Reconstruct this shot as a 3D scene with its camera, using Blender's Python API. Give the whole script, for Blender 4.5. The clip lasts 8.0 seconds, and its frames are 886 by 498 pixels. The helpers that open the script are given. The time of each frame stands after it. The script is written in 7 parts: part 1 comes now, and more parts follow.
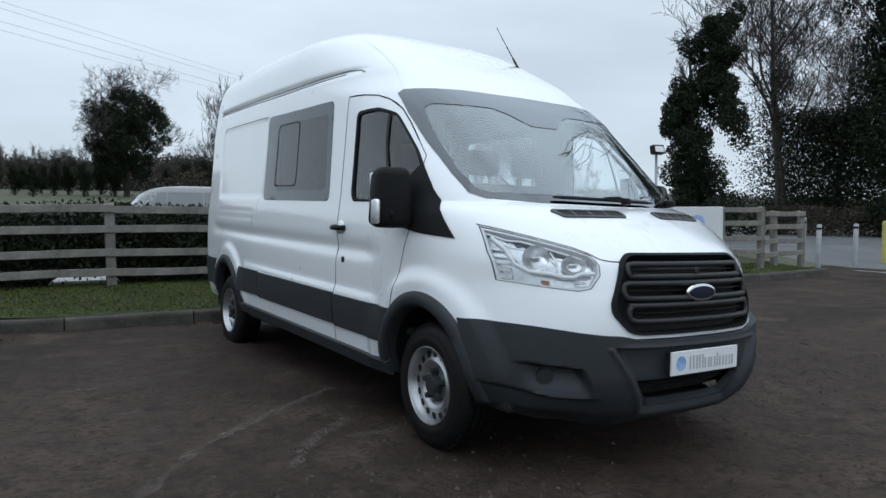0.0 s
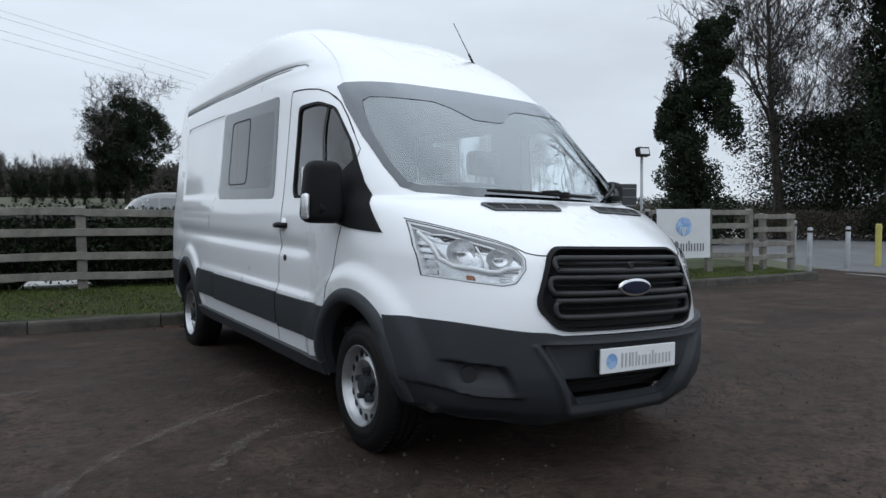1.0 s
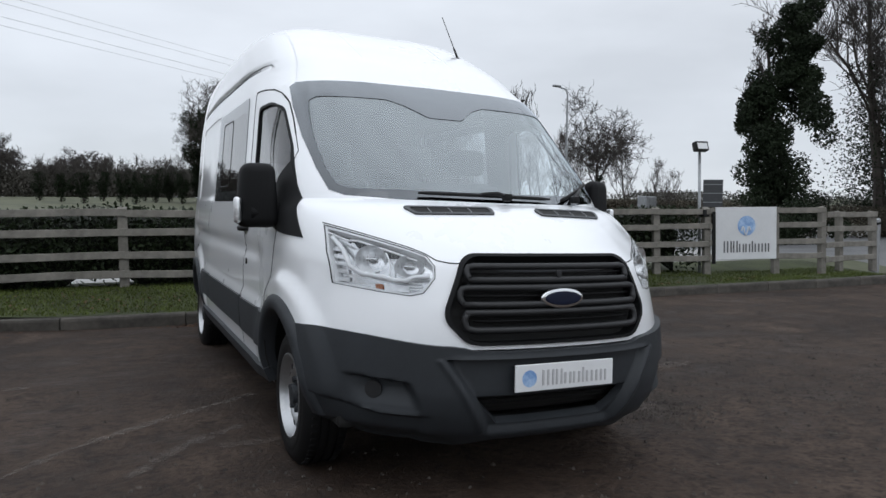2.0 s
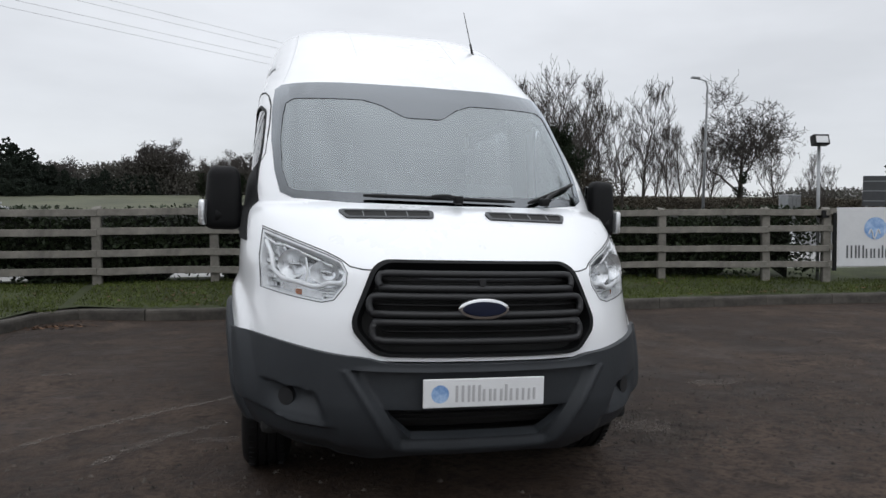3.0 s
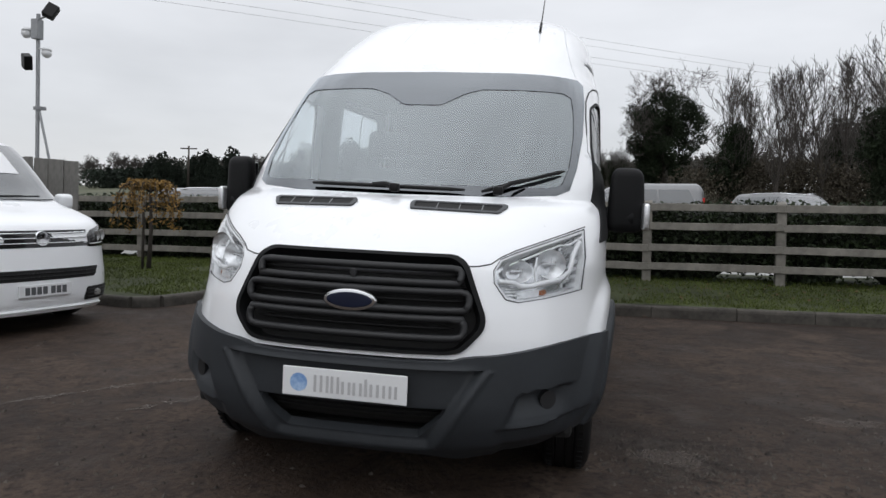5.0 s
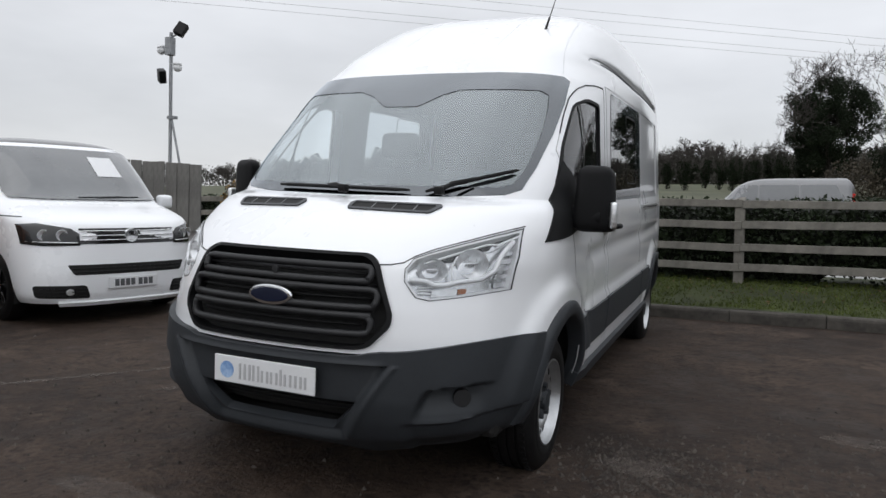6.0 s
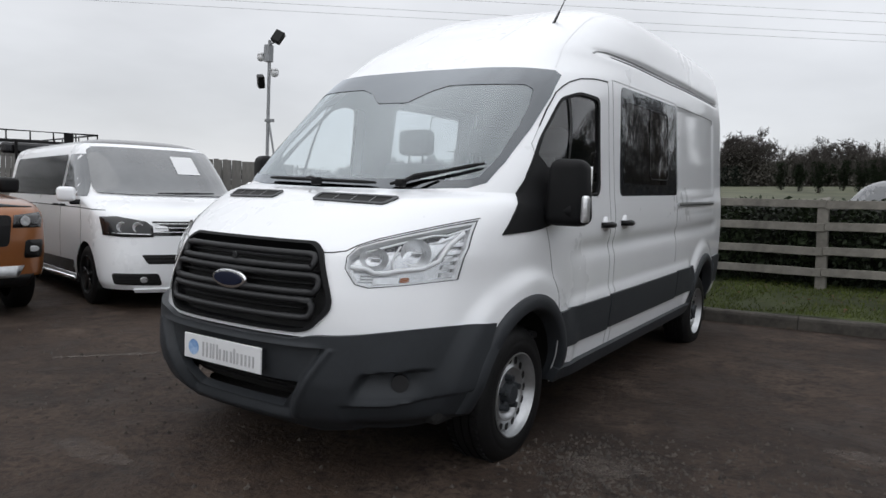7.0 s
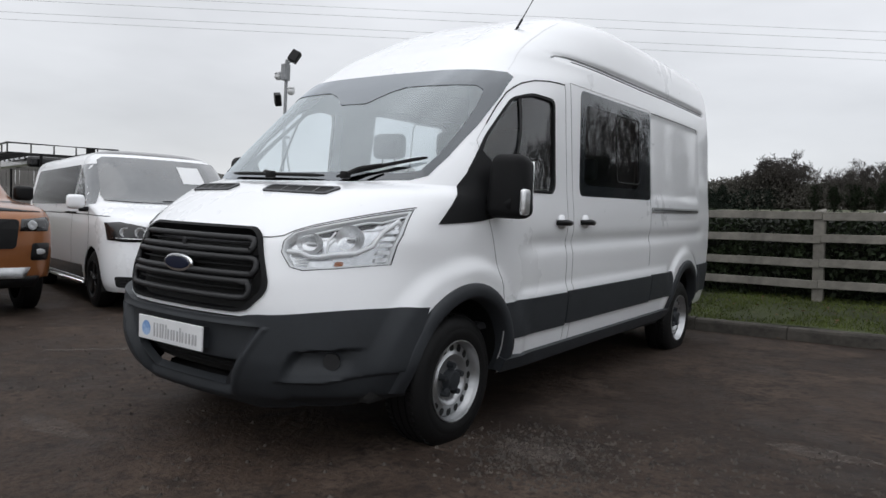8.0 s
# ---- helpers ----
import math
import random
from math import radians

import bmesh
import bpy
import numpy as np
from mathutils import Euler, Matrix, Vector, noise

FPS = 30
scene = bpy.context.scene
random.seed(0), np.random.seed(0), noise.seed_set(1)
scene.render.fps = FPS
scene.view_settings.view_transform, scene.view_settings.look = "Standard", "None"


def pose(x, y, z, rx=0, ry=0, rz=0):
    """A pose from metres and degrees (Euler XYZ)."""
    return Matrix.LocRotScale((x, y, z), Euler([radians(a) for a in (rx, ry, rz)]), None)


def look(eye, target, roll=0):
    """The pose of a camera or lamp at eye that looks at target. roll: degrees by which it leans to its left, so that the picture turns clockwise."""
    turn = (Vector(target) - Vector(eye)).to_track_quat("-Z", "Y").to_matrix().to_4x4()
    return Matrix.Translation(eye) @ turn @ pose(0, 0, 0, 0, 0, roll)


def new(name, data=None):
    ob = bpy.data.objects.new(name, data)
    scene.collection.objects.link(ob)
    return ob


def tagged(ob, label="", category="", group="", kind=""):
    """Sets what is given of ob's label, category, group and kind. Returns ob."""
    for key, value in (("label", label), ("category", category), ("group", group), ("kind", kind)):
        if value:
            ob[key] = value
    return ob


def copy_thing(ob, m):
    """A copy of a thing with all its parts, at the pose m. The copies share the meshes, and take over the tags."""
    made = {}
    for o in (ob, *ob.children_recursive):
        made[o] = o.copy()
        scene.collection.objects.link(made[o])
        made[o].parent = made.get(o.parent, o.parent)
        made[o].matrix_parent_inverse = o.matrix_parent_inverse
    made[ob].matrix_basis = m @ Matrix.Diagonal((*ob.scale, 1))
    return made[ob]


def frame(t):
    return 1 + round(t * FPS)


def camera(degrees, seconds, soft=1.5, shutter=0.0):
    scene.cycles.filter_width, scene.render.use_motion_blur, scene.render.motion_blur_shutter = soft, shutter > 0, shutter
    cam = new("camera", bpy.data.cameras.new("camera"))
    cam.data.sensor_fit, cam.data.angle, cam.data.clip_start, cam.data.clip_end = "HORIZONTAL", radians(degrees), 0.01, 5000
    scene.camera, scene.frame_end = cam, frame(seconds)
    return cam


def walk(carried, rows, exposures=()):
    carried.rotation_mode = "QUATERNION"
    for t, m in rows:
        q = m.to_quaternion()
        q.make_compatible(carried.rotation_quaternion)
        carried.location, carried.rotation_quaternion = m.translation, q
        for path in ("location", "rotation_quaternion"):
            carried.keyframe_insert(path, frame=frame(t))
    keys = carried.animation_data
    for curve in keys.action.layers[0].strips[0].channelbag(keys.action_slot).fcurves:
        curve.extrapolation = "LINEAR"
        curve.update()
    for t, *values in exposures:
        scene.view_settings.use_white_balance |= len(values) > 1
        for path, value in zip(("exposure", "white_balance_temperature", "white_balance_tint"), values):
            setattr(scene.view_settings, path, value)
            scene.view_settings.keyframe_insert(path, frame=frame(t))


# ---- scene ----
# ================= camera =================
cam = camera(64.2, 8.0)
PATH = [
    (0, (-3.05, -3.29, 1.224), (-1.958, -1.616, 1.157), 1.2),
    (0.5, (-2.867, -3.331, 1.159), (-1.785, -1.649, 1.115), 1.0),
    (1, (-2.655, -3.407, 1.165), (-1.574, -1.725, 1.118), 1.0),
    (2.5, (-1.343, -3.748, 1.248), (-0.68, -1.863, 1.182), 1.1),
    (3, (-0.872, -3.815, 1.266), (-0.394, -1.874, 1.193), 1.4),
    (3.5, (-0.44, -3.809, 1.264), (-0.146, -1.833, 1.183), 1.9),
    (4, (-0.029, -3.821, 1.287), (0.049, -1.825, 1.193), 2.2),
    (4.5, (0.424, -3.783, 1.296), (0.264, -1.792, 1.188), 2.5),
    (6, (1.846, -3.482, 1.354), (1.063, -1.648, 1.208), 2.2),
    (6.5, (2.258, -3.352, 1.38), (1.308, -1.599, 1.223), 2.3),
    (7, (2.56, -3.192, 1.34), (1.48, -1.516, 1.185), 2.5),
    (7.5, (2.856, -3.1, 1.278), (1.711, -1.465, 1.151), 2.6),
    (8, (3.036, -3.063, 1.203), (1.876, -1.436, 1.108), 2.8),
]
walk(cam, [(t, look(eye, target, roll)) for t, eye, target, roll in PATH],
     [(0.0, 0.0, 5700.0, 3.5), (1.2, 0.0, 5950.0, 7.5), (2.4, 0.03, 6200.0, 9.0), (3.6, 0.03, 6400.0, 10.0), (8.0, 0.03, 6400.0, 10.0)])

# ================= world and light =================
world = bpy.data.worlds.new("overcast_sky")
scene.world = world
world.use_nodes = True


def build_sky(w):
    nt = w.node_tree
    nt.nodes.clear()
    N, Lk = nt.nodes.new, nt.links.new
    out, bg = N("ShaderNodeOutputWorld"), N("ShaderNodeBackground")
    sky = N("ShaderNodeTexSky")
    sky.sky_type, sky.sun_disc = "NISHITA", False
    sky.sun_elevation, sky.sun_rotation = radians(49), radians(185)
    co, sep = N("ShaderNodeTexCoord"), N("ShaderNodeSeparateXYZ")
    Lk(co.outputs["Generated"], sep.inputs[0])
    # an overcast dome: brighter towards the zenith
    sq, up = N("ShaderNodeMath"), N("ShaderNodeMapRange")
    sq.operation, sq.inputs[1].default_value, sq.use_clamp = "POWER", 1.8, True
    Lk(sep.outputs["Z"], sq.inputs[0]), Lk(sq.outputs[0], up.inputs["Value"])
    up.inputs["From Min"].default_value, up.inputs["From Max"].default_value = 0.0, 1.0
    up.inputs["To Min"].default_value, up.inputs["To Max"].default_value = 5.5, 12.0
    mp = N("ShaderNodeMapping")
    mp.inputs["Scale"].default_value = (1.6, 1.6, 5.0)
    Lk(co.outputs["Generated"], mp.inputs["Vector"])
    cl = N("ShaderNodeTexNoise")
    cl.inputs["Scale"].default_value, cl.inputs["Detail"].default_value = 1.5, 5.0
    Lk(mp.outputs[0], cl.inputs["Vector"])
    cr = N("ShaderNodeMapRange")
    cr.inputs["From Min"].default_value, cr.inputs["From Max"].default_value = 0.3, 0.7
    cr.inputs["To Min"].default_value, cr.inputs["To Max"].default_value = 0.86, 1.1
    Lk(cl.outputs["Fac"], cr.inputs["Value"])
    mu = N("ShaderNodeMath")
    mu.operation = "MULTIPLY"
    Lk(up.outputs[0], mu.inputs[0]), Lk(cr.outputs[0], mu.inputs[1])
    grey = N("ShaderNodeVectorMath")
    grey.operation = "SCALE"
    grey.inputs[0].default_value = (0.985, 0.995, 1.02)
    Lk(mu.outputs[0], grey.inputs["Scale"])
    mix = N("ShaderNodeMix")
    mix.data_type = "RGBA"
    mix.inputs["Factor"].default_value = 0.93
    Lk(sky.outputs[0], mix.inputs["A"]), Lk(grey.outputs[0], mix.inputs["B"])
    Lk(mix.outputs["Result"], bg.inputs["Color"])
    bg.inputs["Strength"].default_value = 0.136
    Lk(bg.outputs[0], out.inputs[0])


build_sky(world)
sun = new("sun", bpy.data.lights.new("sun", "SUN"))
sun.data.energy, sun.data.angle, sun.data.color = 0.36, radians(70), (1.0, 0.97, 0.93)
sun.matrix_world = look((-0.6, -7.0, 8.0), (0, 0, 0))

# ================= materials =================
def mat(name, col, rough=0.6, metal=0.0, var=0.0, scale=6.0, bump=0.0, bscale=40.0, coat=0.0, spec=0.5, col2=None, coords="Object", emit=None, rvar=0.0):
    m = bpy.data.materials.new(name)
    m.use_nodes = True
    nt = m.node_tree
    b = nt.nodes["Principled BSDF"]
    N, Lk = nt.nodes.new, nt.links.new
    b.inputs["Base Color"].default_value = (*col, 1)
    b.inputs["Roughness"].default_value = rough
    b.inputs["Metallic"].default_value = metal
    b.inputs["Specular IOR Level"].default_value = spec
    b.inputs["Coat Weight"].default_value = coat
    b.inputs["Coat Roughness"].default_value = 0.06
    co = N("ShaderNodeTexCoord")
    if var or col2:
        n1, n2 = N("ShaderNodeTexNoise"), N("ShaderNodeTexNoise")
        n1.inputs["Scale"].default_value, n1.inputs["Detail"].default_value = scale, 6
        n2.inputs["Scale"].default_value, n2.inputs["Detail"].default_value = scale * 7.3, 5
        Lk(co.outputs[coords], n1.inputs["Vector"]), Lk(co.outputs[coords], n2.inputs["Vector"])
        ad = N("ShaderNodeMath")
        ad.operation = "MULTIPLY_ADD"
        ad.inputs[1].default_value = 0.45
        Lk(n2.outputs["Fac"], ad.inputs[0]), Lk(n1.outputs["Fac"], ad.inputs[2])
        mr = N("ShaderNodeMapRange")
        mr.inputs["From Min"].default_value, mr.inputs["From Max"].default_value = 0.5, 0.95
        Lk(ad.outputs[0], mr.inputs["Value"])
        mx = N("ShaderNodeMix")
        mx.data_type = "RGBA"
        a = [c * (1 - var) for c in col]
        d = list(col2) if col2 else [min(1, c * (1 + var)) for c in col]
        mx.inputs["A"].default_value, mx.inputs["B"].default_value = (*a, 1), (*d, 1)
        Lk(mr.outputs[0], mx.inputs["Factor"])
        Lk(mx.outputs["Result"], b.inputs["Base Color"])
        if rvar:
            rr = N("ShaderNodeMapRange")
            rr.inputs["To Min"].default_value, rr.inputs["To Max"].default_value = rough - rvar, rough + rvar
            Lk(mr.outputs[0], rr.inputs["Value"]), Lk(rr.outputs[0], b.inputs["Roughness"])
    if bump:
        n3 = N("ShaderNodeTexNoise")
        n3.inputs["Scale"].default_value, n3.inputs["Detail"].default_value = bscale, 6
        Lk(co.outputs[coords], n3.inputs["Vector"])
        bp = N("ShaderNodeBump")
        bp.inputs["Strength"].default_value, bp.inputs["Distance"].default_value = bump, 0.01
        Lk(n3.outputs["Fac"], bp.inputs["Height"]), Lk(bp.outputs[0], b.inputs["Normal"])
    if emit:
        b.inputs["Emission Color"].default_value, b.inputs["Emission Strength"].default_value = (*emit[:3], 1), emit[3]
    return m


def glass_mat(name, tint, base=0.045, power=5.0, rough=0.0, body=0.0, body_col=(0.5, 0.5, 0.5), tone=(1, 1, 1)):
    """A single sheet of glass: a see-through tint under a mirror that grows towards the grazing angle."""
    m = bpy.data.materials.new(name)
    m.use_nodes = True
    nt = m.node_tree
    nt.nodes.clear()
    N, Lk = nt.nodes.new, nt.links.new
    out, tr, gl, mx, lw = N("ShaderNodeOutputMaterial"), N("ShaderNodeBsdfTransparent"), N("ShaderNodeBsdfGlossy"), N("ShaderNodeMixShader"), N("ShaderNodeLayerWeight")
    tr.inputs["Color"].default_value = (*tint, 1)
    gl.inputs["Roughness"].default_value = rough
    gl.inputs["Color"].default_value = (*tone, 1)
    lw.inputs["Blend"].default_value = 0.5
    pw, ma = N("ShaderNodeMath"), N("ShaderNodeMath")
    pw.operation, ma.operation = "POWER", "MULTIPLY_ADD"
    pw.inputs[1].default_value = power
    ma.inputs[1].default_value, ma.inputs[2].default_value = 1 - base, base
    Lk(lw.outputs["Facing"], pw.inputs[0]), Lk(pw.outputs[0], ma.inputs[0]), Lk(ma.outputs[0], mx.inputs[0])
    ground = tr
    if body:
        df, m2 = N("ShaderNodeBsdfDiffuse"), N("ShaderNodeMixShader")
        df.inputs["Color"].default_value = (*body_col, 1)
        m2.inputs[0].default_value = body
        Lk(tr.outputs[0], m2.inputs[1]), Lk(df.outputs[0], m2.inputs[2])
        ground = m2
    Lk(ground.outputs[0], mx.inputs[1]), Lk(gl.outputs[0], mx.inputs[2]), Lk(mx.outputs[0], out.inputs[0])
    return m


def asphalt_mat():
    m = bpy.data.materials.new("worn_tarmac")
    m.use_nodes = True
    nt = m.node_tree
    b = nt.nodes["Principled BSDF"]
    N, Lk = nt.nodes.new, nt.links.new
    co = N("ShaderNodeTexCoord")

    def noise_at(s, d=6, rough=0.6):
        n = N("ShaderNodeTexNoise")
        n.inputs["Scale"].default_value, n.inputs["Detail"].default_value, n.inputs["Roughness"].default_value = s, d, rough
        Lk(co.outputs["Object"], n.inputs["Vector"])
        return n

    def ramp(src, lo, hi, a=0.0, c=1.0):
        r = N("ShaderNodeMapRange")
        for k, v in (("From Min", lo), ("From Max", hi), ("To Min", a), ("To Max", c)):
            r.inputs[k].default_value = v
        Lk(src, r.inputs["Value"])
        return r.outputs[0]

    def mixc(f, a, c):
        x = N("ShaderNodeMix")
        x.data_type = "RGBA"
        Lk(f, x.inputs["Factor"])
        for sock, v in (("A", a), ("B", c)):
            if isinstance(v, tuple):
                x.inputs[sock].default_value = (*v, 1)
            else:
                Lk(v, x.inputs[sock])
        return x.outputs["Result"]

    big, mid, dab, fine, grit = noise_at(0.35, 5), noise_at(1.7, 7), noise_at(6.0, 6, 0.7), noise_at(26, 5, 0.7), noise_at(130, 3)
    base = mixc(ramp(big.outputs["Fac"], 0.38, 0.62), (0.022, 0.0142, 0.0105), (0.05, 0.0335, 0.0245))
    worn = mixc(ramp(mid.outputs["Fac"], 0.48, 0.68, 0.0, 0.9), base, (0.088, 0.065, 0.051))
    dap = mixc(ramp(dab.outputs["Fac"], 0.34, 0.5, 0.8, 0.0), worn, (0.0135, 0.0095, 0.0078))
    sp = mixc(ramp(grit.outputs["Fac"], 0.56, 0.75, 0.0, 0.5), dap, (0.125, 0.095, 0.076))
    dk = mixc(ramp(fine.outputs["Fac"], 0.34, 0.52, 0.8, 0.0), sp, (0.0095, 0.0072, 0.006))
    Lk(dk, b.inputs["Base Color"])
    Lk(ramp(mid.outputs["Fac"], 0.35, 0.65, 0.6, 0.9), b.inputs["Roughness"])
    b.inputs["Specular IOR Level"].default_value = 0.2
    b1, b2 = N("ShaderNodeBump"), N("ShaderNodeBump")
    b1.inputs["Strength"].default_value, b1.inputs["Distance"].default_value = 0.9, 0.015
    b2.inputs["Strength"].default_value, b2.inputs["Distance"].default_value = 0.7, 0.03
    Lk(fine.outputs["Fac"], b1.inputs["Height"]), Lk(dab.outputs["Fac"], b2.inputs["Height"])
    Lk(b2.outputs[0], b1.inputs["Normal"]), Lk(b1.outputs[0], b.inputs["Normal"])
    return m


def worn_mat(name, col, scale, lo, hi):
    """Paint or dust that is left in flecks: where the noise is low the ground below shows."""
    m = mat(name, col, 0.85, var=0.25, scale=scale, bump=0.4, bscale=90)
    nt = m.node_tree
    N, Lk = nt.nodes.new, nt.links.new
    b, out = nt.nodes["Principled BSDF"], nt.nodes["Material Output"]
    co, n, r, tr, mx = N("ShaderNodeTexCoord"), N("ShaderNodeTexNoise"), N("ShaderNodeMapRange"), N("ShaderNodeBsdfTransparent"), N("ShaderNodeMixShader")
    n.inputs["Scale"].default_value, n.inputs["Detail"].default_value, n.inputs["Roughness"].default_value = scale * 0.8, 9, 0.75
    r.inputs["From Min"].default_value, r.inputs["From Max"].default_value, r.inputs["To Max"].default_value = lo, hi, 0.62
    Lk(co.outputs["Object"], n.inputs["Vector"]), Lk(n.outputs["Fac"], r.inputs["Value"]), Lk(r.outputs[0], mx.inputs[0])
    Lk(tr.outputs[0], mx.inputs[1]), Lk(b.outputs[0], mx.inputs[2]), Lk(mx.outputs[0], out.inputs[0])
    return m


M_TAR = asphalt_mat()
M_FIELD = mat("field_grass", (0.075, 0.08, 0.045), 0.9, var=0.35, scale=0.25, bump=0.5, bscale=6)
M_VERGE = mat("verge_soil_grass", (0.03, 0.038, 0.011), 0.95, var=0.45, scale=1.5, bump=0.8, bscale=25)
M_BLADE = mat("grass_blade", (0.07, 0.09, 0.02), 0.75, var=0.4, scale=1.1, spec=0.2)
M_KERB = mat("kerb_concrete", (0.062, 0.056, 0.048), 0.9, var=0.45, scale=3.0, bump=0.6, bscale=60)
M_WOOD = mat("weathered_wood", (0.17, 0.16, 0.14), 0.9, var=0.35, scale=2.5, bump=0.5, bscale=35)
M_BOARD = mat("grey_boards", (0.17, 0.165, 0.155), 0.9, var=0.3, scale=2.0, bump=0.5, bscale=30)
M_BARK = mat("bark", (0.045, 0.038, 0.032), 0.95, var=0.4, scale=2.0, bump=0.6, bscale=12)
M_TWIG = mat("twigs", (0.058, 0.051, 0.046), 0.95, var=0.25, scale=0.8)
M_IVY = mat("ivy_leaf", (0.013, 0.02, 0.009), 0.75, var=0.5, scale=0.9, spec=0.2)
M_HEDGE = mat("hedge_leaf", (0.016, 0.026, 0.009), 0.6, var=0.55, scale=2.2, spec=0.3)
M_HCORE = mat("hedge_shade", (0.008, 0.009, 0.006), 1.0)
M_CONIF = mat("conifer_needles", (0.012, 0.02, 0.012), 0.9, var=0.4, scale=0.6)
M_WHITE = mat("white_paint", (0.85, 0.865, 0.885), 0.3, var=0.012, scale=1.0, coat=1.0, rvar=0.04)
M_GREYP = mat("grey_plastic", (0.026, 0.0295, 0.034), 0.55, var=0.12, scale=5.0, bump=0.12, bscale=220, spec=0.33)
M_BLACKP = mat("black_plastic", (0.005, 0.005, 0.0055), 0.45, spec=0.25, var=0.1, scale=8.0, bump=0.08, bscale=160)
M_DARK = mat("dark_cavity", (0.006, 0.006, 0.006), 0.8)
M_MATTE = mat("matte_black_plastic", (0.006, 0.0063, 0.007), 0.62, spec=0.2, var=0.12, scale=9.0, bump=0.1, bscale=240)
M_SEAM = mat("seam_grey", (0.33, 0.335, 0.34), 0.7)
# grey of the vent ribs, also of the shade painted along the roof groove
M_SHADE = mat("groove_shade_rib_grey", (0.2, 0.205, 0.21), 0.7, var=0.1, scale=6)
M_SEAMW = mat("white_seam", (0.68, 0.69, 0.705), 0.5, var=0.05, scale=6)
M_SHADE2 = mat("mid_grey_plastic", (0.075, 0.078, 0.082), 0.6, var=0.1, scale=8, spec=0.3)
M_BAR = mat("satin_black_bar", (0.016, 0.0165, 0.018), 0.5, spec=0.4, var=0.1, scale=8.0, bump=0.06, bscale=200)
M_RUBBER = mat("rubber", (0.006, 0.006, 0.0064), 0.56, var=0.2, scale=9.0, bump=0.15, bscale=90, spec=0.25)
M_STEEL = mat("silver_steel", (0.45, 0.46, 0.47), 0.34, metal=0.85, var=0.16, scale=9.0)
M_CHROME = mat("chrome", (0.8, 0.81, 0.82), 0.12, metal=1.0)
M_REFL = mat("reflector", (0.66, 0.67, 0.68), 0.2, metal=0.85, var=0.12, scale=24)
M_BOWL = mat("bright_reflector", (0.74, 0.75, 0.76), 0.3, metal=0.85, var=0.16, scale=30, bump=0.35, bscale=55)
M_AMBER = mat("amber_lens", (0.3, 0.1, 0.035), 0.25)
M_RED = mat("red_lens", (0.4, 0.015, 0.01), 0.25)
M_BLUE = mat("badge_blue", (0.006, 0.009, 0.026), 0.5, spec=0.25, var=0.1, scale=20)
M_PLATE = mat("plate_white", (0.72, 0.73, 0.74), 0.35, var=0.03, scale=10)
M_INK = mat("letter_grey", (0.44, 0.44, 0.45), 0.5)
M_INKD = mat("letter_dark", (0.09, 0.095, 0.1), 0.5)
M_LOGO = mat("logo_blue", (0.09, 0.22, 0.5), 0.4, col2=(0.45, 0.6, 0.8), scale=9.0)
M_SEAT = mat("seat_cloth", (0.03, 0.031, 0.034), 0.9, var=0.2, scale=14, bump=0.3, bscale=150)
M_LINER = mat("cab_lining", (0.06, 0.062, 0.067), 0.85, var=0.08, scale=4)
M_DASH = mat("dashboard", (0.05, 0.052, 0.056), 0.65, var=0.1, scale=6, bump=0.1, bscale=150)
M_FRIT = mat("black_glass_band", (0.02, 0.022, 0.026), 0.2, spec=0.5, var=0.1, scale=8.0)
M_WSG = glass_mat("windscreen_glass", (0.84, 0.89, 0.91), 0.185, 3.0, tone=(0.9, 0.97, 1.0))
M_FRITG = glass_mat("printed_glass_band", (0.01, 0.01, 0.011), 0.12, 3.0, tone=(0.9, 0.95, 1.0))
M_SIDEG = glass_mat("door_glass", (0.84, 0.87, 0.88), 0.07, 4.0)
M_PRIVG = glass_mat("privacy_glass", (0.58, 0.61, 0.63), 0.05, 4.5)
M_LENS = glass_mat("headlamp_lens", (0.95, 0.96, 0.97), 0.04, 5.0)
M_SILVER = mat("silver_paint", (0.19, 0.194, 0.2), 0.32, metal=0.4, coat=0.5, var=0.04, scale=2)
M_ORANGE = mat("orange_paint", (0.25, 0.09, 0.026), 0.3, metal=0.35, coat=0.7, var=0.06, scale=3)
M_BLACKG = mat("black_gloss", (0.01, 0.01, 0.011), 0.15, coat=0.4)
M_DARKG = mat("privacy_black_glass", (0.006, 0.006, 0.007), 0.1, spec=0.22, var=0.1, scale=3)
M_GALV = mat("galvanised_steel", (0.3, 0.31, 0.32), 0.5, metal=0.6, var=0.15, scale=8)
M_YELLOW = mat("yellow_post", (0.42, 0.38, 0.1), 0.6, var=0.15, scale=5)
M_WLEAF = mat("dry_leaf", (0.2, 0.115, 0.025), 0.8, var=0.4, scale=4)
M_LITTER = mat("fallen_leaf", (0.09, 0.045, 0.02), 0.85, var=0.4, scale=6)
M_STONE = mat("gravel", (0.048, 0.04, 0.034), 0.9, var=0.7, scale=12)
M_LINE = worn_mat("worn_line", (0.15, 0.13, 0.115), 28.0, 0.36, 0.7)
M_PATCH = worn_mat("pale_patch", (0.13, 0.108, 0.094), 24.0, 0.38, 0.68)
M_YARD = mat("pale_concrete", (0.3, 0.3, 0.29), 0.85, var=0.2, scale=0.6)
# both far growth colours are lightened to paint in the distance haze
M_FARW = mat("hazed_far_wood", (0.082, 0.08, 0.072), 1.0, var=0.2, scale=0.12, spec=0.05)
M_FARB = mat("hazed_far_scrub", (0.075, 0.071, 0.062), 1.0, var=0.2, scale=0.2, spec=0.05)
M_WIRE = mat("wire_grey", (0.3, 0.3, 0.305), 0.7)
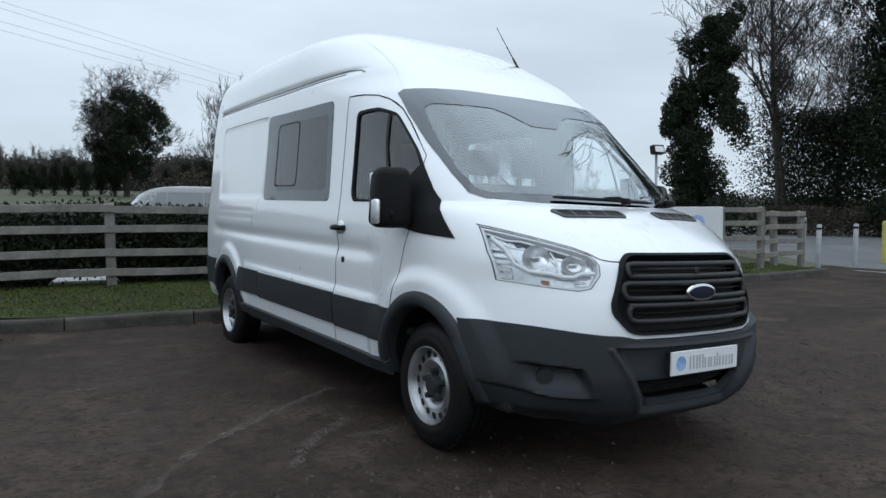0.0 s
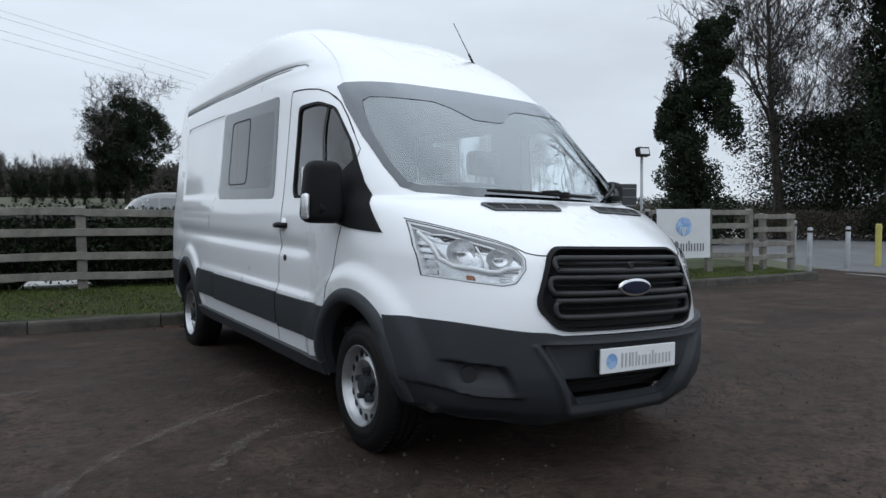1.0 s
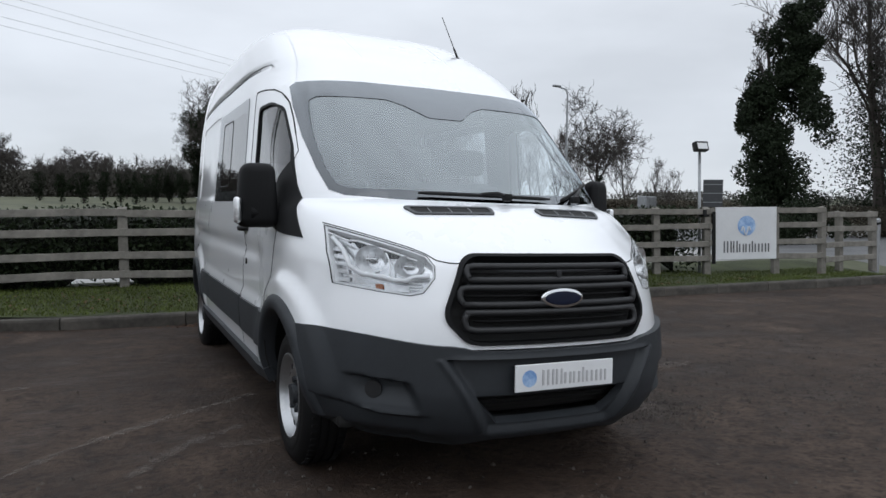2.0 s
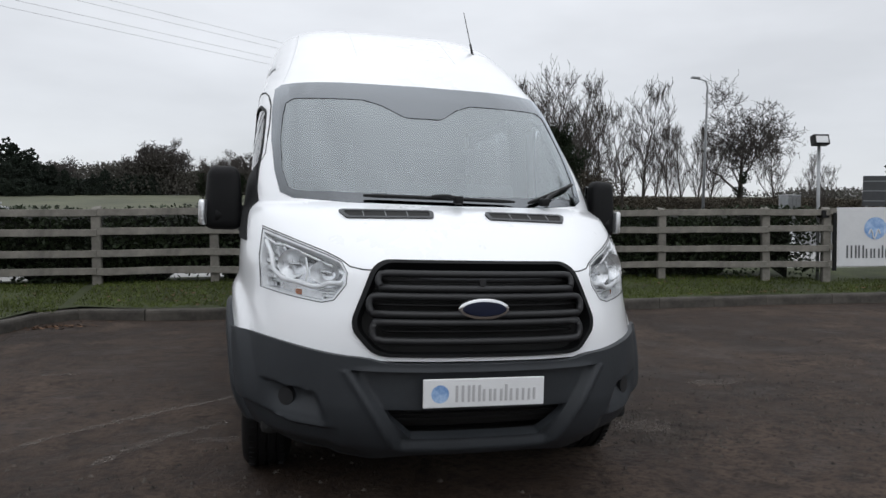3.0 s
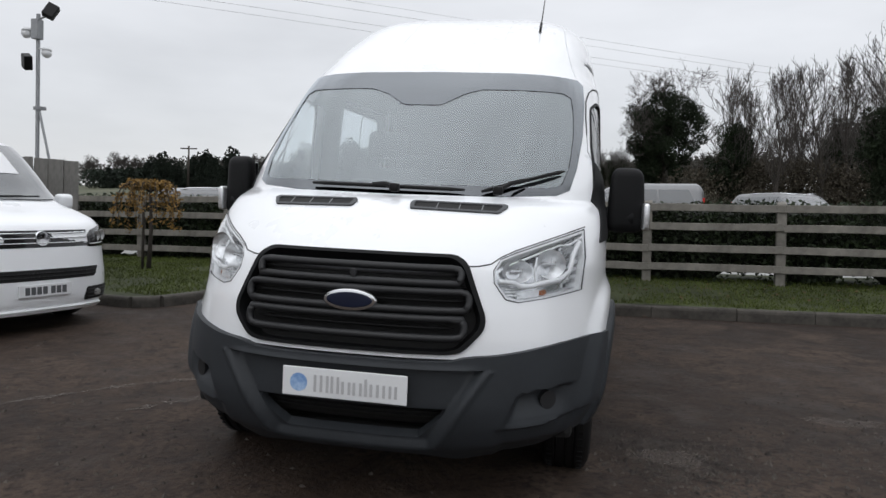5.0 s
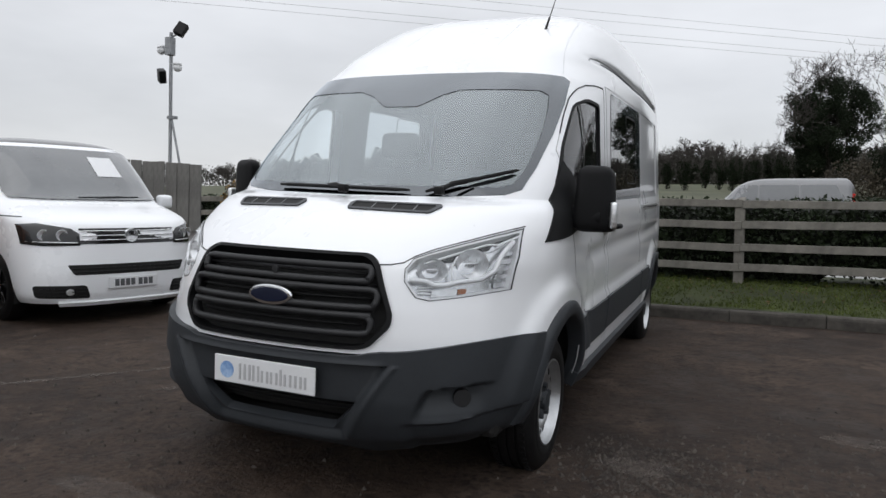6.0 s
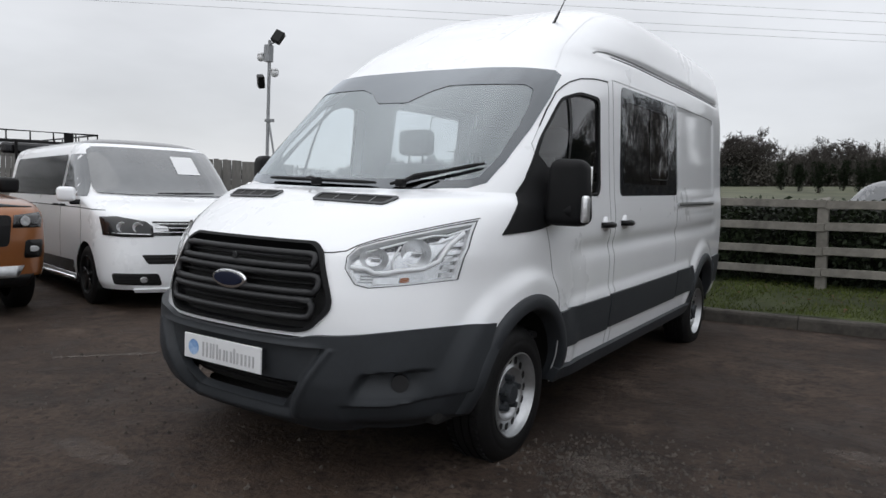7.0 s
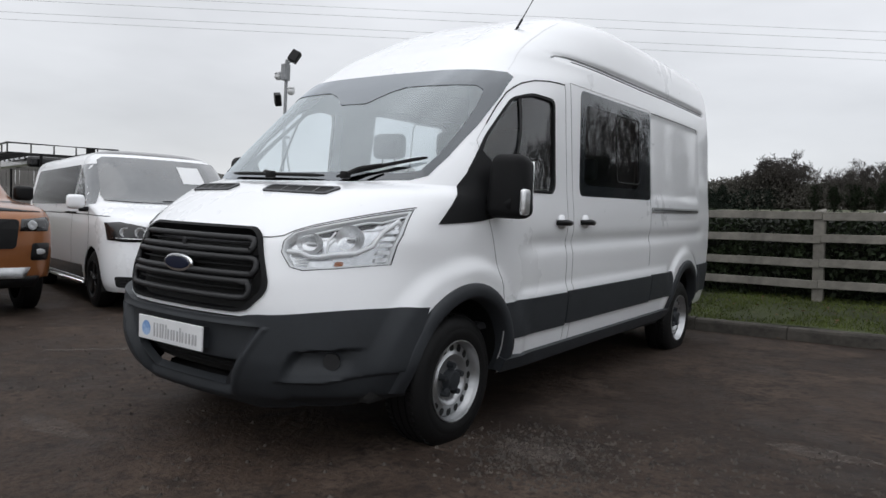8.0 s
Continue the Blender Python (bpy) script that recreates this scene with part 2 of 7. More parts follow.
M_ROAD = mat("grey_road", (0.12, 0.122, 0.125), 0.85, var=0.2, scale=0.8, bump=0.4, bscale=60)
M_ROADL = mat("road_paint", (0.55, 0.55, 0.53), 0.7, var=0.2, scale=5)
M_PAPER = mat("paper_sheet", (0.75, 0.76, 0.77), 0.7)
M_SIGNW = mat("sign_face", (0.62, 0.63, 0.64), 0.55, var=0.05, scale=3)
M_BRUSH = mat("brown_scrub", (0.06, 0.05, 0.035), 0.95, var=0.4, scale=1.0)


# ================= building helpers =================
def link_mesh(name, me, material, parent=None, label=""):
    ob = new(name, me)
    for m in (material if isinstance(material, (list, tuple)) else [material]):
        me.materials.append(m)
    if parent:
        ob.parent = parent
    return tagged(ob, label)


def part(name, bm, material, parent=None, label="", smooth=False, angle=None, turn=True):
    if turn:
        bmesh.ops.recalc_face_normals(bm, faces=bm.faces[:])
    me = bpy.data.meshes.new(name)
    bm.to_mesh(me)
    bm.free()
    if smooth:
        me.polygons.foreach_set("use_smooth", [True] * len(me.polygons))
        if angle:
            me.set_sharp_from_angle(angle=radians(angle))
    return link_mesh(name, me, material, parent, label)


def lay(name, bm, material, parent=None, label="", smooth=False, angle=None):
    """A part from patch(), whose faces already look outward."""
    return part(name, bm, material, parent, label, smooth, angle, False)


def raw(name, verts, faces, material, parent=None, label="", smooth=False):
    me = bpy.data.meshes.new(name)
    me.from_pydata([tuple(v) for v in verts], [], [tuple(f) for f in faces])
    if smooth:
        me.polygons.foreach_set("use_smooth", [True] * len(me.polygons))
    return link_mesh(name, me, material, parent, label)


def thing(name, label, category, group="", kind="", at=None):
    ob = new(name)
    ob.empty_display_size = 0.1
    if at is not None:
        ob.matrix_world = at
    return tagged(ob, label, category, group, kind)


def add_box(bm, lo, hi, m=None, bevel=0.0, seg=2):
    lo, hi = Vector(lo), Vector(hi)
    r = bmesh.ops.create_cube(bm, size=1, matrix=Matrix.LocRotScale((lo + hi) / 2, None, hi - lo))
    vs = r["verts"]
    if bevel:
        es = list({e for v in vs for e in v.link_edges})
        r2 = bmesh.ops.bevel(bm, geom=es, offset=bevel, segments=seg, affect="EDGES", profile=0.5)
        vs = list({v for f in r2["faces"] for v in f.verts} | {v for v in vs if v.is_valid})
    if m is not None:
        bmesh.ops.transform(bm, matrix=m, verts=vs)
    return vs


def box(lo, hi, bevel=0.0, m=None, seg=2):
    bm = bmesh.new()
    add_box(bm, lo, hi, m, bevel, seg)
    return bm


def add_tube(bm, pts, radii, sides=8, closed=False, cap=True):
    """A tube along the points with a radius at each of them."""
    pts = [Vector(p) for p in pts]
    n = len(pts)
    if not isinstance(radii, (list, tuple)):
        radii = [radii] * n
    rings, last = [], None
    for i, p in enumerate(pts):
        if closed:
            d = pts[(i + 1) % n] - pts[i - 1]
        else:
            d = pts[min(i + 1, n - 1)] - pts[max(i - 1, 0)]
        d.normalize()
        if last is None:
            a = Vector((0, 0, 1)) if abs(d.z) < 0.9 else Vector((1, 0, 0))
            s = d.cross(a).normalized()
        else:
            s = (last - d * last.dot(d)).normalized()
        last = s
        t = d.cross(s)
        rings.append([bm.verts.new(p + radii[i] * (math.cos(k * math.tau / sides) * s + math.sin(k * math.tau / sides) * t)) for k in range(sides)])
    for i in range(n if closed else n - 1):
        a, b = rings[i], rings[(i + 1) % n]
        for k in range(sides):
            bm.faces.new((a[k], a[(k + 1) % sides], b[(k + 1) % sides], b[k]))
    if cap and not closed:
        bm.faces.new(rings[0][::-1]), bm.faces.new(rings[-1])


def lathe(profile, sides=40, axis="x"):
    """A turned shape: profile of (along, radius) round the axis."""
    bm = bmesh.new()
    rings = []
    for a, r in profile:
        ring = []
        for k in range(sides):
            c, s = r * math.cos(k * math.tau / sides), r * math.sin(k * math.tau / sides)
            ring.append(bm.verts.new((a, c, s) if axis == "x" else (c, s, a)))
        rings.append(ring)
    for a, b in zip(rings, rings[1:]):
        for k in range(sides):
            bm.faces.new((a[k], a[(k + 1) % sides], b[(k + 1) % sides], b[k]))
    return bm


def pchip(xs, ys):
    """A smooth curve through the knots that does not overshoot, as a dense table."""
    xs, ys = np.array(xs, float), np.array(ys, float)
    h, d = np.diff(xs), np.diff(ys) / np.diff(xs)
    m = np.zeros(len(xs))
    for i in range(1, len(xs) - 1):
        if d[i - 1] * d[i] > 0:
            w1, w2 = 2 * h[i] + h[i - 1], h[i] + 2 * h[i - 1]
            m[i] = (w1 + w2) / (w1 / d[i - 1] + w2 / d[i])
    m[0], m[-1] = d[0], d[-1]
    X = np.linspace(xs[0], xs[-1], 900)
    k = np.clip(np.searchsorted(xs, X) - 1, 0, len(xs) - 2)
    t = (X - xs[k]) / h[k]
    Y = (1 + 2 * t) * (1 - t) ** 2 * ys[k] + t * (1 - t) ** 2 * h[k] * m[k] + t * t * (3 - 2 * t) * ys[k + 1] + t * t * (t - 1) * h[k] * m[k + 1]
    x0, step, last, Yl = xs[0], (xs[-1] - xs[0]) / 899, len(X) - 1, Y.tolist()

    def f(x):
        q = (x - x0) / step
        if q <= 0:
            return Yl[0]
        if q >= last:
            return Yl[-1]
        i = int(q)
        return Yl[i] + (q - i) * (Yl[i + 1] - Yl[i])
    return f


def ss(a, b, x):
    t = min(1.0, max(0.0, (x - a) / (b - a)))
    return t * t * (3 - 2 * t)


class Shell:
    """A vehicle's outer skin. Its nose points to -y; at each height it has a half width, a nose line, and a corner depth."""

    def __init__(self, w, nose, corner, yend, n=2.6, taper=(99, 100, 0), bulge=None, rake=0.0, rear_r=0.12, zr=99.0):
        self.w, self.nose, self.corner = pchip(*zip(*w)), pchip(*zip(*nose)), pchip(*zip(*corner))
        self.pw = n if callable(n) else (lambda z: n)
        self.yend, self.n, self.taper, self.bulge, self.rake, self.rear_r, self.zr = yend, n, taper, bulge, rake, rear_r, zr
        self.z0, self.z1 = w[0][0], w[-1][0]

    def back(self, z):
        return self.yend - (0.9 * max(0.0, z - self.zr) ** 1.5 if z > self.zr else 0.0)

    def width(self, y, z):
        x = self.w(z)
        a, b, d = self.taper
        if y > a:
            x -= d * min(1.2, (y - a) / (b - a)) ** 1.5
        e = self.back(z) - self.rear_r
        if y > e:
            x -= self.rear_r * (1 - math.sqrt(max(0.0, 1 - min(1.0, (y - e) / self.rear_r) ** 2)))
        return max(0.01, x)

    def lift(self, x, y, z):
        return Vector((x, y, z + self.rake * max(0.0, y)))

    def by_y(self, y, z, side=1):
        """The place on the flank at y, z."""
        nose, D = self.nose(z), self.corner(z)
        x = self.width(y, z)
        if y < nose + D:
            q = min(1.0, max(0.0, (nose + D - y) / D))
            x *= max(0.0, 1 - q * q) ** (1 / self.pw(z))
        if self.bulge:
            x += self.bulge(y, z)
        return self.lift(side * x, y, z)

    def by_x(self, x, z):
        """The place on the front at x, z."""
        nose, D, w = self.nose(z), self.corner(z), self.w(z)
        r = min(0.9999, abs(x) / w) ** self.pw(z)
        y = nose + D * (1 - math.sqrt(1 - r))
        return self.lift(x, y, z)

    def by_a(self, a, z):
        """The place on the front at the angle a, from -90 to 90."""
        nose, D, w = self.nose(z), self.corner(z), self.w(z)
        s, c = math.sin(radians(abs(a))), math.cos(radians(a))
        x, y = w * s ** (2 / self.pw(z)), nose + D * (1 - c)
        if self.bulge:
            x += self.bulge(y, z) * s
        return self.lift(math.copysign(x, a), y, z)

    def skin(self, zs, na=48, ny=90, off=0.0, cap=True):
        """The whole skin as a bmesh."""
        bm = bmesh.new()
        rows = []
        for z in zs:
            st = self.nose(z) + self.corner(z)
            yb = self.back(z)
            half = [self.by_a(90 * i / na, z) for i in range(na + 1)]
            half += [self.by_y(st + (yb - st) * (i / ny), z) for i in range(1, ny + 1)]
            last = half[-1]
            half += [Vector((last.x * (1 - k / 6), last.y, last.z)) for k in range(1, 6)]
            full = [Vector((-p.x, p.y, p.z)) for p in half[:0:-1]] + half
            rows.append([bm.verts.new(p) for p in full])
        n = len(rows[0])
        for a, b in zip(rows, rows[1:]):
            for i in range(n - 1):
                bm.faces.new((a[i], a[i + 1], b[i + 1], b[i]))
            bm.faces.new((a[n - 1], a[0], b[0], b[n - 1]))
        if cap:
            bm.faces.new(rows[-1])
        if off:
            bm.normal_update()
            mv = [(v, v.normal.copy()) for v in bm.verts]
            for v, nn in mv:
                v.co += nn * off
        return bm


def inside(poly, u, v):
    for i in range(len(poly)):
        (a, b), (c, d) = poly[i - 1], poly[i]
        if (c - a) * (v - b) - (d - b) * (u - a) < -1e-6:
            return False
    return True


def ccw(poly):
    s = sum(a[0] * b[1] - b[0] * a[1] for a, b in zip(poly, poly[1:] + poly[:1]))
    return poly if s > 0 else poly[::-1]


def cut(bm, poly, axes, keep=None):
    """Cuts a convex opening into bm. axes: the two coordinates of the outline; keep: which faces take part."""
    poly = ccw([tuple(p) for p in poly])
    i, j = axes
    lo = [min(p[k] for p in poly) - 0.05 for k in (0, 1)]
    hi = [max(p[k] for p in poly) + 0.05 for k in (0, 1)]

    def near(f):
        if keep and not keep(f.calc_center_median()):
            return False
        return any(lo[0] < v.co[i] < hi[0] and lo[1] < v.co[j] < hi[1] for v in f.verts)

    fs = [f for f in bm.faces if near(f)]
    for k in range(len(poly)):
        (a, b), (c, d) = poly[k - 1], poly[k]
        if math.hypot(c - a, d - b) < 1e-5:
            continue
        co, no = Vector((0, 0, 0)), Vector((0, 0, 0))
        co[i], co[j] = a, b
        no[i], no[j] = d - b, a - c
        geom = fs + list({e for f in fs for e in f.edges}) + list({v for f in fs for v in f.verts})
        got = bmesh.ops.bisect_plane(bm, geom=geom, plane_co=co, plane_no=no, dist=1e-5)
        fs = [g for g in got["geom"] if isinstance(g, bmesh.types.BMFace)]
    dead = []
    for f in fs:
        m = f.calc_center_median()
        if inside(poly, m[i], m[j]):
            dead.append(f)
    bmesh.ops.delete(bm, geom=dead, context="FACES")


def rounded(poly, r, seg=5):
    """The outline with rounded corners."""
    out, n = [], len(poly)
    for k in range(n):
        p, a, b = Vector(poly[k]), Vector(poly[k - 1]), Vector(poly[(k + 1) % n])
        d1, d2 = (a - p), (b - p)
        q = min(r, d1.length * 0.45, d2.length * 0.45)
        s, e = p + d1.normalized() * q, p + d2.normalized() * q
        for i in range(seg + 1):
            t = i / seg
            out.append(tuple((1 - t) ** 2 * s + 2 * t * (1 - t) * p + t * t * e))
    return out


def patch(poly, where, step=0.04, off=0.003, depth=0.01, holes=(), shape=None):
    """A piece that lies on a skin: the outline in the skin's two coordinates, laid off above it, with edges that go down by depth."""
    bm = bmesh.new()
    f = bm.faces.new([bm.verts.new((u, v, 0)) for u, v in ccw([tuple(p) for p in poly])])
    bmesh.ops.triangulate(bm, faces=[f])
    for k in (0, 1):
        lo, hi = min(p[k] for p in poly), max(p[k] for p in poly)
        n = max(1, int((hi - lo) / (step if not isinstance(step, tuple) else step[k])))
        for i in range(1, n):
            co, no = Vector((0, 0, 0)), Vector((0, 0, 0))
            co[k], no[k] = lo + (hi - lo) * i / n, 1
            bmesh.ops.bisect_plane(bm, geom=bm.verts[:] + bm.edges[:] + bm.faces[:], plane_co=co, plane_no=no, dist=1e-6)
    for h in holes:
        cut(bm, h, (0, 1))
    eps = 0.004
    rim = [e for e in bm.edges if len(e.link_faces) == 1]
    place, low, outs = {}, {}, {}
    tops = bm.faces[:]
    for v in bm.verts:
        u, w = v.co.x, v.co.y
        p = where(u, w)
        su = eps if not isinstance(step, tuple) else eps * max(1, step[0] * 20)
        nn = (where(u + su, w) - where(u - su, w)).cross(where(u, w + eps) - where(u, w - eps))
        nn = nn.normalized() if nn.length > 1e-12 else Vector((0, -1, 0))
        if nn.dot(p - Vector((0, p.y + 1.5 if p.y < 0.5 else p.y, min(p.z, 1.2)))) < 0:
            nn = -nn
        o = off + (shape(p, u, w) if shape else 0.0)
        place[v], low[v], outs[v] = p + nn * o, p + nn * (o - depth), nn
    if depth:
        under = {}
        for e in rim:
            for v in e.verts:
                if v not in under:
                    under[v] = bm.verts.new(low[v])
        for e in rim:
            lp = e.link_loops[0]
            a, b = lp.vert, lp.link_loop_next.vert
            bm.faces.new((b, a, under[a], under[b]))
    for v, p in place.items():
        v.co = p
    bm.normal_update()
    vote = sum(f.normal.dot(outs[f.verts[0]]) for f in tops)
    if vote < 0:
        bmesh.ops.reverse_faces(bm, faces=bm.faces[:])
    return bm


def strip(line, where, width=0.006, off=0.0012, steps=10):
    """A thin line that follows a skin."""
    pts = []
    for a, b in zip(line, line[1:]):
        pts += [(a[0] + (b[0] - a[0]) * i / steps, a[1] + (b[1] - a[1]) * i / steps) for i in range(steps)]
    pts.append(tuple(line[-1]))
    P = [where(*p) for p in pts]
    bm = bmesh.new()
    prev = None
    for i, p in enumerate(P):
        d = (P[min(i + 1, len(P) - 1)] - P[max(i - 1, 0)]).normalized()
        u, v = pts[i]
        nn = (where(u + 0.003, v) - where(u - 0.003, v)).cross(where(u, v + 0.003) - where(u, v - 0.003))
        nn = nn.normalized() if nn.length > 1e-12 else Vector((0, -1, 0))
        if nn.dot(p - Vector((0, p.y + 1.5 if p.y < 0.5 else p.y, min(p.z, 1.2)))) < 0:
            nn = -nn
        s = d.cross(nn).normalized() * width / 2
        cur = [bm.verts.new(p + s - nn * 0.004), bm.verts.new(p + s + nn * off), bm.verts.new(p - s + nn * off), bm.verts.new(p - s - nn * 0.004)]
        if prev:
            for k in range(3):
                bm.faces.new((prev[k], prev[k + 1], cur[k + 1], cur[k]))
        prev = cur
    return bm


def merge(*bms):
    out = bmesh.new()
    for b in bms:
        me = bpy.data.meshes.new("tmp")
        b.to_mesh(me)
        b.free()
        out.from_mesh(me)
        bpy.data.meshes.remove(me)
    return out



# ================= ground, kerb, verge =================
def slope(x):
    """The yard and the land round it rise gently towards +x; it is level where the van stands."""
    return math.copysign(0.031 * min(max(0.0, abs(x) - 0.6), 170.0), x)


def rise(y):
    """The field beyond the yard climbs gently away from the fence."""
    return 0.059 * min(max(0.0, y - 22.0), 66.0)


def ground_z(x, y):
    z = slope(x) * (1.0 if x > 0 else 0.45 + 0.55 * ss(2.0, 5.0, y)) + 0.05 * ss(1.0, 5.1, y) + 0.27 * ss(5.0, 8.0, y) + rise(y)
    return z + 0.006 * noise.noise(Vector((x * 0.5, y * 0.5, 0.0)))


def axis_steps(lo, hi, fine_lo, fine_hi, fine, grow=1.35):
    vals = list(np.arange(fine_lo, fine_hi + 1e-6, fine))
    s, v = fine, fine_lo
    while v > lo:
        s *= grow
        v -= s
        vals.append(max(v, lo))
    s, v = fine, fine_hi
    while v < hi:
        s *= grow
        v += s
        vals.append(min(v, hi))
    return sorted(set(round(float(v), 4) for v in vals))


def build_ground():
    xs, ys = axis_steps(-900, 900, -12, 20, 0.4), sorted(set(axis_steps(-900, 900, -8, 14, 0.4)) | set(range(17, 120, 5)) | {88})
    verts = [(x, y, ground_z(x, y)) for y in ys for x in xs]
    nx = len(xs)
    faces, slots = [], []
    for j in range(len(ys) - 1):
        for i in range(nx - 1):
            faces.append((j * nx + i, j * nx + i + 1, (j + 1) * nx + i + 1, (j + 1) * nx + i))
            cx, cy = (xs[i] + xs[i + 1]) / 2, (ys[j] + ys[j + 1]) / 2
            tar = cy < 5.6 and -60 < cx < 60 and cy > -60
            slots.append(3 if 13.4 < cx < 27 and -60 < cy < 40 else 0 if tar else 2 if (-40 < cx < 40 and 7.4 < cy < 30) else 1)
    g = raw("ground", verts, faces, [M_TAR, M_FIELD, M_YARD, M_ROAD], smooth=True)
    g.data.polygons.foreach_set("material_index", slots)
    tagged(g, "worn dark brown tarmac yard with a grass field beyond", "ground", kind="structure")


build_ground()

POSTS = [(-8.2, 7.15), (-6.45, 7.08), (-4.82, 7.03), (-3.19, 6.9), (-1.62, 6.9), (0.1, 6.72), (1.8, 6.55), (3.52, 6.46), (5.24, 6.34), (6.85, 5.92), (7.76, 5.66), (9.1, 5.33), (9.97, 5.05), (10.7, 5.22), (11.5, 5.1)]
KERB = [(11.2, 4.4), (9.0, 4.48), (6.0, 4.84), (2.7, 4.98), (0.8, 5.06), (-1.0, 5.13), (-2.3, 5.32), (-3.1, 5.54), (-3.5, 5.3), (-4.0, 3.86), (-4.25, 3.68), (-7.6, 4.62)]


def verge_z(x, y):
    front = 5.15 - 1.6 * ss(0.0, 1.6, -3.1 - x) - 0.6 * ss(3.0, 9.0, x)
    return slope(x) + 0.185 + 0.19 * ss(front, 7.0, y) + 0.012 * noise.noise(Vector((x * 1.3, y * 1.3, 2.0)))


def build_verge():
    inner = [(x, y + 0.06) if i < 8 else (x - 0.06, y + 0.04) for i, (x, y) in enumerate(KERB)]
    poly = inner + [(-7.6, 7.95), (6.5, 7.6), (11.2, 6.4)]
    bm = patch(poly, lambda x, y: Vector((x, y, verge_z(x, y))), step=0.25, off=0.0, depth=0.0)
    part("verge", bm, M_VERGE, None, "", True)
    tagged(bpy.data.objects["verge"], "raised grass verge behind a concrete kerb", "verge", kind="structure")


build_verge()


def along(line, x):
    """The y of a line of places at x."""
    pts = sorted(line)
    for (x0, y0), (x1, y1) in zip(pts, pts[1:]):
        if x <= x1:
            return y0 + (y1 - y0) * (x - x0) / (x1 - x0)
    return pts[-1][1]


def kerb_y(x):
    return along(KERB[:8], max(x, -3.1))


def fence_y(x):
    return along(POSTS[:12], x)


def on_grass(x, y):
    if y > fence_y(x) + 0.3:
        return False
    if x > -3.2:
        return y > kerb_y(x) + 0.1 and x < 11.0
    edge = -3.5 - (5.3 - y) * 0.33 if y < 5.3 else -3.2
    return y > 3.88 - 0.28 * (x + 4.2) and x < edge - 0.12 and x > -7.4


def build_blades():
    rng = np.random.default_rng(4)
    V, F = [], []
    n = 0
    while n < 60000:
        x, y = rng.uniform(-7.4, 11.0), rng.uniform(3.7, 7.4)
        if not on_grass(x, y):
            continue
        if noise.noise(Vector((x * 1.1, y * 1.6, 7.0))) < -0.28 and rng.random() < 0.7:
            continue
        h, a, wd = rng.uniform(0.018, 0.05), rng.uniform(0, math.tau), rng.uniform(0.004, 0.009)
        z = verge_z(x, y) - 0.005
        lean = rng.uniform(0.0, 0.045)
        b, dx, dy = rng.uniform(0, math.tau), math.cos(a) * wd, math.sin(a) * wd
        k = len(V)
        V += [(x - dx, y - dy, z), (x + dx, y + dy, z), (x + lean * math.cos(b), y + lean * math.sin(b), z + h)]
        F.append((k, k + 1, k + 2))
        n += 1
    g = raw("grass", V, F, M_BLADE)
    tagged(g, "short uneven green grass on the verge", "grass", kind="stuff")


build_blades()


def build_kerbs():
    root = thing("kerb", "row of weathered concrete kerb stones edging the verge", "kerb", kind="structure")
    meshes = {}
    for (x0, y0), (x1, y1) in zip(KERB, KERB[1:]):
        L = math.hypot(x1 - x0, y1 - y0)
        n = max(1, round(L / 0.915))
        ang = math.atan2(y1 - y0, x1 - x0)
        key = round(L / n, 3)
        if key not in meshes:
            bm = bmesh.new()
            ln = L / n - 0.008
            prof = [(-0.062, -0.12), (0.062, -0.12), (0.062, 0.185), (-0.03, 0.19), (-0.052, 0.175), (-0.06, 0.15)]
            ends = [[bm.verts.new((s * ln / 2, -q, z)) for q, z in prof] for s in (-1, 1)]
            for k in range(6):
                bm.faces.new((ends[0][k], ends[0][(k + 1) % 6], ends[1][(k + 1) % 6], ends[1][k]))
            bm.faces.new(ends[0]), bm.faces.new(ends[1])
            bmesh.ops.recalc_face_normals(bm, faces=bm.faces[:])
            me = bpy.data.meshes.new("kerb_stone")
            bm.to_mesh(me), bm.free()
            me.materials.append(M_KERB)
            meshes[key] = me
        for i in range(n):
            t = (i + 0.5) / n
            x, y = x0 + (x1 - x0) * t, y0 + (y1 - y0) * t
            ob = new("kerb_stone", meshes[key])
            ob.parent = root
            ob.matrix_world = pose(x, y, slope(x) + random.uniform(-0.006, 0.006), random.uniform(-0.6, 0.6), 1.75 * math.cos(ang) * -1 + random.uniform(-0.4, 0.4), math.degrees(ang))


build_kerbs()


def ribbon(name, pts, width, material, label, cat, rag=0.3, seed=1):
    """A thin worn mark on the tarmac with a ragged edge."""
    rng = random.Random(seed)
    V, F = [], []
    for i, (x, y) in enumerate(pts):
        a, b = pts[max(i - 1, 0)], pts[min(i + 1, len(pts) - 1)]
        d = Vector((b[0] - a[0], b[1] - a[1])).normalized()
        w = width * (1 + rng.uniform(-rag, rag)) / 2
        for s in (-1, 1):
            V.append((x - s * d.y * w, y + s * d.x * w, ground_z(x, y) + 0.005))
        if i:
            k = 2 * i
            F.append((k - 2, k - 1, k + 1, k))
    return tagged(raw(name, V, F, material), label, cat, kind="structure")


def lerp_line(pts, n=14):
    out = []
    for a, b in zip(pts, pts[1:]):
        out += [(a[0] + (b[0] - a[0]) * i / n, a[1] + (b[1] - a[1]) * i / n) for i in range(n)]
    return out + [pts[-1]]


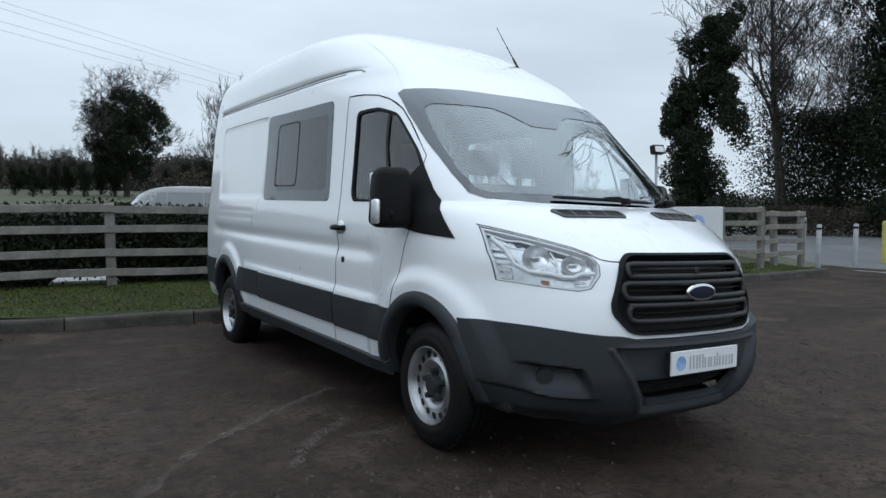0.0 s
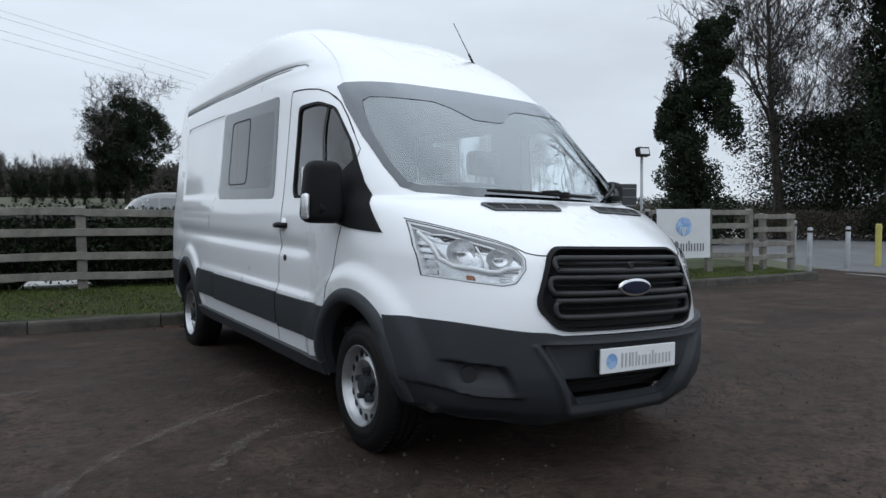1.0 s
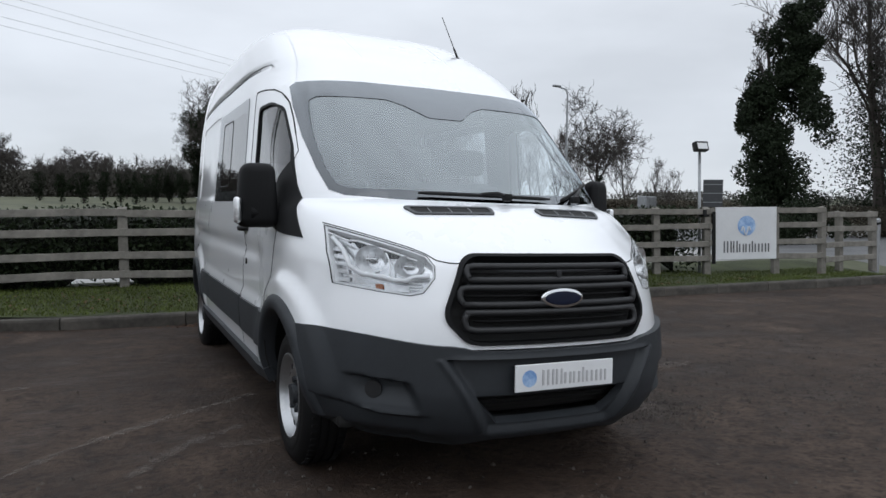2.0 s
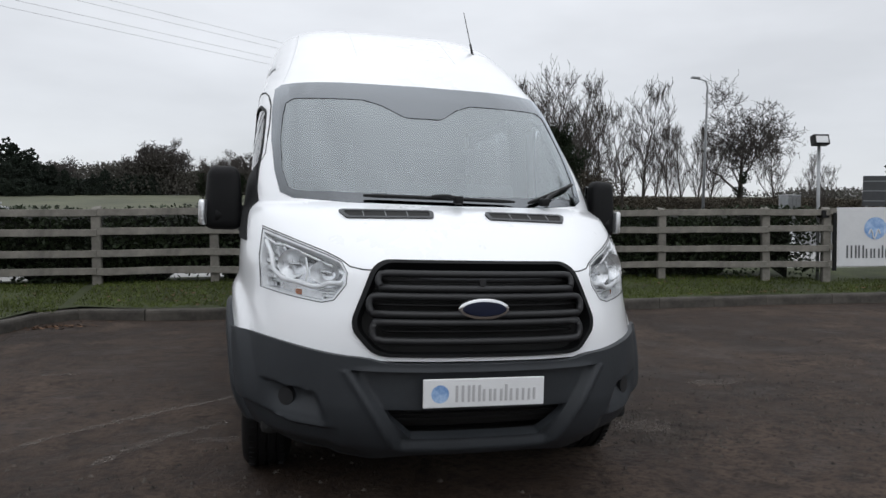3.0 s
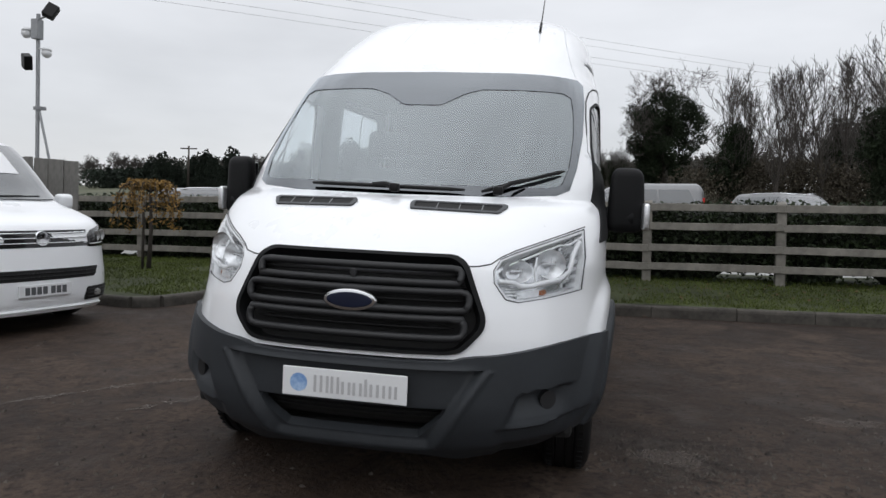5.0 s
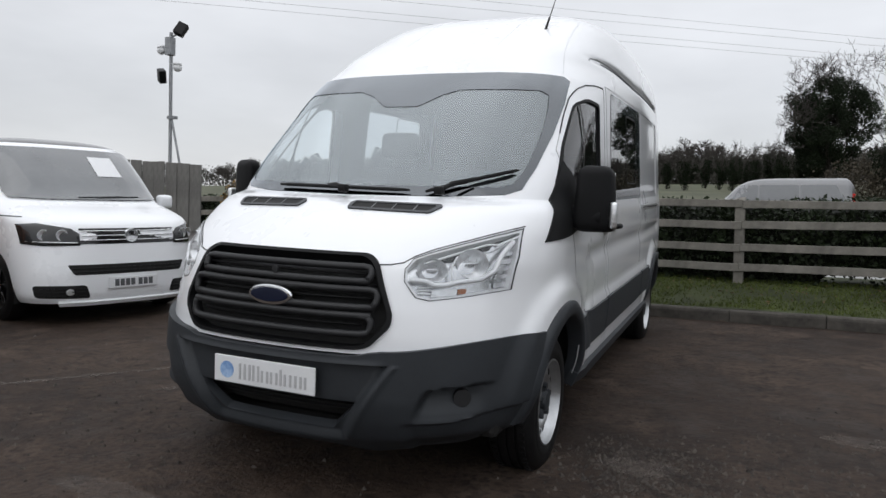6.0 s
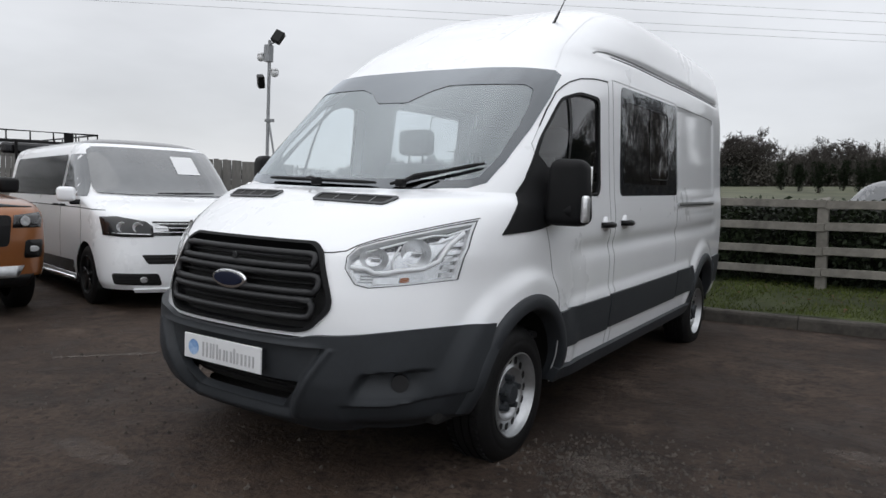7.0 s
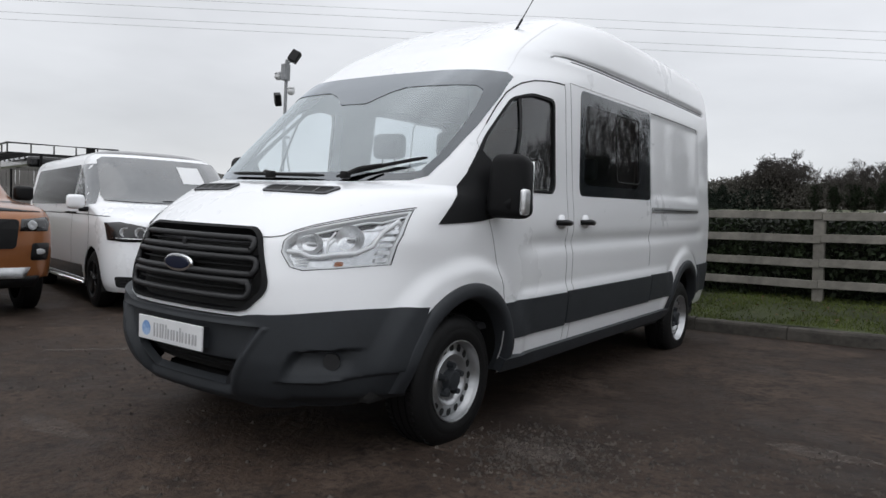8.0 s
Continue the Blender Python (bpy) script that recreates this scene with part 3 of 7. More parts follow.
ribbon("faded_bay_line", lerp_line([(-2.75, -0.35), (-2.44, 0.09), (-2.07, 0.6), (-1.55, 1.05), (-0.87, 1.52)]), 0.06, M_LINE, "faded worn parking bay line on tarmac", "road marking", 0.7, 2)
ribbon("scuffed_line", lerp_line([(-1.75, 0.05), (-1.46, 0.46), (-1.1, 0.75)]), 0.07, M_LINE, "scuffed pale mark on tarmac", "road marking", 0.8, 3)
ribbon("road_line", lerp_line([(12.89, 4.7), (12.75, 3.5), (12.6, 1.5)]), 0.1, M_ROADL, "white painted line by the entrance", "road marking", 0.15, 4)


def blotch(name, cx, cy, rx, ry, material, label, seed):
    rng = random.Random(seed)
    n = 36
    ring = []
    for k in range(n):
        a = k * math.tau / n
        q = 1 + 0.35 * noise.noise(Vector((math.cos(a) * 1.7, math.sin(a) * 1.7, seed))) + rng.uniform(-0.12, 0.12)
        ring.append((cx + rx * q * math.cos(a), cy + ry * q * math.sin(a)))
    V = [(cx, cy, ground_z(cx, cy) + 0.006)] + [(x, y, ground_z(x, y) + 0.004) for x, y in ring]
    F = [(0, 1 + k, 1 + (k + 1) % n) for k in range(n)]
    return tagged(raw(name, V, F, material), label, "road patch", kind="structure")


blotch("worn_patch", 1.42, 0.12, 0.2, 0.13, M_PATCH, "worn broken hollow in the tarmac", 1)
blotch("worn_patch", 2.58, 1.05, 0.26, 0.1, M_PATCH, "pale worn patch on the tarmac", 2)
blotch("worn_patch", -1.12, 0.38, 0.2, 0.05, M_PATCH, "pale scuff on the tarmac", 3)
blotch("worn_patch", -2.49, 2.33, 0.16, 0.05, M_PATCH, "small pale scuff on the tarmac", 4)
blotch("worn_patch", -0.72, -1.26, 0.3, 0.09, M_PATCH, "pale worn patch on the tarmac", 5)


def build_gravel():
    rng = np.random.default_rng(9)
    V, F = [], []
    spots = [(1.45, 0.1, 0.5, 1900), (2.6, 0.4, 1.1, 1300), (3.2, -0.6, 1.4, 1300), (-1.4, -0.6, 1.2, 600), (4.2, 1.2, 1.6, 700), (0.6, -1.6, 1.0, 350), (-3.0, 0.4, 1.6, 350), (-3.3, 4.9, 0.35, 150)]
    for cx, cy, s, n in spots:
        for _ in range(n):
            x, y = rng.normal(cx, s * 0.5), rng.normal(cy, s * 0.5)
            r = 0.003 + 0.014 * rng.random() ** 2.2
            z = ground_z(x, y)
            if y > 4.95:
                continue
            k = len(V)
            a = rng.uniform(0, math.tau)
            for i in range(4):
                q = r * rng.uniform(0.7, 1.3)
                V.append((x + q * math.cos(a + i * 1.57), y + q * math.sin(a + i * 1.57), z - 0.001))
            V.append((x + r * rng.uniform(-0.3, 0.3), y + r * rng.uniform(-0.3, 0.3), z + r * rng.uniform(0.6, 1.1)))
            F += [(k + i, k + (i + 1) % 4, k + 4) for i in range(4)]
    tagged(raw("loose_gravel", V, F, M_STONE), "loose grey gravel scattered on tarmac", "gravel", kind="stuff")


build_gravel()


def build_litter():
    rng = np.random.default_rng(12)
    V, F = [], []
    for cx, cy, sx, sy, n in [(-3.25, 5.0, 0.3, 0.12, 130), (-0.9, 4.9, 0.3, 0.06, 60), (2.0, 5.9, 5.0, 0.5, 260), (-2.0, 5.9, 1.5, 0.6, 110), (5.0, 4.97, 4.0, 0.04, 120)]:
        for _ in range(n):
            x, y = rng.normal(cx, sx * 0.6), rng.normal(cy, sy * 0.6)
            z = (verge_z(x, y) + 0.03 if on_grass(x, y) else ground_z(x, y) + 0.006) + rng.uniform(0, 0.012)
            a, r, tl = rng.uniform(0, math.tau), rng.uniform(0.012, 0.03), rng.uniform(-0.012, 0.012)
            k = len(V)
            c, s = math.cos(a) * r, math.sin(a) * r
            V += [(x - c, y - s, z), (x + s * 0.6, y - c * 0.6, z + tl), (x + c, y + s, z + 0.004), (x - s * 0.6, y + c * 0.6, z - tl * 0.5)]
            F.append((k, k + 1, k + 2, k + 3))
    tagged(raw("fallen_leaves", V, F, M_LITTER), "brown fallen leaves along the kerb and verge", "leaves", kind="stuff")


build_litter()

# ================= fence =================


def post_foot(x, y):
    return verge_z(x, y) - 0.02


def build_fence():
    root = thing("rail_fence", "weathered grey four-rail timber post fence on the verge", "fence")
    for i, (x, y) in enumerate(POSTS):
        z = post_foot(x, y)
        top = 1.43 + slope(x) + random.uniform(-0.012, 0.02) - (0.1 if i > 12 else 0.0)
        bm = bmesh.new()
        add_box(bm, (-0.062, -0.05, 0), (0.062, 0.05, top - z), None, 0.008, 1)
        for v in bm.verts:
            if v.co.z > 0.5:
                v.co.z += 0.02 * (v.co.y / 0.05) - 0.01 * (v.co.x / 0.06) * ((i % 3) - 1)
        p = part("post", bm, M_WOOD, root)
        nx, ny = POSTS[min(i + 1, len(POSTS) - 1)], POSTS[max(i - 1, 0)]
        p.matrix_world = pose(x, y, z, random.uniform(-0.8, 0.8), -2.1 + random.uniform(-0.7, 0.7), math.degrees(math.atan2(nx[1] - ny[1], nx[0] - ny[0])))
    for i in range(len(POSTS) - 1):
        (x0, y0), (x1, y1) = POSTS[i], POSTS[i + 1]
        ang = math.atan2(y1 - y0, x1 - x0)
        L = math.hypot(x1 - x0, y1 - y0)
        rise = math.degrees(math.atan2(slope(x1) - slope(x0), L))
        for h in (1.375, 1.11, 0.808, 0.552):
            lift = slope(x0) - (0.08 if i > 11 else 0.0)
            bm = bmesh.new()
            add_box(bm, (0.0, -0.019, -0.05), (L, 0.019, 0.05), None, 0.005, 1)
            bmesh.ops.subdivide_edges(bm, edges=[e for e in bm.edges if abs(e.verts[0].co.x - e.verts[1].co.x) > L * 0.7], cuts=8)
            q = random.uniform(0, 50)
            for v in bm.verts:
                v.co.z += 0.012 * noise.noise(Vector((v.co.x * 0.9 + q, h * 9, 0)))
                v.co.z += (0.004 if v.co.z > 0 else -0.004) * noise.noise(Vector((v.co.x * 4 + q, h * 5, 3)))
            r = part("rail", bm, M_WOOD, root)
            r.matrix_world = pose(x0, y0, h + lift + random.uniform(-0.008, 0.008), 0, -rise + random.uniform(-0.3, 0.3), math.degrees(ang)) @ pose(0.0, -0.062, 0)


build_fence()


# ================= leaves, hedge =================
def leaf_cloud(rng, centres, size, n_each, leaf, squash=1.0):
    """Leaf quads round the centres, as arrays of vertices and faces."""
    c = np.repeat(np.asarray(centres, float), n_each, 0)
    s = np.repeat(np.broadcast_to(np.asarray(size, float), (len(centres),)), n_each)
    d = rng.normal(size=(len(c), 3))
    d /= np.linalg.norm(d, axis=1)[:, None]
    p = c + d * (s * rng.uniform(0.55, 1.0, len(c)))[:, None] * [1, 1, squash]
    a, b = rng.normal(size=(len(c), 3)), rng.normal(size=(len(c), 3))
    a /= np.linalg.norm(a, axis=1)[:, None]
    b -= (a * b).sum(1)[:, None] * a
    b /= np.linalg.norm(b, axis=1)[:, None]
    k = (leaf * rng.uniform(0.6, 1.35, len(c)))[:, None]
    V = np.stack([p - a * k, p - b * k * 0.55, p + a * k, p + b * k * 0.55], 1).reshape(-1, 3)
    F = np.arange(len(V)).reshape(-1, 4)
    return V, F


def cloud_mesh(name, V, F, material):
    me = bpy.data.meshes.new(name)
    me.vertices.add(len(V))
    me.vertices.foreach_set("co", np.asarray(V, np.float32).ravel())
    me.loops.add(F.size)
    me.loops.foreach_set("vertex_index", F.ravel().astype(np.int32))
    me.polygons.add(len(F))
    me.polygons.foreach_set("loop_start", np.arange(0, F.size, 4, dtype=np.int32))
    me.polygons.foreach_set("loop_total", np.full(len(F), 4, np.int32))
    me.update(calc_edges=True)
    me.validate()
    me.materials.append(material)
    return me


def build_hedge():
    rng = np.random.default_rng(21)
    n = 34000
    x = rng.uniform(-8.2, 7.7, n)
    yl = np.array([fence_y(v) - 0.28 for v in x])
    keep = np.ones(n, bool)
    dens = np.array([noise.noise(Vector((v * 0.8, 3.0, 1.0))) for v in x])
    z = 0.34 + rng.uniform(0, 1, n) ** 0.8 * (1.1 + 0.08 * dens)
    y = yl + 0.3 + rng.uniform(0, 1, n) ** 2 * 0.5
    low = z < 0.52
    keep &= ~(low & (dens > 0.12) & (rng.random(n) < 0.75))
    C = np.stack([x, y, z + np.array([slope(v) for v in x])], 1)[keep]
    V, F = leaf_cloud(rng, C, 0.05, 1, 0.036)
    ob = new("hedge", cloud_mesh("hedge", V, F, M_HEDGE))
    tagged(ob, "dense dark evergreen hedge behind the rail fence", "hedge", kind="stuff")
    # a near-black core sheet behind the leaves, painted as the hedge's inner shade
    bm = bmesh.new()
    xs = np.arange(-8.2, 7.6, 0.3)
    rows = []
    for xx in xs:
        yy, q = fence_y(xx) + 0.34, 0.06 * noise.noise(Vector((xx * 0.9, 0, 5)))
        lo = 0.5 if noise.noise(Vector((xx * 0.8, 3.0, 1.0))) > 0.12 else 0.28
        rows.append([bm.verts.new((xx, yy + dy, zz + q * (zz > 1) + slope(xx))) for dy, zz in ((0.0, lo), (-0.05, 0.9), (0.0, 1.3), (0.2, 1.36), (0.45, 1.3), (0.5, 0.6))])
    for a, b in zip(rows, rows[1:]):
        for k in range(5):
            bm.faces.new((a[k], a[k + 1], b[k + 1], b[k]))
    part("hedge_shade_core", bm, M_HCORE, ob, "dark sheet standing in for the shade inside the hedge")


build_hedge()

# ================= the white panel van =================
WB = 3.75
AXLE = 0.335
RAKE = 0.026


def van_bulge(y, z):
    q = 0.0
    for yc, drop in ((0.0, 0.0), (WB, 0.0675)):
        d = math.hypot(y - yc, z - AXLE + drop)
        q += 0.03 * (1 - ss(0.575, 0.67, d)) * ss(0.3, 0.5, z)
    # the shoulder above the rubbing strips
    q += 0.02 * (1 - ss(0.725, 0.785, z)) * ss(0.5, 0.62, y) * (1 - ss(3.15, 3.27, y))
    # belt groove under the windows, and the pressed panel behind the side window
    q -= 0.019 * math.exp(-((z - 1.035) / 0.05) ** 2) * ss(0.45, 0.8, y) * (1 - ss(4.2, 4.5, y))
    inx = ss(2.74, 2.8, y) * (1 - ss(4.2, 4.26, y))
    inz = ss(1.34, 1.39, z) * (1 - ss(2.03, 2.07, z))
    q -= 0.009 * inx * inz
    # pressed bars low on the rear panel
    q -= 0.006 * (math.exp(-((z - 1.235) / 0.012) ** 2) + math.exp(-((z - 1.175) / 0.012) ** 2)) * ss(2.95, 3.02, y) * (1 - ss(4.15, 4.22, y))
    # roof swage
    q -= 0.02 * math.exp(-((z - 2.258) / 0.024) ** 2) * ss(1.0, 1.3, y) * (1 - ss(4.4, 4.6, y))
    return q


VAN = Shell(
    w=[(0.27, 0.95), (0.36, 0.988), (0.5, 1.007), (0.7, 1.022), (0.9, 1.026), (1.05, 1.024), (1.2, 1.018), (1.37, 1.0), (1.7, 0.975), (2.05, 0.95), (2.2, 0.93), (2.3, 0.914), (2.4, 0.896), (2.48, 0.876), (2.55, 0.848), (2.6, 0.812), (2.64, 0.762), (2.67, 0.702), (2.7, 0.615), (2.725, 0.51), (2.745, 0.38), (2.757, 0.23), (2.763, 0.06)],
    nose=[(0.27, -0.86), (0.36, -0.955), (0.45, -1.0), (0.52, -1.015), (0.64, -1.018), (0.74, -1.018), (0.85, -1.01), (0.93, -0.992), (1.0, -0.97), (1.06, -0.942), (1.1, -0.905), (1.15, -0.845), (1.2, -0.775), (1.25, -0.695), (1.3, -0.6), (1.33, -0.52), (1.352, -0.42), (1.39, -0.372), (1.7, 0.0), (2.03, 0.41), (2.095, 0.5), (2.15, 0.575), (2.25, 0.72), (2.35, 0.91), (2.43, 1.075), (2.5, 1.215), (2.56, 1.345), (2.62, 1.5), (2.67, 1.67), (2.71, 1.86), (2.74, 2.1), (2.757, 2.4), (2.763, 2.65)],
    corner=[(0.27, 0.72), (0.5, 0.8), (0.7, 0.9), (0.94, 1.03), (1.06, 0.985), (1.22, 0.835), (1.32, 0.72), (1.39, 0.66), (1.55, 0.61), (1.8, 0.67), (2.05, 0.82), (2.2, 1.15), (2.4, 1.12), (2.6, 0.9), (2.763, 0.5)],
    n=pchip(*zip(*[(0.27, 2.6), (1.36, 2.6), (1.42, 2.85), (1.6, 3.55), (1.8, 4.7), (2.05, 6.5), (2.2, 6.8), (2.4, 6.8), (2.6, 6.0), (2.763, 5.0)])),
    yend=4.8, taper=(2.9, 4.8, 0.07), bulge=van_bulge, rake=RAKE, zr=2.35)


def lifted(y, z):
    return (y, z + RAKE * max(0.0, y))


WS = [(-0.85, 2.035), (-0.815, 2.064), (-0.45, 2.08), (0.0, 2.086), (0.45, 2.08), (0.815, 2.064), (0.85, 2.035), (0.866, 1.9), (0.868, 1.7), (0.85, 1.52), (0.822, 1.405), (0.76, 1.375), (0.5, 1.356), (0.0, 1.35), (-0.5, 1.356), (-0.76, 1.375), (-0.822, 1.405), (-0.85, 1.52), (-0.868, 1.7), (-0.866, 1.9)]
WS_IN = [(-0.79, 1.93), (-0.745, 1.957), (-0.4, 1.962), (0.4, 1.962), (0.745, 1.957), (0.79, 1.93), (0.808, 1.85), (0.82, 1.7), (0.812, 1.53), (0.782, 1.43), (0.72, 1.41), (0.0, 1.398), (-0.72, 1.41), (-0.782, 1.43), (-0.812, 1.53), (-0.82, 1.7), (-0.808, 1.85)]
DOORW = rounded([(0.05, 1.42), (0.5, 1.345), (0.95, 1.345), (0.985, 1.4), (0.988, 1.94), (0.74, 1.95), (0.55, 1.9), (0.26, 1.65)], 0.05)
SIDEW = rounded([(1.338, 1.342), (2.73, 1.342), (2.735, 2.06), (1.38, 2.06)], 0.06)
SIDEW_IN = rounded([(1.42, 1.42), (2.44, 1.42), (2.44, 1.97), (1.46, 1.97)], 0.06)
LAMP = [(0.905, 1.226), (0.918, 1.1), (0.908, 0.957), (0.76, 0.932), (0.655, 0.919), (0.605, 0.932), (0.556, 0.998), (0.55, 1.05), (0.572, 1.094), (0.63, 1.122), (0.75, 1.167)]
GRILLE = rounded([(-0.40, 1.1), (-0.452, 1.068), (-0.535, 0.86), (-0.53, 0.81), (-0.455, 0.727), (-0.4, 0.715), (0.4, 0.715), (0.455, 0.727), (0.53, 0.81), (0.535, 0.86), (0.452, 1.068), (0.4, 1.1)], 0.03, 3)


def arch_poly(yc, r, zc=AXLE, n=26):
    return [(yc + r * math.cos(a), zc + r * math.sin(a)) for a in [math.pi * (-0.22 + 1.44 * i / n) for i in range(n + 1)]]


def build_van():
    van = thing("panel_van", "white high-roof crew van with grey bumpers parked on tarmac", "van")
    side_l, side_r = (lambda y, z: VAN.by_y(y, z, 1)), (lambda y, z: VAN.by_y(y, z, -1))
    sides = ((side_l, 1), (side_r, -1))
    zs = list(np.linspace(0.3, 2.13, 84)) + list(np.linspace(2.14, 2.3, 21)) + list(np.linspace(2.315, 2.6, 26)) + [2.61, 2.62, 2.63, 2.64, 2.65, 2.66, 2.67, 2.68, 2.69, 2.7, 2.71, 2.72, 2.728, 2.735, 2.741, 2.746, 2.751, 2.755, 2.758, 2.761, 2.763]

    def opened(bm, inner=0.0):
        for s in (1, -1):
            for hole in (DOORW, SIDEW):
                cut(bm, [lifted(*p) for p in hole], (1, 2), lambda c: c.x * s > 0.4)
            for yc in (0.0, WB):
                cut(bm, arch_poly(yc, 0.43, AXLE + 0.02 + (0.03 if yc else 0.0)), (1, 2), lambda c: c.x * s > 0.4)
        front = lambda c: c.y < 1.0
        cut(bm, [(x, z + RAKE * max(0.0, VAN.by_x(x, z).y)) for x, z in WS], (0, 2), front)
        return bm

    bm = opened(VAN.skin(zs, 52, 130))
    for vt in bm.verts:
        if vt.co.y < -0.36 and vt.co.z < 0.675:
            vt.co.y += 0.11 * ss(0.36, 0.5, -vt.co.y)
            vt.co.x *= 1 - 0.07 * ss(0.36, 0.5, -vt.co.y)
    for s in (1, -1):
        cut(bm, [(s * x, z) for x, z in LAMP], (0, 2), lambda c: c.y < 0)
    cut(bm, [(x * 0.97, z) for x, z in GRILLE], (0, 2), lambda c: c.y < -0.5)
    bmesh.ops.delete(bm, geom=[f for f in bm.faces if f.calc_center_median().y < -0.34 and f.calc_center_median().z < 0.6], context="FACES")
    part("body", bm, M_WHITE, van, "glossy white painted body shell", True, 40)
    bm = opened(VAN.skin(list(np.linspace(0.6, 2.6, 60)), 30, 60, cap=True))
    for v in bm.verts:
        v.co.x *= 0.965
        v.co.z = 1.2 + (v.co.z - 1.2) * 0.97
        v.co.y = v.co.y + (0.06 if v.co.y < 1.4 else -0.02)
    part("cab_lining", bm, M_LINER, van, "grey inner trim of the cab", True)

    # glass
    lay("windscreen", patch(WS, VAN.by_x, 0.05, 0.0, 0.0), M_WSG, van, "large curved windscreen", True).visible_shadow = False
    frit = patch(WS, VAN.by_x, 0.05, 0.003, 0.0, holes=[WS_IN])
    lay("windscreen_band", frit, M_FRITG, van, "black border band of the windscreen", True)
    sensor = patch([(-0.37, 1.968), (0.31, 1.968), (0.2, 1.93), (0.1, 1.865), (0.08, 1.857), (-0.12, 1.857), (-0.14, 1.865), (-0.25, 1.93)], VAN.by_x, 0.05, 0.003, 0.0)
    lay("mirror_patch", sensor, M_FRITG, van, "black band behind the rear-view mirror", True)
    for where, s in sides:
        g = lay("door_window", patch(DOORW, where, 0.05, -0.008, 0.0), M_SIDEG, van, "tinted front door window", True)
        g.visible_shadow = False
        inner = rounded([(0.1, 1.43), (0.5, 1.361), (0.935, 1.361), (0.962, 1.41), (0.964, 1.918), (0.736, 1.932), (0.556, 1.887), (0.28, 1.65)], 0.045)
        lay("window_seal", patch(DOORW, where, 0.05, 0.004, 0.012, holes=[inner]), M_MATTE, g, "black rubber seal", True)
        bar = patch([(0.44, 1.375), (0.466, 1.372), (0.634, 1.915), (0.607, 1.9)], where, 0.05, 0.0, 0.0)
        part("divider_bar", bar, M_BLACKP, g, "black window divider")
        g = lay("side_window", patch(SIDEW, where, 0.06, 0.004, 0.0), M_PRIVG, van, "large dark privacy side window", True)
        g.visible_shadow = False
        lay("window_band", patch(SIDEW, where, 0.06, 0.0005, 0.0, holes=[SIDEW_IN]), M_FRIT, g, "black printed border of the side window", True)
        fr = rounded([(1.99, 1.455), (2.475, 1.455), (2.465, 1.968), (1.99, 1.968)], 0.06)
        fi = rounded([(2.0, 1.465), (2.464, 1.465), (2.454, 1.958), (2.0, 1.958)], 0.055)
        lay("slider_frame", patch(fr, where, 0.06, 0.006, 0.004, holes=[fi]), M_MATTE, g, "black sliding pane frame", True)

    # shut lines
    door = [(0.36, 0.4), (0.36, 0.62), (0.3, 0.85), (0.22, 1.1), (0.13, 1.3), (0.2, 1.62), (0.42, 1.83), (0.53, 1.925), (0.68, 2.002), (0.8, 2.035), (0.95, 2.052), (1.14, 2.056), (1.145, 1.6), (1.15, 1.0), (1.15, 0.4)]
    for where, s in sides:
        part("door_gap", strip(door, where, 0.004 if s < 0 else 0.0026, 0.0022, 16), M_DARK if s < 0 else M_SEAM, van, "front door shut line")
        part("door_seal_line", strip([(0.3, 1.715), (0.42, 1.83), (0.53, 1.925), (0.6, 1.966), (0.68, 2.002), (0.8, 2.035), (0.95, 2.052), (1.05, 2.056), (1.14, 2.056)], where, 0.0075, 0.003, 6), M_DARK, van, "dark seal line over the front door")
        if s > 0:
            part("door_gap", strip([(1.24, 0.36), (1.24, 1.0), (1.22, 2.08), (2.72, 2.08), (2.72, 0.8)], where, 0.0026, 0.0022, 40), M_SEAM, van, "sliding door shut line")
        part("roof_gutter", strip([(1.34, 2.243), (2.6, 2.226), (4.5, 2.236)], where, 0.006, 0.004, 40), M_GREYP, van, "dark roof gutter line")
        # the swage's soft shade is laid on as a grey strip
        part("roof_groove", strip([(1.1, 2.235), (1.17, 2.256), (1.3, 2.268), (1.6, 2.264), (2.6, 2.256), (4.5, 2.26)], where, 0.011, 0.004, 14), M_SHADE, van, "grey strip painting the soft shade of the roof groove")
        # shade under the pressed edge, drawn as a thin dark strip
        part("panel_line", strip([(2.76, 2.066), (4.16, 2.066), (4.22, 2.03)], where, 0.005, 0.002, 30), M_GREYP, van, "dark strip painting the shade at the pressed panel edge")
    for s in (1, -1):
        hood = [(0.43, 1.062), (0.49, 1.064), (0.54, 1.074), (0.572, 1.1), (0.63, 1.129), (0.75, 1.174), (0.907, 1.234)]
        part("bonnet_gap", strip([(s * x, z) for x, z in hood], VAN.by_x, 0.005, 0.0012, 6), M_DARK, van, "bonnet shut line")

    # grey lower cladding, sills and wheel arch trims
    for where, s in sides:
        for y0, y1 in ((0.43, 1.135), (1.155, 2.72), (2.735, 3.3)):
            clad = patch(rounded([(y0, 0.508), (y1, 0.5), (y1, 0.715), (y0 - (0.09 if y0 < 1 else 0), 0.722)], 0.012, 2), where, 0.06, 0.016, 0.018)
            part("side_moulding", clad, M_GREYP, van, "dark grey side rubbing strip", True, 40)
        lay("side_moulding", patch([(4.2, 0.44), (4.66, 0.44), (4.66, 0.72), (4.2, 0.72)], where, 0.05, 0.016, 0.018), M_GREYP, van, "dark grey rear corner moulding", True, 40)
        sill = patch([(0.4, 0.325), (3.35, 0.315), (3.35, 0.388), (0.4, 0.398)], where, 0.08, 0.03, 0.05)
        part("sill", sill, M_GREYP, van, "dark plastic sill under the doors", True, 40)
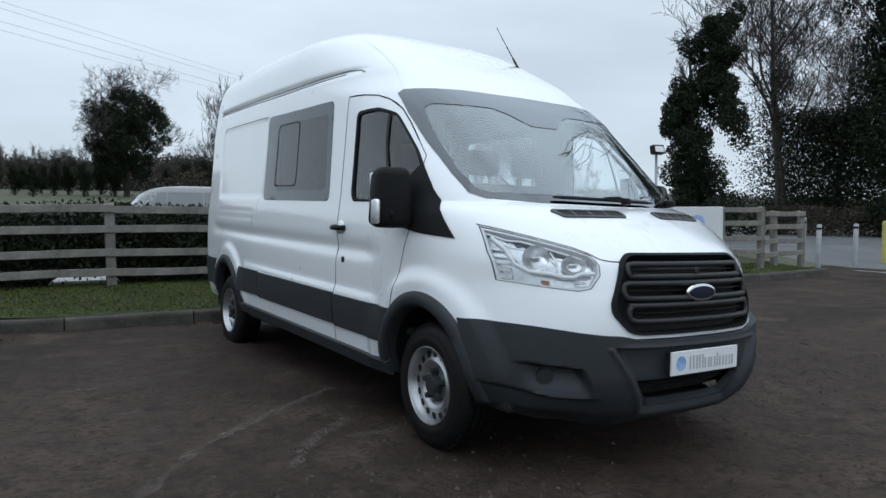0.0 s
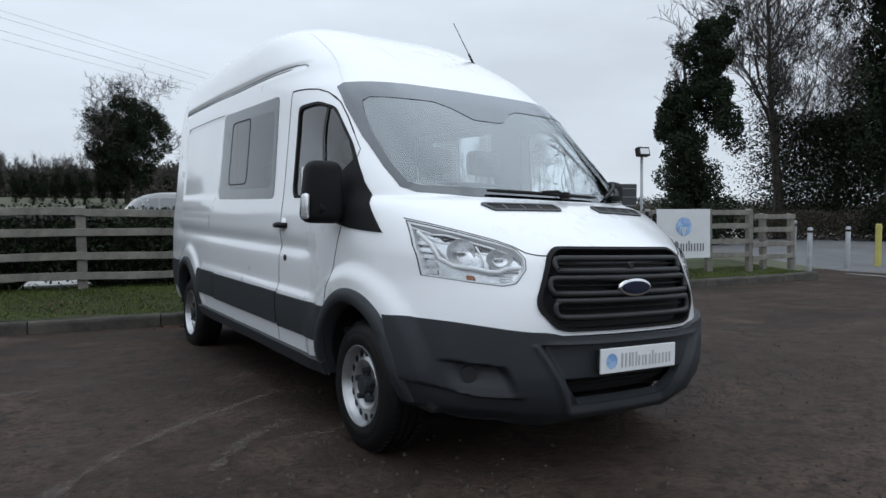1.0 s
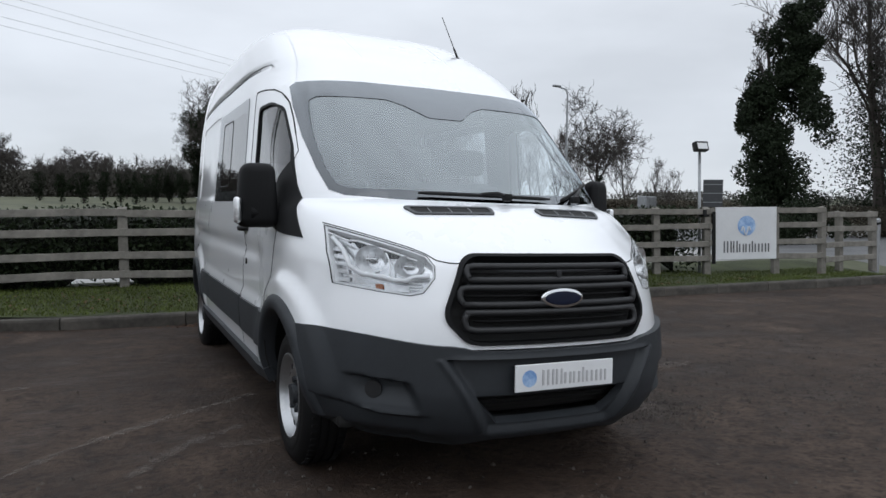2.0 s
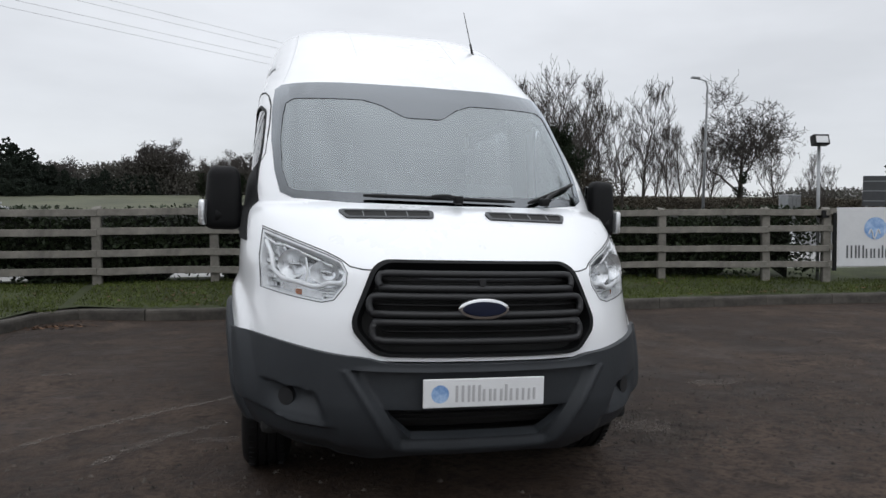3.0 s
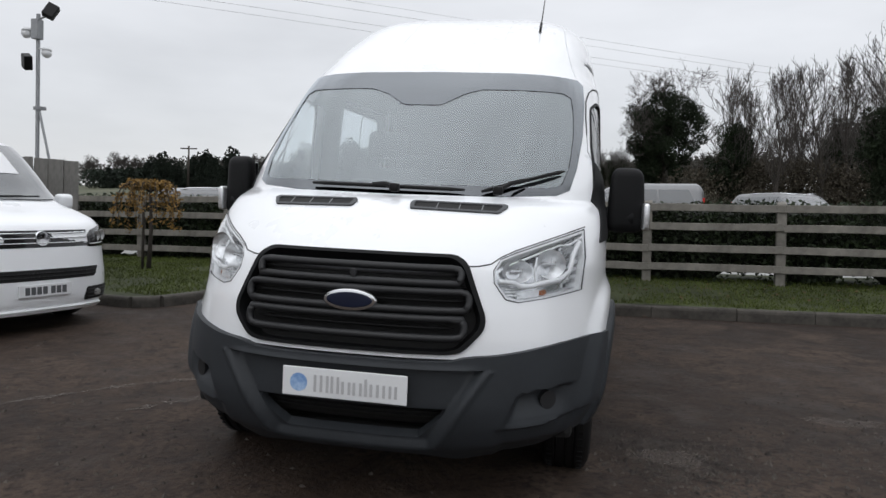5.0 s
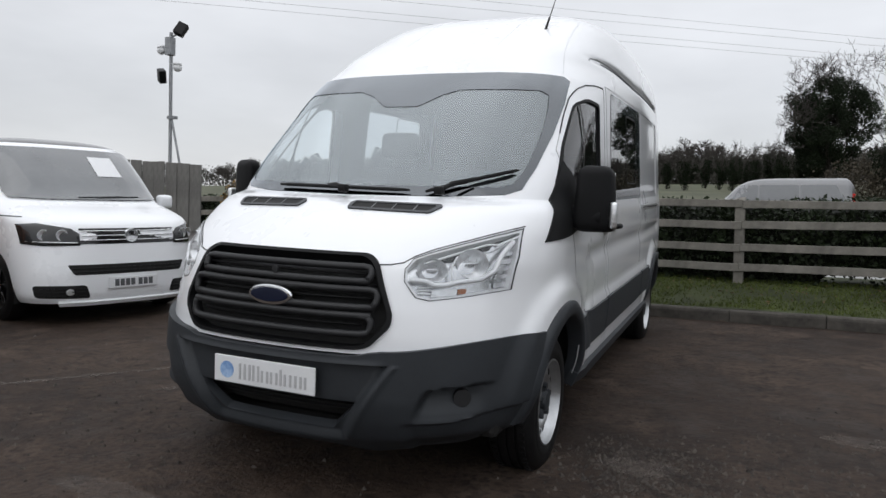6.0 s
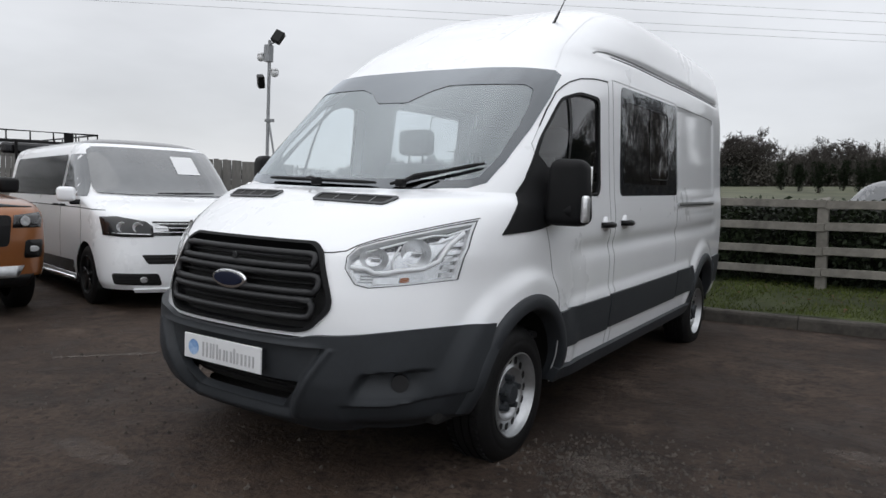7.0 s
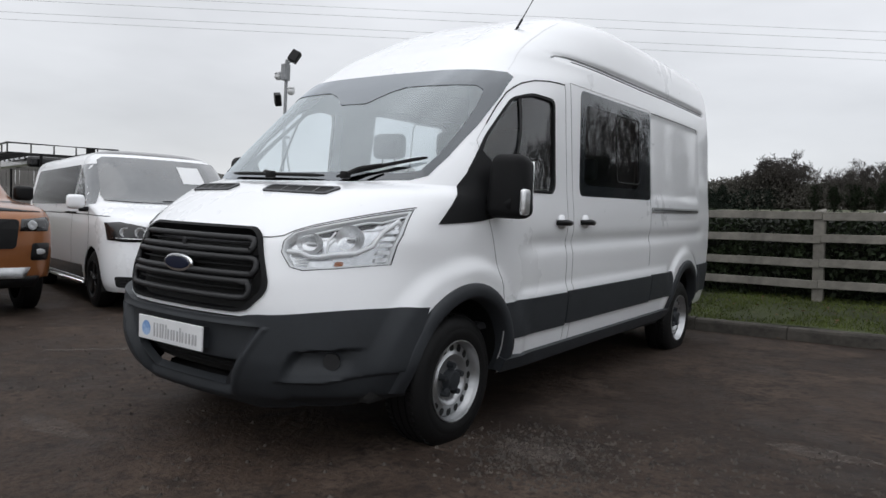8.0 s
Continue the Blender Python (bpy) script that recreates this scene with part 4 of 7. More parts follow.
        for yc in (0.0, WB):
            n = 34
            bm = bmesh.new()
            prev = None
            for i in range(n + 1):
                a = math.pi * (-0.02 + 1.025 * i / n)
                ring = []
                for r, o in ((0.405, -0.06), (0.415, 0.012), (0.43, 0.026), (0.475, 0.024), (0.492, 0.012), (0.492, -0.006)):
                    y, z = yc + r * math.cos(a) * 1.01, AXLE + 0.02 + (0.03 if yc else 0.0) + r * math.sin(a) * 1.03
                    p = where(y, max(z - RAKE * max(0.0, y), 0.28))
                    p.z = z
                    p.x += s * o
                    ring.append(bm.verts.new(p))
                if prev:
                    for k in range(5):
                        bm.faces.new((prev[k], prev[k + 1], ring[k + 1], ring[k]))
                prev = ring
            part("wheel_arch_trim", bm, M_GREYP, van, "dark grey wheel arch trim", True, 50)
            bm = bmesh.new()
            prev = None
            for i in range(25):
                a = math.pi * (0.0 + 1.0 * i / 24)
                y, z = yc + 0.45 * math.cos(a), AXLE + 0.03 + (0.03 if yc else 0.0) + 0.45 * math.sin(a)
                ring = [bm.verts.new((s * x, y, z)) for x in (0.975, 0.6)]
                if prev:
                    bm.faces.new((prev[0], prev[1], ring[1], ring[0]))
                prev = ring
            part("wheel_housing", bm, M_DARK, van, "dark wheel housing")
    part("underbody", box((-0.9, -0.6, 0.3), (0.9, 4.5, 0.42), 0.03), M_DARK, van, "dark underbody")
    part("undertray", box((-0.5, -0.72, 0.285), (0.5, -0.4, 0.33), 0.02), M_DARK, van, "black tray under the bumper")
    part("wheel_well", box((-0.6, -0.45, 0.4), (0.6, 0.45, 1.0), 0.03), M_DARK, van, "dark engine bay wall")

    # front bumper
    def ridge(z):
        return 0.354 + (0.525 - 0.354) * (z - 0.37) / 0.27

    def bumper_shape(p, a, z):
        x = abs(p.x)
        o = -0.014 * ss(0.6, 0.95, x)
        lip = ss(0.33, 0.352, z)
        if z < 0.66:
            o -= 0.036 * (1 - ss(-0.03, 0.008, x - ridge(z))) * lip
            o += 0.008 * math.exp(-((x - ridge(z) - 0.018) / 0.014) ** 2) * lip
        else:
            o += 0.006 * (1 - ss(0.0, 0.02, z - 0.66)) * (1 - ss(0.46, 0.54, x))
        # the fog lamp pocket: a flat roof, a floor that slopes forward, and a crease that runs back from it
        edge = ss(0.0, 0.05, x - 0.595 - 0.5 * (z - 0.43)) * ss(0.0, 0.1, 0.9 - x)
        edge *= ss(0.0, 0.016, 0.56 + 0.09 * (x - 0.66) - z) * ss(0.0, 0.014, z - 0.428)
        o -= edge * (0.008 + 0.05 * ss(0.43, 0.53, z))
        o -= 0.017 * ss(0.0, 0.014, 0.424 + 0.045 * ss(0.72, 1.0, x) - z) * ss(0.56, 0.62, x)
        o -= 0.02 * ss(0.0, 0.08, 0.36 - z) * ss(0.4, 0.6, x)
        return o

    def btop(a):
        x = abs(VAN.by_a(a, 0.7).x)
        return 0.69 + 0.022 * ss(0.38, 0.5, x) + 0.045 * ss(0.5, 0.95, x)

    def bfoot(a):
        x = abs(VAN.by_a(a, 0.4).x)
        return 0.302 - 0.03 * ss(0.25, 0.5, x) + 0.035 * ss(0.78, 0.95, x)

    A = 74.0
    arc = [A * (i / 50 * 2 - 1) for i in range(51)]
    outline = [(a, btop(a)) for a in arc] + [(a, bfoot(a)) for a in arc[::-1]]
    intake = [(-17.8, 0.494), (17.8, 0.494), (16.6, 0.455), (11.4, 0.354), (-11.4, 0.354), (-16.6, 0.455)]
    bp = patch(outline, VAN.by_a, (0.8, 0.008), 0.034, 0.04, shape=bumper_shape, holes=[intake])
    part("front_bumper", bp, M_GREYP, van, "dark grey textured plastic front bumper", True, 50)
    lay("lower_intake", patch([(-24, 0.54), (24, 0.54), (22, 0.32), (-22, 0.32)], VAN.by_a, (3, 0.03), -0.09, 0.0), M_DARK, van, "black lower air intake")
    bm = merge(*[patch([(-20, z), (20, z), (20, z + 0.008), (-20, z + 0.008)], VAN.by_a, (3, 0.05), -0.075, 0.015) for z in (0.39, 0.42, 0.45)])
    part("intake_slat", bm, M_DARK, van, "black intake slats")
    for s in (1, -1):
        bm = lathe([(-0.03, 0.0), (-0.03, 0.038), (0.004, 0.038), (0.009, 0.033), (0.002, 0.029), (-0.003, 0.0)], 28, "x")
        f = part("fog_lamp_cover", bm, M_BAR, van, "round black fog lamp blank", True, 40)
        p = VAN.by_x(s * 0.79, 0.508)
        f.matrix_world = look(p + Vector((-s * 0.012, 0.034, 0.004)), p + Vector((-s * 0.55, 0.8, 0))) @ pose(0, 0, 0, 0, 90, 0)

    # number plate with a word mark and a round mark
    pl = part("plate", box((-0.26, -1.057, 0.515), (0.26, -1.046, 0.633), 0.004), M_PLATE, van, "white dealer plate with a grey word mark")
    part("plate_holder", box((-0.24, -1.046, 0.525), (0.24, -0.995, 0.625), 0.008), M_GREYP, van, "grey plate mount")
    wordmark(pl, -0.125, -1.0585, 0.538, 0.345, 0.068, M_INK, "plate_bar")
    part("round_mark", disc_mark(0.037, 0.0), M_LOGO, pl, "blue round dealer mark").matrix_world = pose(-0.19, -1.0582, 0.572, 90, 0, 0)

    # grille
    gr = lay("grille", patch(GRILLE, VAN.by_x, 0.06, -0.05, 0.0), M_DARK, van, "black radiator grille")
    inner = [(x * 0.962, 0.912 + (z - 0.912) * 0.935) for x, z in GRILLE]
    lay("grille_frame", patch(GRILLE, VAN.by_x, 0.05, 0.013, 0.07, holes=[inner]), M_MATTE, gr, "black grille surround", True, 40)

    def loop(z0, z1, w0, w1):
        mid, r = (z0 + z1) / 2, (z1 - z0) / 2
        pts = []
        for i in range(17):
            x = -w1 + 2 * w1 * i / 16
            pts.append((x, z1))
        for i in range(1, 6):
            a = math.pi / 2 - math.pi * i / 6
            pts.append(((w0 + w1) / 2 + r * 0.7 * math.cos(a), mid + r * math.sin(a)))
        for i in range(17):
            pts.append((w0 - 2 * w0 * i / 16, z0))
        for i in range(1, 6):
            a = -math.pi / 2 - math.pi * i / 6
            pts.append((-(w0 + w1) / 2 + r * 0.7 * math.cos(a), mid + r * math.sin(a)))
        return pts

    for z0, z1, w0, w1 in ((0.993, 1.052, 0.425, 0.395), (0.888, 0.96, 0.455, 0.435), (0.78, 0.855, 0.415, 0.45)):
        bm = bmesh.new()
        add_tube(bm, [VAN.by_x(x, z) + Vector((0, -0.006, 0)) for x, z in loop(z0, z1, w0, w1)], 0.0155, 8, True)
        part("grille_slat_loop", bm, M_BAR, gr, "rounded black grille bar", True)
        for zz in ((z0 + z1) / 2,):
            bm = bmesh.new()
            add_tube(bm, [VAN.by_x(-w0 + 2 * w0 * i / 16, zz) + Vector((0, 0.014, 0)) for i in range(17)], 0.006, 6)
            part("grille_slat", bm, M_BLACKP, gr, "thin black grille slat", True)
    for zz in (0.975, 0.873):
        bm = bmesh.new()
        add_tube(bm, [VAN.by_x(-0.45 + 0.9 * i / 16, zz) + Vector((0, 0.02, 0)) for i in range(17)], 0.006, 6)
        part("grille_slat", bm, M_BLACKP, gr, "thin black grille slat", True)
    bd = VAN.by_x(0, 0.912)
    bm = ellipse_dome(0.112, 0.045, 0.016)
    b = part("badge", bm, M_CHROME, gr, "chrome oval badge rim", True, 40)
    b.matrix_world = pose(0, bd.y - 0.012, 0.914, 90, 0, 0)
    b2 = part("badge_face", ellipse_dome(0.095, 0.031, 0.006), M_BLUE, b, "dark blue badge face", True, 40)
    b2.matrix_world = pose(0, bd.y - 0.0275, 0.914, 90, 0, 0)
    bm = bmesh.new()
    add_tube(bm, [(-0.06 + 0.12 * i / 12, bd.y - 0.034, 0.914 + 0.011 * math.sin(i * 1.3)) for i in range(13)], 0.0035, 5)
    part("badge_mark", bm, M_CHROME, b, "silver line on the badge")
    part("grille_lock", ellipse_dome(0.015, 0.018, 0.01), M_BAR, gr, "round bonnet lock").matrix_world = pose(0, VAN.by_x(0, 1.02).y - 0.018, 1.02, 90, 0, 0)

    # head lamps
    def near(x, z, k):
        return (0.745 + (x - 0.745) * (1 - k * 0.5), 1.04 + (z - 1.04) * (1 - k))

    for s in (1, -1):
        where = lambda x, z: VAN.by_x(s * x, z)
        h = lay("headlamp", patch(LAMP, where, 0.04, -0.05, 0.0), M_REFL, van, "clear headlamp with bright silver reflectors", True)
        edge = patch(LAMP, where, 0.04, 0.001, 0.006, holes=[[near(x, z, 0.03) for x, z in LAMP]])
        part("lamp_rim", edge, M_BLACKP, h, "dark lamp rim")
        part("lamp_wall", patch([near(x, z, 0.03) for x, z in LAMP], where, 0.04, -0.002, 0.05, holes=[[near(x, z, 0.1) for x, z in LAMP]]), M_PLATE, h, "bright inner edge")
        for cx, cz, rx, rz in ((0.645, 1.044, 0.066, 0.05), (0.775, 1.072, 0.07, 0.064)):
            bm = lathe([(0.03, 1.0), (0.024, 0.92), (0.008, 0.7), (-0.006, 0.45), (-0.014, 0.22), (-0.016, 0.0)], 28, "x")
            bmesh.ops.transform(bm, matrix=Matrix.Diagonal((1, rx, rz, 1)), verts=bm.verts[:])
            d = part("reflector_bowl", bm, M_BOWL, h, "silver reflector bowl", True)
            p = where(cx, cz)
            d.matrix_world = Matrix.Translation(p + Vector((-s * 0.016, 0.05, 0))) @ pose(0, 0, 0, 0, 0, -90 + s * 24)
            bm = box((-0.016, -0.024, -0.005), (0.016, 0.024, 0.006), 0.004)
            b = part("bulb_shield", bm, M_REFL, d, "small bright bulb shield", True, 40)
            b.matrix_world = d.matrix_world @ pose(0.002, 0, -0.002)
            for q in (-0.75, -0.5, -0.25, 0.25, 0.5, 0.75):
                bm = bmesh.new()
                add_tube(bm, [(0.03 - 0.046 * (1 - q * q) * (1 - (0.26 * k) ** 2), rx * q, rz * 0.26 * k * math.sqrt(1.2 - q * q)) for k in range(-3, 4)], 0.0018, 5)
                part("reflector_ridge", bm, M_REFL, d, "fine ridge in the bowl", True).matrix_world = d.matrix_world.copy()

        def ribbon(name, line, r, depth, material, label):
            pts = []
            for a, c in zip(line, line[1:]):
                pts += [where(a[0] + (c[0] - a[0]) * i / 4, a[1] + (c[1] - a[1]) * i / 4) + Vector((0, depth, 0)) for i in range(4)]
            pts.append(where(*line[-1]) + Vector((0, depth, 0)))
            bm = bmesh.new()
            add_tube(bm, pts, r, 6)
            part(name, bm, material, h, label, True)

        ribbon("light_strip", [(0.885, 1.165), (0.862, 1.11), (0.85, 1.04), (0.81, 1.006), (0.74, 0.996), (0.7, 0.984), (0.66, 0.984), (0.63, 1.0), (0.572, 1.004)], 0.0115, 0.01, M_PLATE, "white light guide strip")
        ribbon("bowl_divider", [(0.715, 1.1), (0.708, 1.05), (0.716, 1.0)], 0.0045, 0.02, M_PLATE, "bright divider of the bowls")
        ribbon("lamp_lip", [(0.61, 1.07), (0.7, 1.108), (0.8, 1.15), (0.84, 1.152), (0.9, 1.19)], 0.005, 0.016, M_PLATE, "bright upper lip")
        lay("indicator", patch(rounded([(0.757, 0.947), (0.785, 0.949), (0.785, 0.971), (0.757, 0.969)], 0.009, 3), where, 0.03, -0.036, 0.01), M_AMBER, h, "dull amber indicator bulb")
        lay("indicator_box", patch([(0.665, 0.938), (0.752, 0.944), (0.752, 0.972), (0.665, 0.966)], where, 0.03, -0.03, 0.015), M_BOWL, h, "silver indicator reflector")
        for k in range(5):
            z = 0.968 + 0.036 * k
            lay("lamp_flute", patch([(0.872, z), (0.908, z + 0.003), (0.908, z + 0.022), (0.872 + 0.003 * k, z + 0.019)], where, 0.03, -0.03, 0.012), M_BOWL, h, "fluted reflector step")
        for k in range(3):
            z = 0.946 + 0.013 * k
            ribbon("lamp_ridge", [(0.6, z), (0.655, z)], 0.003, 0.03, M_PLATE, "small ridge under the strip")
        lens = lay("lens", patch(LAMP, where, 0.04, 0.006, 0.0), M_LENS, h, "clear lamp lens", True)
        lens.visible_shadow = False

    # bonnet vents, wipers, aerial
    for s in (1, -1):
        where = lambda x, z: VAN.by_x(s * x, z)
        fr = rounded([(0.135, 1.284), (0.53, 1.277), (0.565, 1.309), (0.545, 1.316), (0.14, 1.319), (0.125, 1.31)], 0.01, 3)
        fi = rounded([(0.15, 1.29), (0.518, 1.284), (0.538, 1.303), (0.53, 1.31), (0.155, 1.313), (0.148, 1.308)], 0.008, 3)
        v = lay("bonnet_vent", patch(fr, where, 0.05, 0.004, 0.006), M_DARK, van, "black bonnet air vent", True, 40)
        lay("vent_frame", patch(fr, where, 0.05, 0.008, 0.006, holes=[fi]), M_SHADE2, v, "grey vent frame", True, 40)
        for k in range(3):
            x = 0.25 + 0.1 * k
            lay("vent_rib", patch([(x, 1.281), (x + 0.004, 1.281), (x + 0.004, 1.314), (x, 1.314)], where, 0.05, 0.007, 0.006), M_SHADE, v)

    def wiper(base, tip, b0, b1):
        bm = bmesh.new()
        p0 = VAN.by_x(*base) + Vector((0, -0.035, 0.035))
        p1 = VAN.by_x(*tip) + Vector((0, -0.03, 0.03))
        add_tube(bm, [p0, p0.lerp(p1, 0.4) + Vector((0, -0.012, 0.012)), p1], [0.013, 0.011, 0.008], 8)
        add_box(bm, p0 - Vector((0.022, 0.022, 0.02)), p0 + Vector((0.022, 0.022, 0.02)), None, 0.008)
        me = part("wiper_arm", bm, M_BLACKP, van, "black wiper arm", True, 40)
        bm = bmesh.new()
        add_tube(bm, [VAN.by_x(b0[0] + (b1[0] - b0[0]) * i / 12, b0[1] + (b1[1] - b0[1]) * i / 12) + Vector((0, -0.017, 0.017)) for i in range(13)], [0.007] + [0.0105] * 11 + [0.006], 6)
        part("wiper_blade", bm, M_RUBBER, me, "black rubber wiper blade", True)

    wiper((0.02, 1.345), (-0.1, 1.366), (-0.43, 1.375), (0.34, 1.366))
    wiper((0.5, 1.35), (0.63, 1.42), (0.42, 1.362), (0.79, 1.485))
    bm = bmesh.new()
    ab, at_tip = Vector((0.54, 1.15, 2.466)), Vector((0.55, 1.478, 2.882))
    add_tube(bm, [ab + Vector((0, 0.0, -0.04)), ab + Vector((0, 0.005, 0.0)), ab + Vector((0.001, 0.03, 0.034))], [0.034, 0.022, 0.011], 10)
    add_tube(bm, [ab + Vector((0, 0.015, 0.02)), ab.lerp(at_tip, 0.28), ab.lerp(at_tip, 0.3), at_tip], [0.009, 0.008, 0.0042, 0.0028], 6)
    part("aerial", bm, M_BLACKP, van, "thin black roof aerial", True)
    for x in (-0.33, 0.33):
        bm = bmesh.new()
        add_tube(bm, [VAN.by_x(x, 2.3 + 0.4 * i / 14) - Vector((0, 0, 0.001)) for i in range(15)], [0.001] + [0.0035] * 13 + [0.001], 6)
        part("roof_rib", bm, M_WHITE, van, "pressed rib in the roof skin", True)
    for s in (1, -1):
        line = [(s * 0.805, 2.085), (s * 0.765, 2.2), (s * 0.73, 2.34), (s * 0.705, 2.46), (s * 0.69, 2.56)]
        part("roof_seam", strip(line, VAN.by_x, 0.006, 0.0012, 10), M_SEAMW, van, "shallow seam along the roof shoulder")

    # handles, lock, sliding rail
    for where, s in sides:
        ys = [1.06, 1.42] if s > 0 else [1.1]
        for y in ys:
            p = where(y, 1.165)
            bm = bmesh.new()
            add_tube(bm, [p + Vector((0.0 * s, -0.075, 0)), p + Vector((0.03 * s, -0.06, 0)), p + Vector((0.04 * s, 0.0, 0.003)), p + Vector((0.034 * s, 0.06, 0)), p + Vector((0, 0.08, 0))], [0.017, 0.018, 0.02, 0.018, 0.016], 8)
            hd = part("door_handle", bm, M_BLACKP, van, "black door handle", True)
            lay("handle_cup", patch(rounded([(y - 0.055, 1.125), (y + 0.055, 1.125), (y + 0.055, 1.215), (y - 0.055, 1.215)], 0.04), where, 0.04, 0.0015, 0.004), M_WHITE, hd, "white handle recess", True)
        if s < 0:
            bm = lathe([(0.0, 0.022), (0.006, 0.02), (0.008, 0.0)], 20, "x")
            lk = part("door_lock", bm, M_BLACKP, van, "round black door lock")
            lk.matrix_world = Matrix.Translation(where(1.04, 0.955)) @ pose(0, 0, 0, 0, 0, 180)
        else:
            lay("slide_rail", patch(rounded([(2.74, 1.247), (4.19, 1.24), (4.19, 1.272), (2.74, 1.282)], 0.012, 2), where, 0.1, 0.012, 0.014), M_STEEL, van, "bright sliding door rail", True, 40)
            lay("rail_slot", patch([(2.76, 1.257), (4.17, 1.25), (4.17, 1.256), (2.76, 1.263)], where, 0.1, 0.0135, 0.002), M_DARK, van, "dark slot of the rail")

    # mirrors
    for where, s in sides:
        tri = [(-0.225, 1.158), (0.1, 1.18), (0.34, 1.21), (0.37, 1.345), (0.2, 1.56), (0.135, 1.5)]
        bs = lay("mirror_base", patch(tri, where, 0.05, 0.008, 0.012), M_MATTE, van, "black triangular mirror base", True, 40)
        bm = bmesh.new()
        p = where(0.2, 1.275)
        add_tube(bm, [p - Vector((s * 0.03, 0, 0)), p + Vector((s * 0.06, -0.01, 0.0)), p + Vector((s * 0.14, 0.0, 0.0))], [0.07, 0.045, 0.045], 10)
        part("mirror_arm", bm, M_MATTE, bs, "black mirror arm", True)
        bm = box((-0.096, -0.07, -0.172), (0.096, 0.07, 0.172), 0.052, None, 4)
        for v in bm.verts:
            v.co.x *= 1.0 + 0.12 * (-v.co.z / 0.165)
            v.co.y += 0.4 * v.co.x * s
        hs = part("mirror_housing", bm, M_MATTE, bs, "large black door mirror housing", True, 60)
        hs.matrix_world = pose(s * 1.118, 0.222, 1.375, 0, 0, 0)
        bm = box((-0.021, -0.066, -0.07), (0.017, 0.03, 0.068), 0.016, None, 3)
        ind = part("mirror_indicator", bm, M_BOWL, hs, "clear indicator on the mirror", True, 50)
        ind.matrix_world = pose(s * 1.212, 0.232, 1.295, 0, 0, s * 14)
        gl = part("mirror_glass", box((-0.085, 0.0, -0.14), (0.085, 0.006, 0.14), 0.002), M_CHROME, hs, "mirror glass")
        gl.matrix_world = pose(s * 1.118, 0.3, 1.375, 0, 0, s * 22)

    # cab fittings seen through the glass
    dash = bmesh.new()
    add_box(dash, (-0.84, -0.14, 0.9), (0.84, 0.3, 1.3), None, 0.08, 3)
    part("dashboard", dash, M_DASH, van, "dark grey dashboard", True, 50)
    part("dash_top", box((-0.8, -0.3, 1.2), (0.8, 0.02, 1.33), 0.04), M_DASH, van, "dark dashboard top")
    part("dial_hood", box((-0.62, 0.0, 1.27), (-0.26, 0.26, 1.38), 0.05, None, 3), M_DASH, van, "instrument hood", True, 50)
    bm = bmesh.new()
    add_tube(bm, [(0.19 * math.cos(a), 0.19 * math.sin(a) * 0.45, 0.19 * math.sin(a) * 0.89) for a in [k * math.tau / 28 for k in range(28)]], 0.016, 8, True)
    add_box(bm, (-0.18, -0.02, -0.03), (0.18, 0.02, 0.03), None, 0.01)
    part("steering_wheel", bm, M_BLACKP, van, "black steering wheel", True).matrix_world = pose(-0.44, 0.38, 1.27, 0, 0, 0)

    def seat(x, y, w, zb):
        st = part("seat", box((x - w / 2, y - 0.48, zb), (x + w / 2, y + 0.04, zb + 0.18), 0.05, None, 3), M_SEAT, van, "dark cloth seat", True, 50)
        bm = box((x - w / 2, -0.06, 0.0), (x + w / 2, 0.07, 0.66), 0.05, None, 3)
        bmesh.ops.transform(bm, matrix=pose(0, y, zb + 0.12, -10, 0, 0), verts=bm.verts[:])
        part("backrest", bm, M_SEAT, st, "", True, 50)
        n = 1 if w < 0.6 else 2
        for k in range(n):
            xx = x + (k - (n - 1) / 2) * 0.44
            bm = box((xx - 0.14, y + 0.07, zb + 0.83), (xx + 0.14, y + 0.18, zb + 1.02), 0.045, None, 3)
            for q in (-0.06, 0.06):
                add_tube(bm, [(xx + q, y + 0.12, zb + 0.72), (xx + q, y + 0.125, zb + 0.86)], 0.008, 6)
            part("headrest", bm, M_SEAT, st, "dark headrest on two posts", True, 50)

    seat(-0.46, 0.95, 0.52, 0.78)
    seat(0.36, 0.95, 0.95, 0.78)
    for x in (-0.55, 0.0, 0.5):
        seat(x, 2.3, 0.5, 0.72)
    part("bulkhead", box((-0.86, 2.7, 0.5), (0.86, 2.74, 2.55), 0.02), M_LINER, van, "grey load bay bulkhead")
    part("cab_floor", box((-0.9, -0.2, 0.56), (0.9, 2.7, 0.6), 0.01), M_DASH, van, "dark cab floor")

    # wheels
    for x, y, s in ((0.868, 0.0, 1), (-0.868, 0.0, -1), (0.872, WB, 1), (-0.872, WB, -1)):
        build_wheel(van, x, y, s)
    return van


def disc_mark(r, depth):
    bm = bmesh.new()
    bmesh.ops.create_circle(bm, cap_ends=True, segments=32, radius=r)
    return bm


def wordmark(parent, x0, y, z0, w, h, material, name):
    """A word mark as a row of thin plain bars of its size."""
    widths = [1.4, 0.8, 0.85, 0.85, 0.3, 0.85, 0.5, 0.75]
    tall = [1, 1, 0.74, 0.74, 1, 0.74, 0.74, 0.74]
    u = w / (sum(widths) + 0.22 * 7)
    x = x0
    for q, t in zip(widths, tall):
        n = max(1, round(q / 0.42))
        th = 0.23 * u
        for k in range(n):
            a = x + (q * u - th) * (k / (n - 1) if n > 1 else 0.5)
            part(name, box((a, y - 0.0015, z0), (a + th, y + 0.001, z0 + h * t)), material, parent)
        x += (q + 0.22) * u


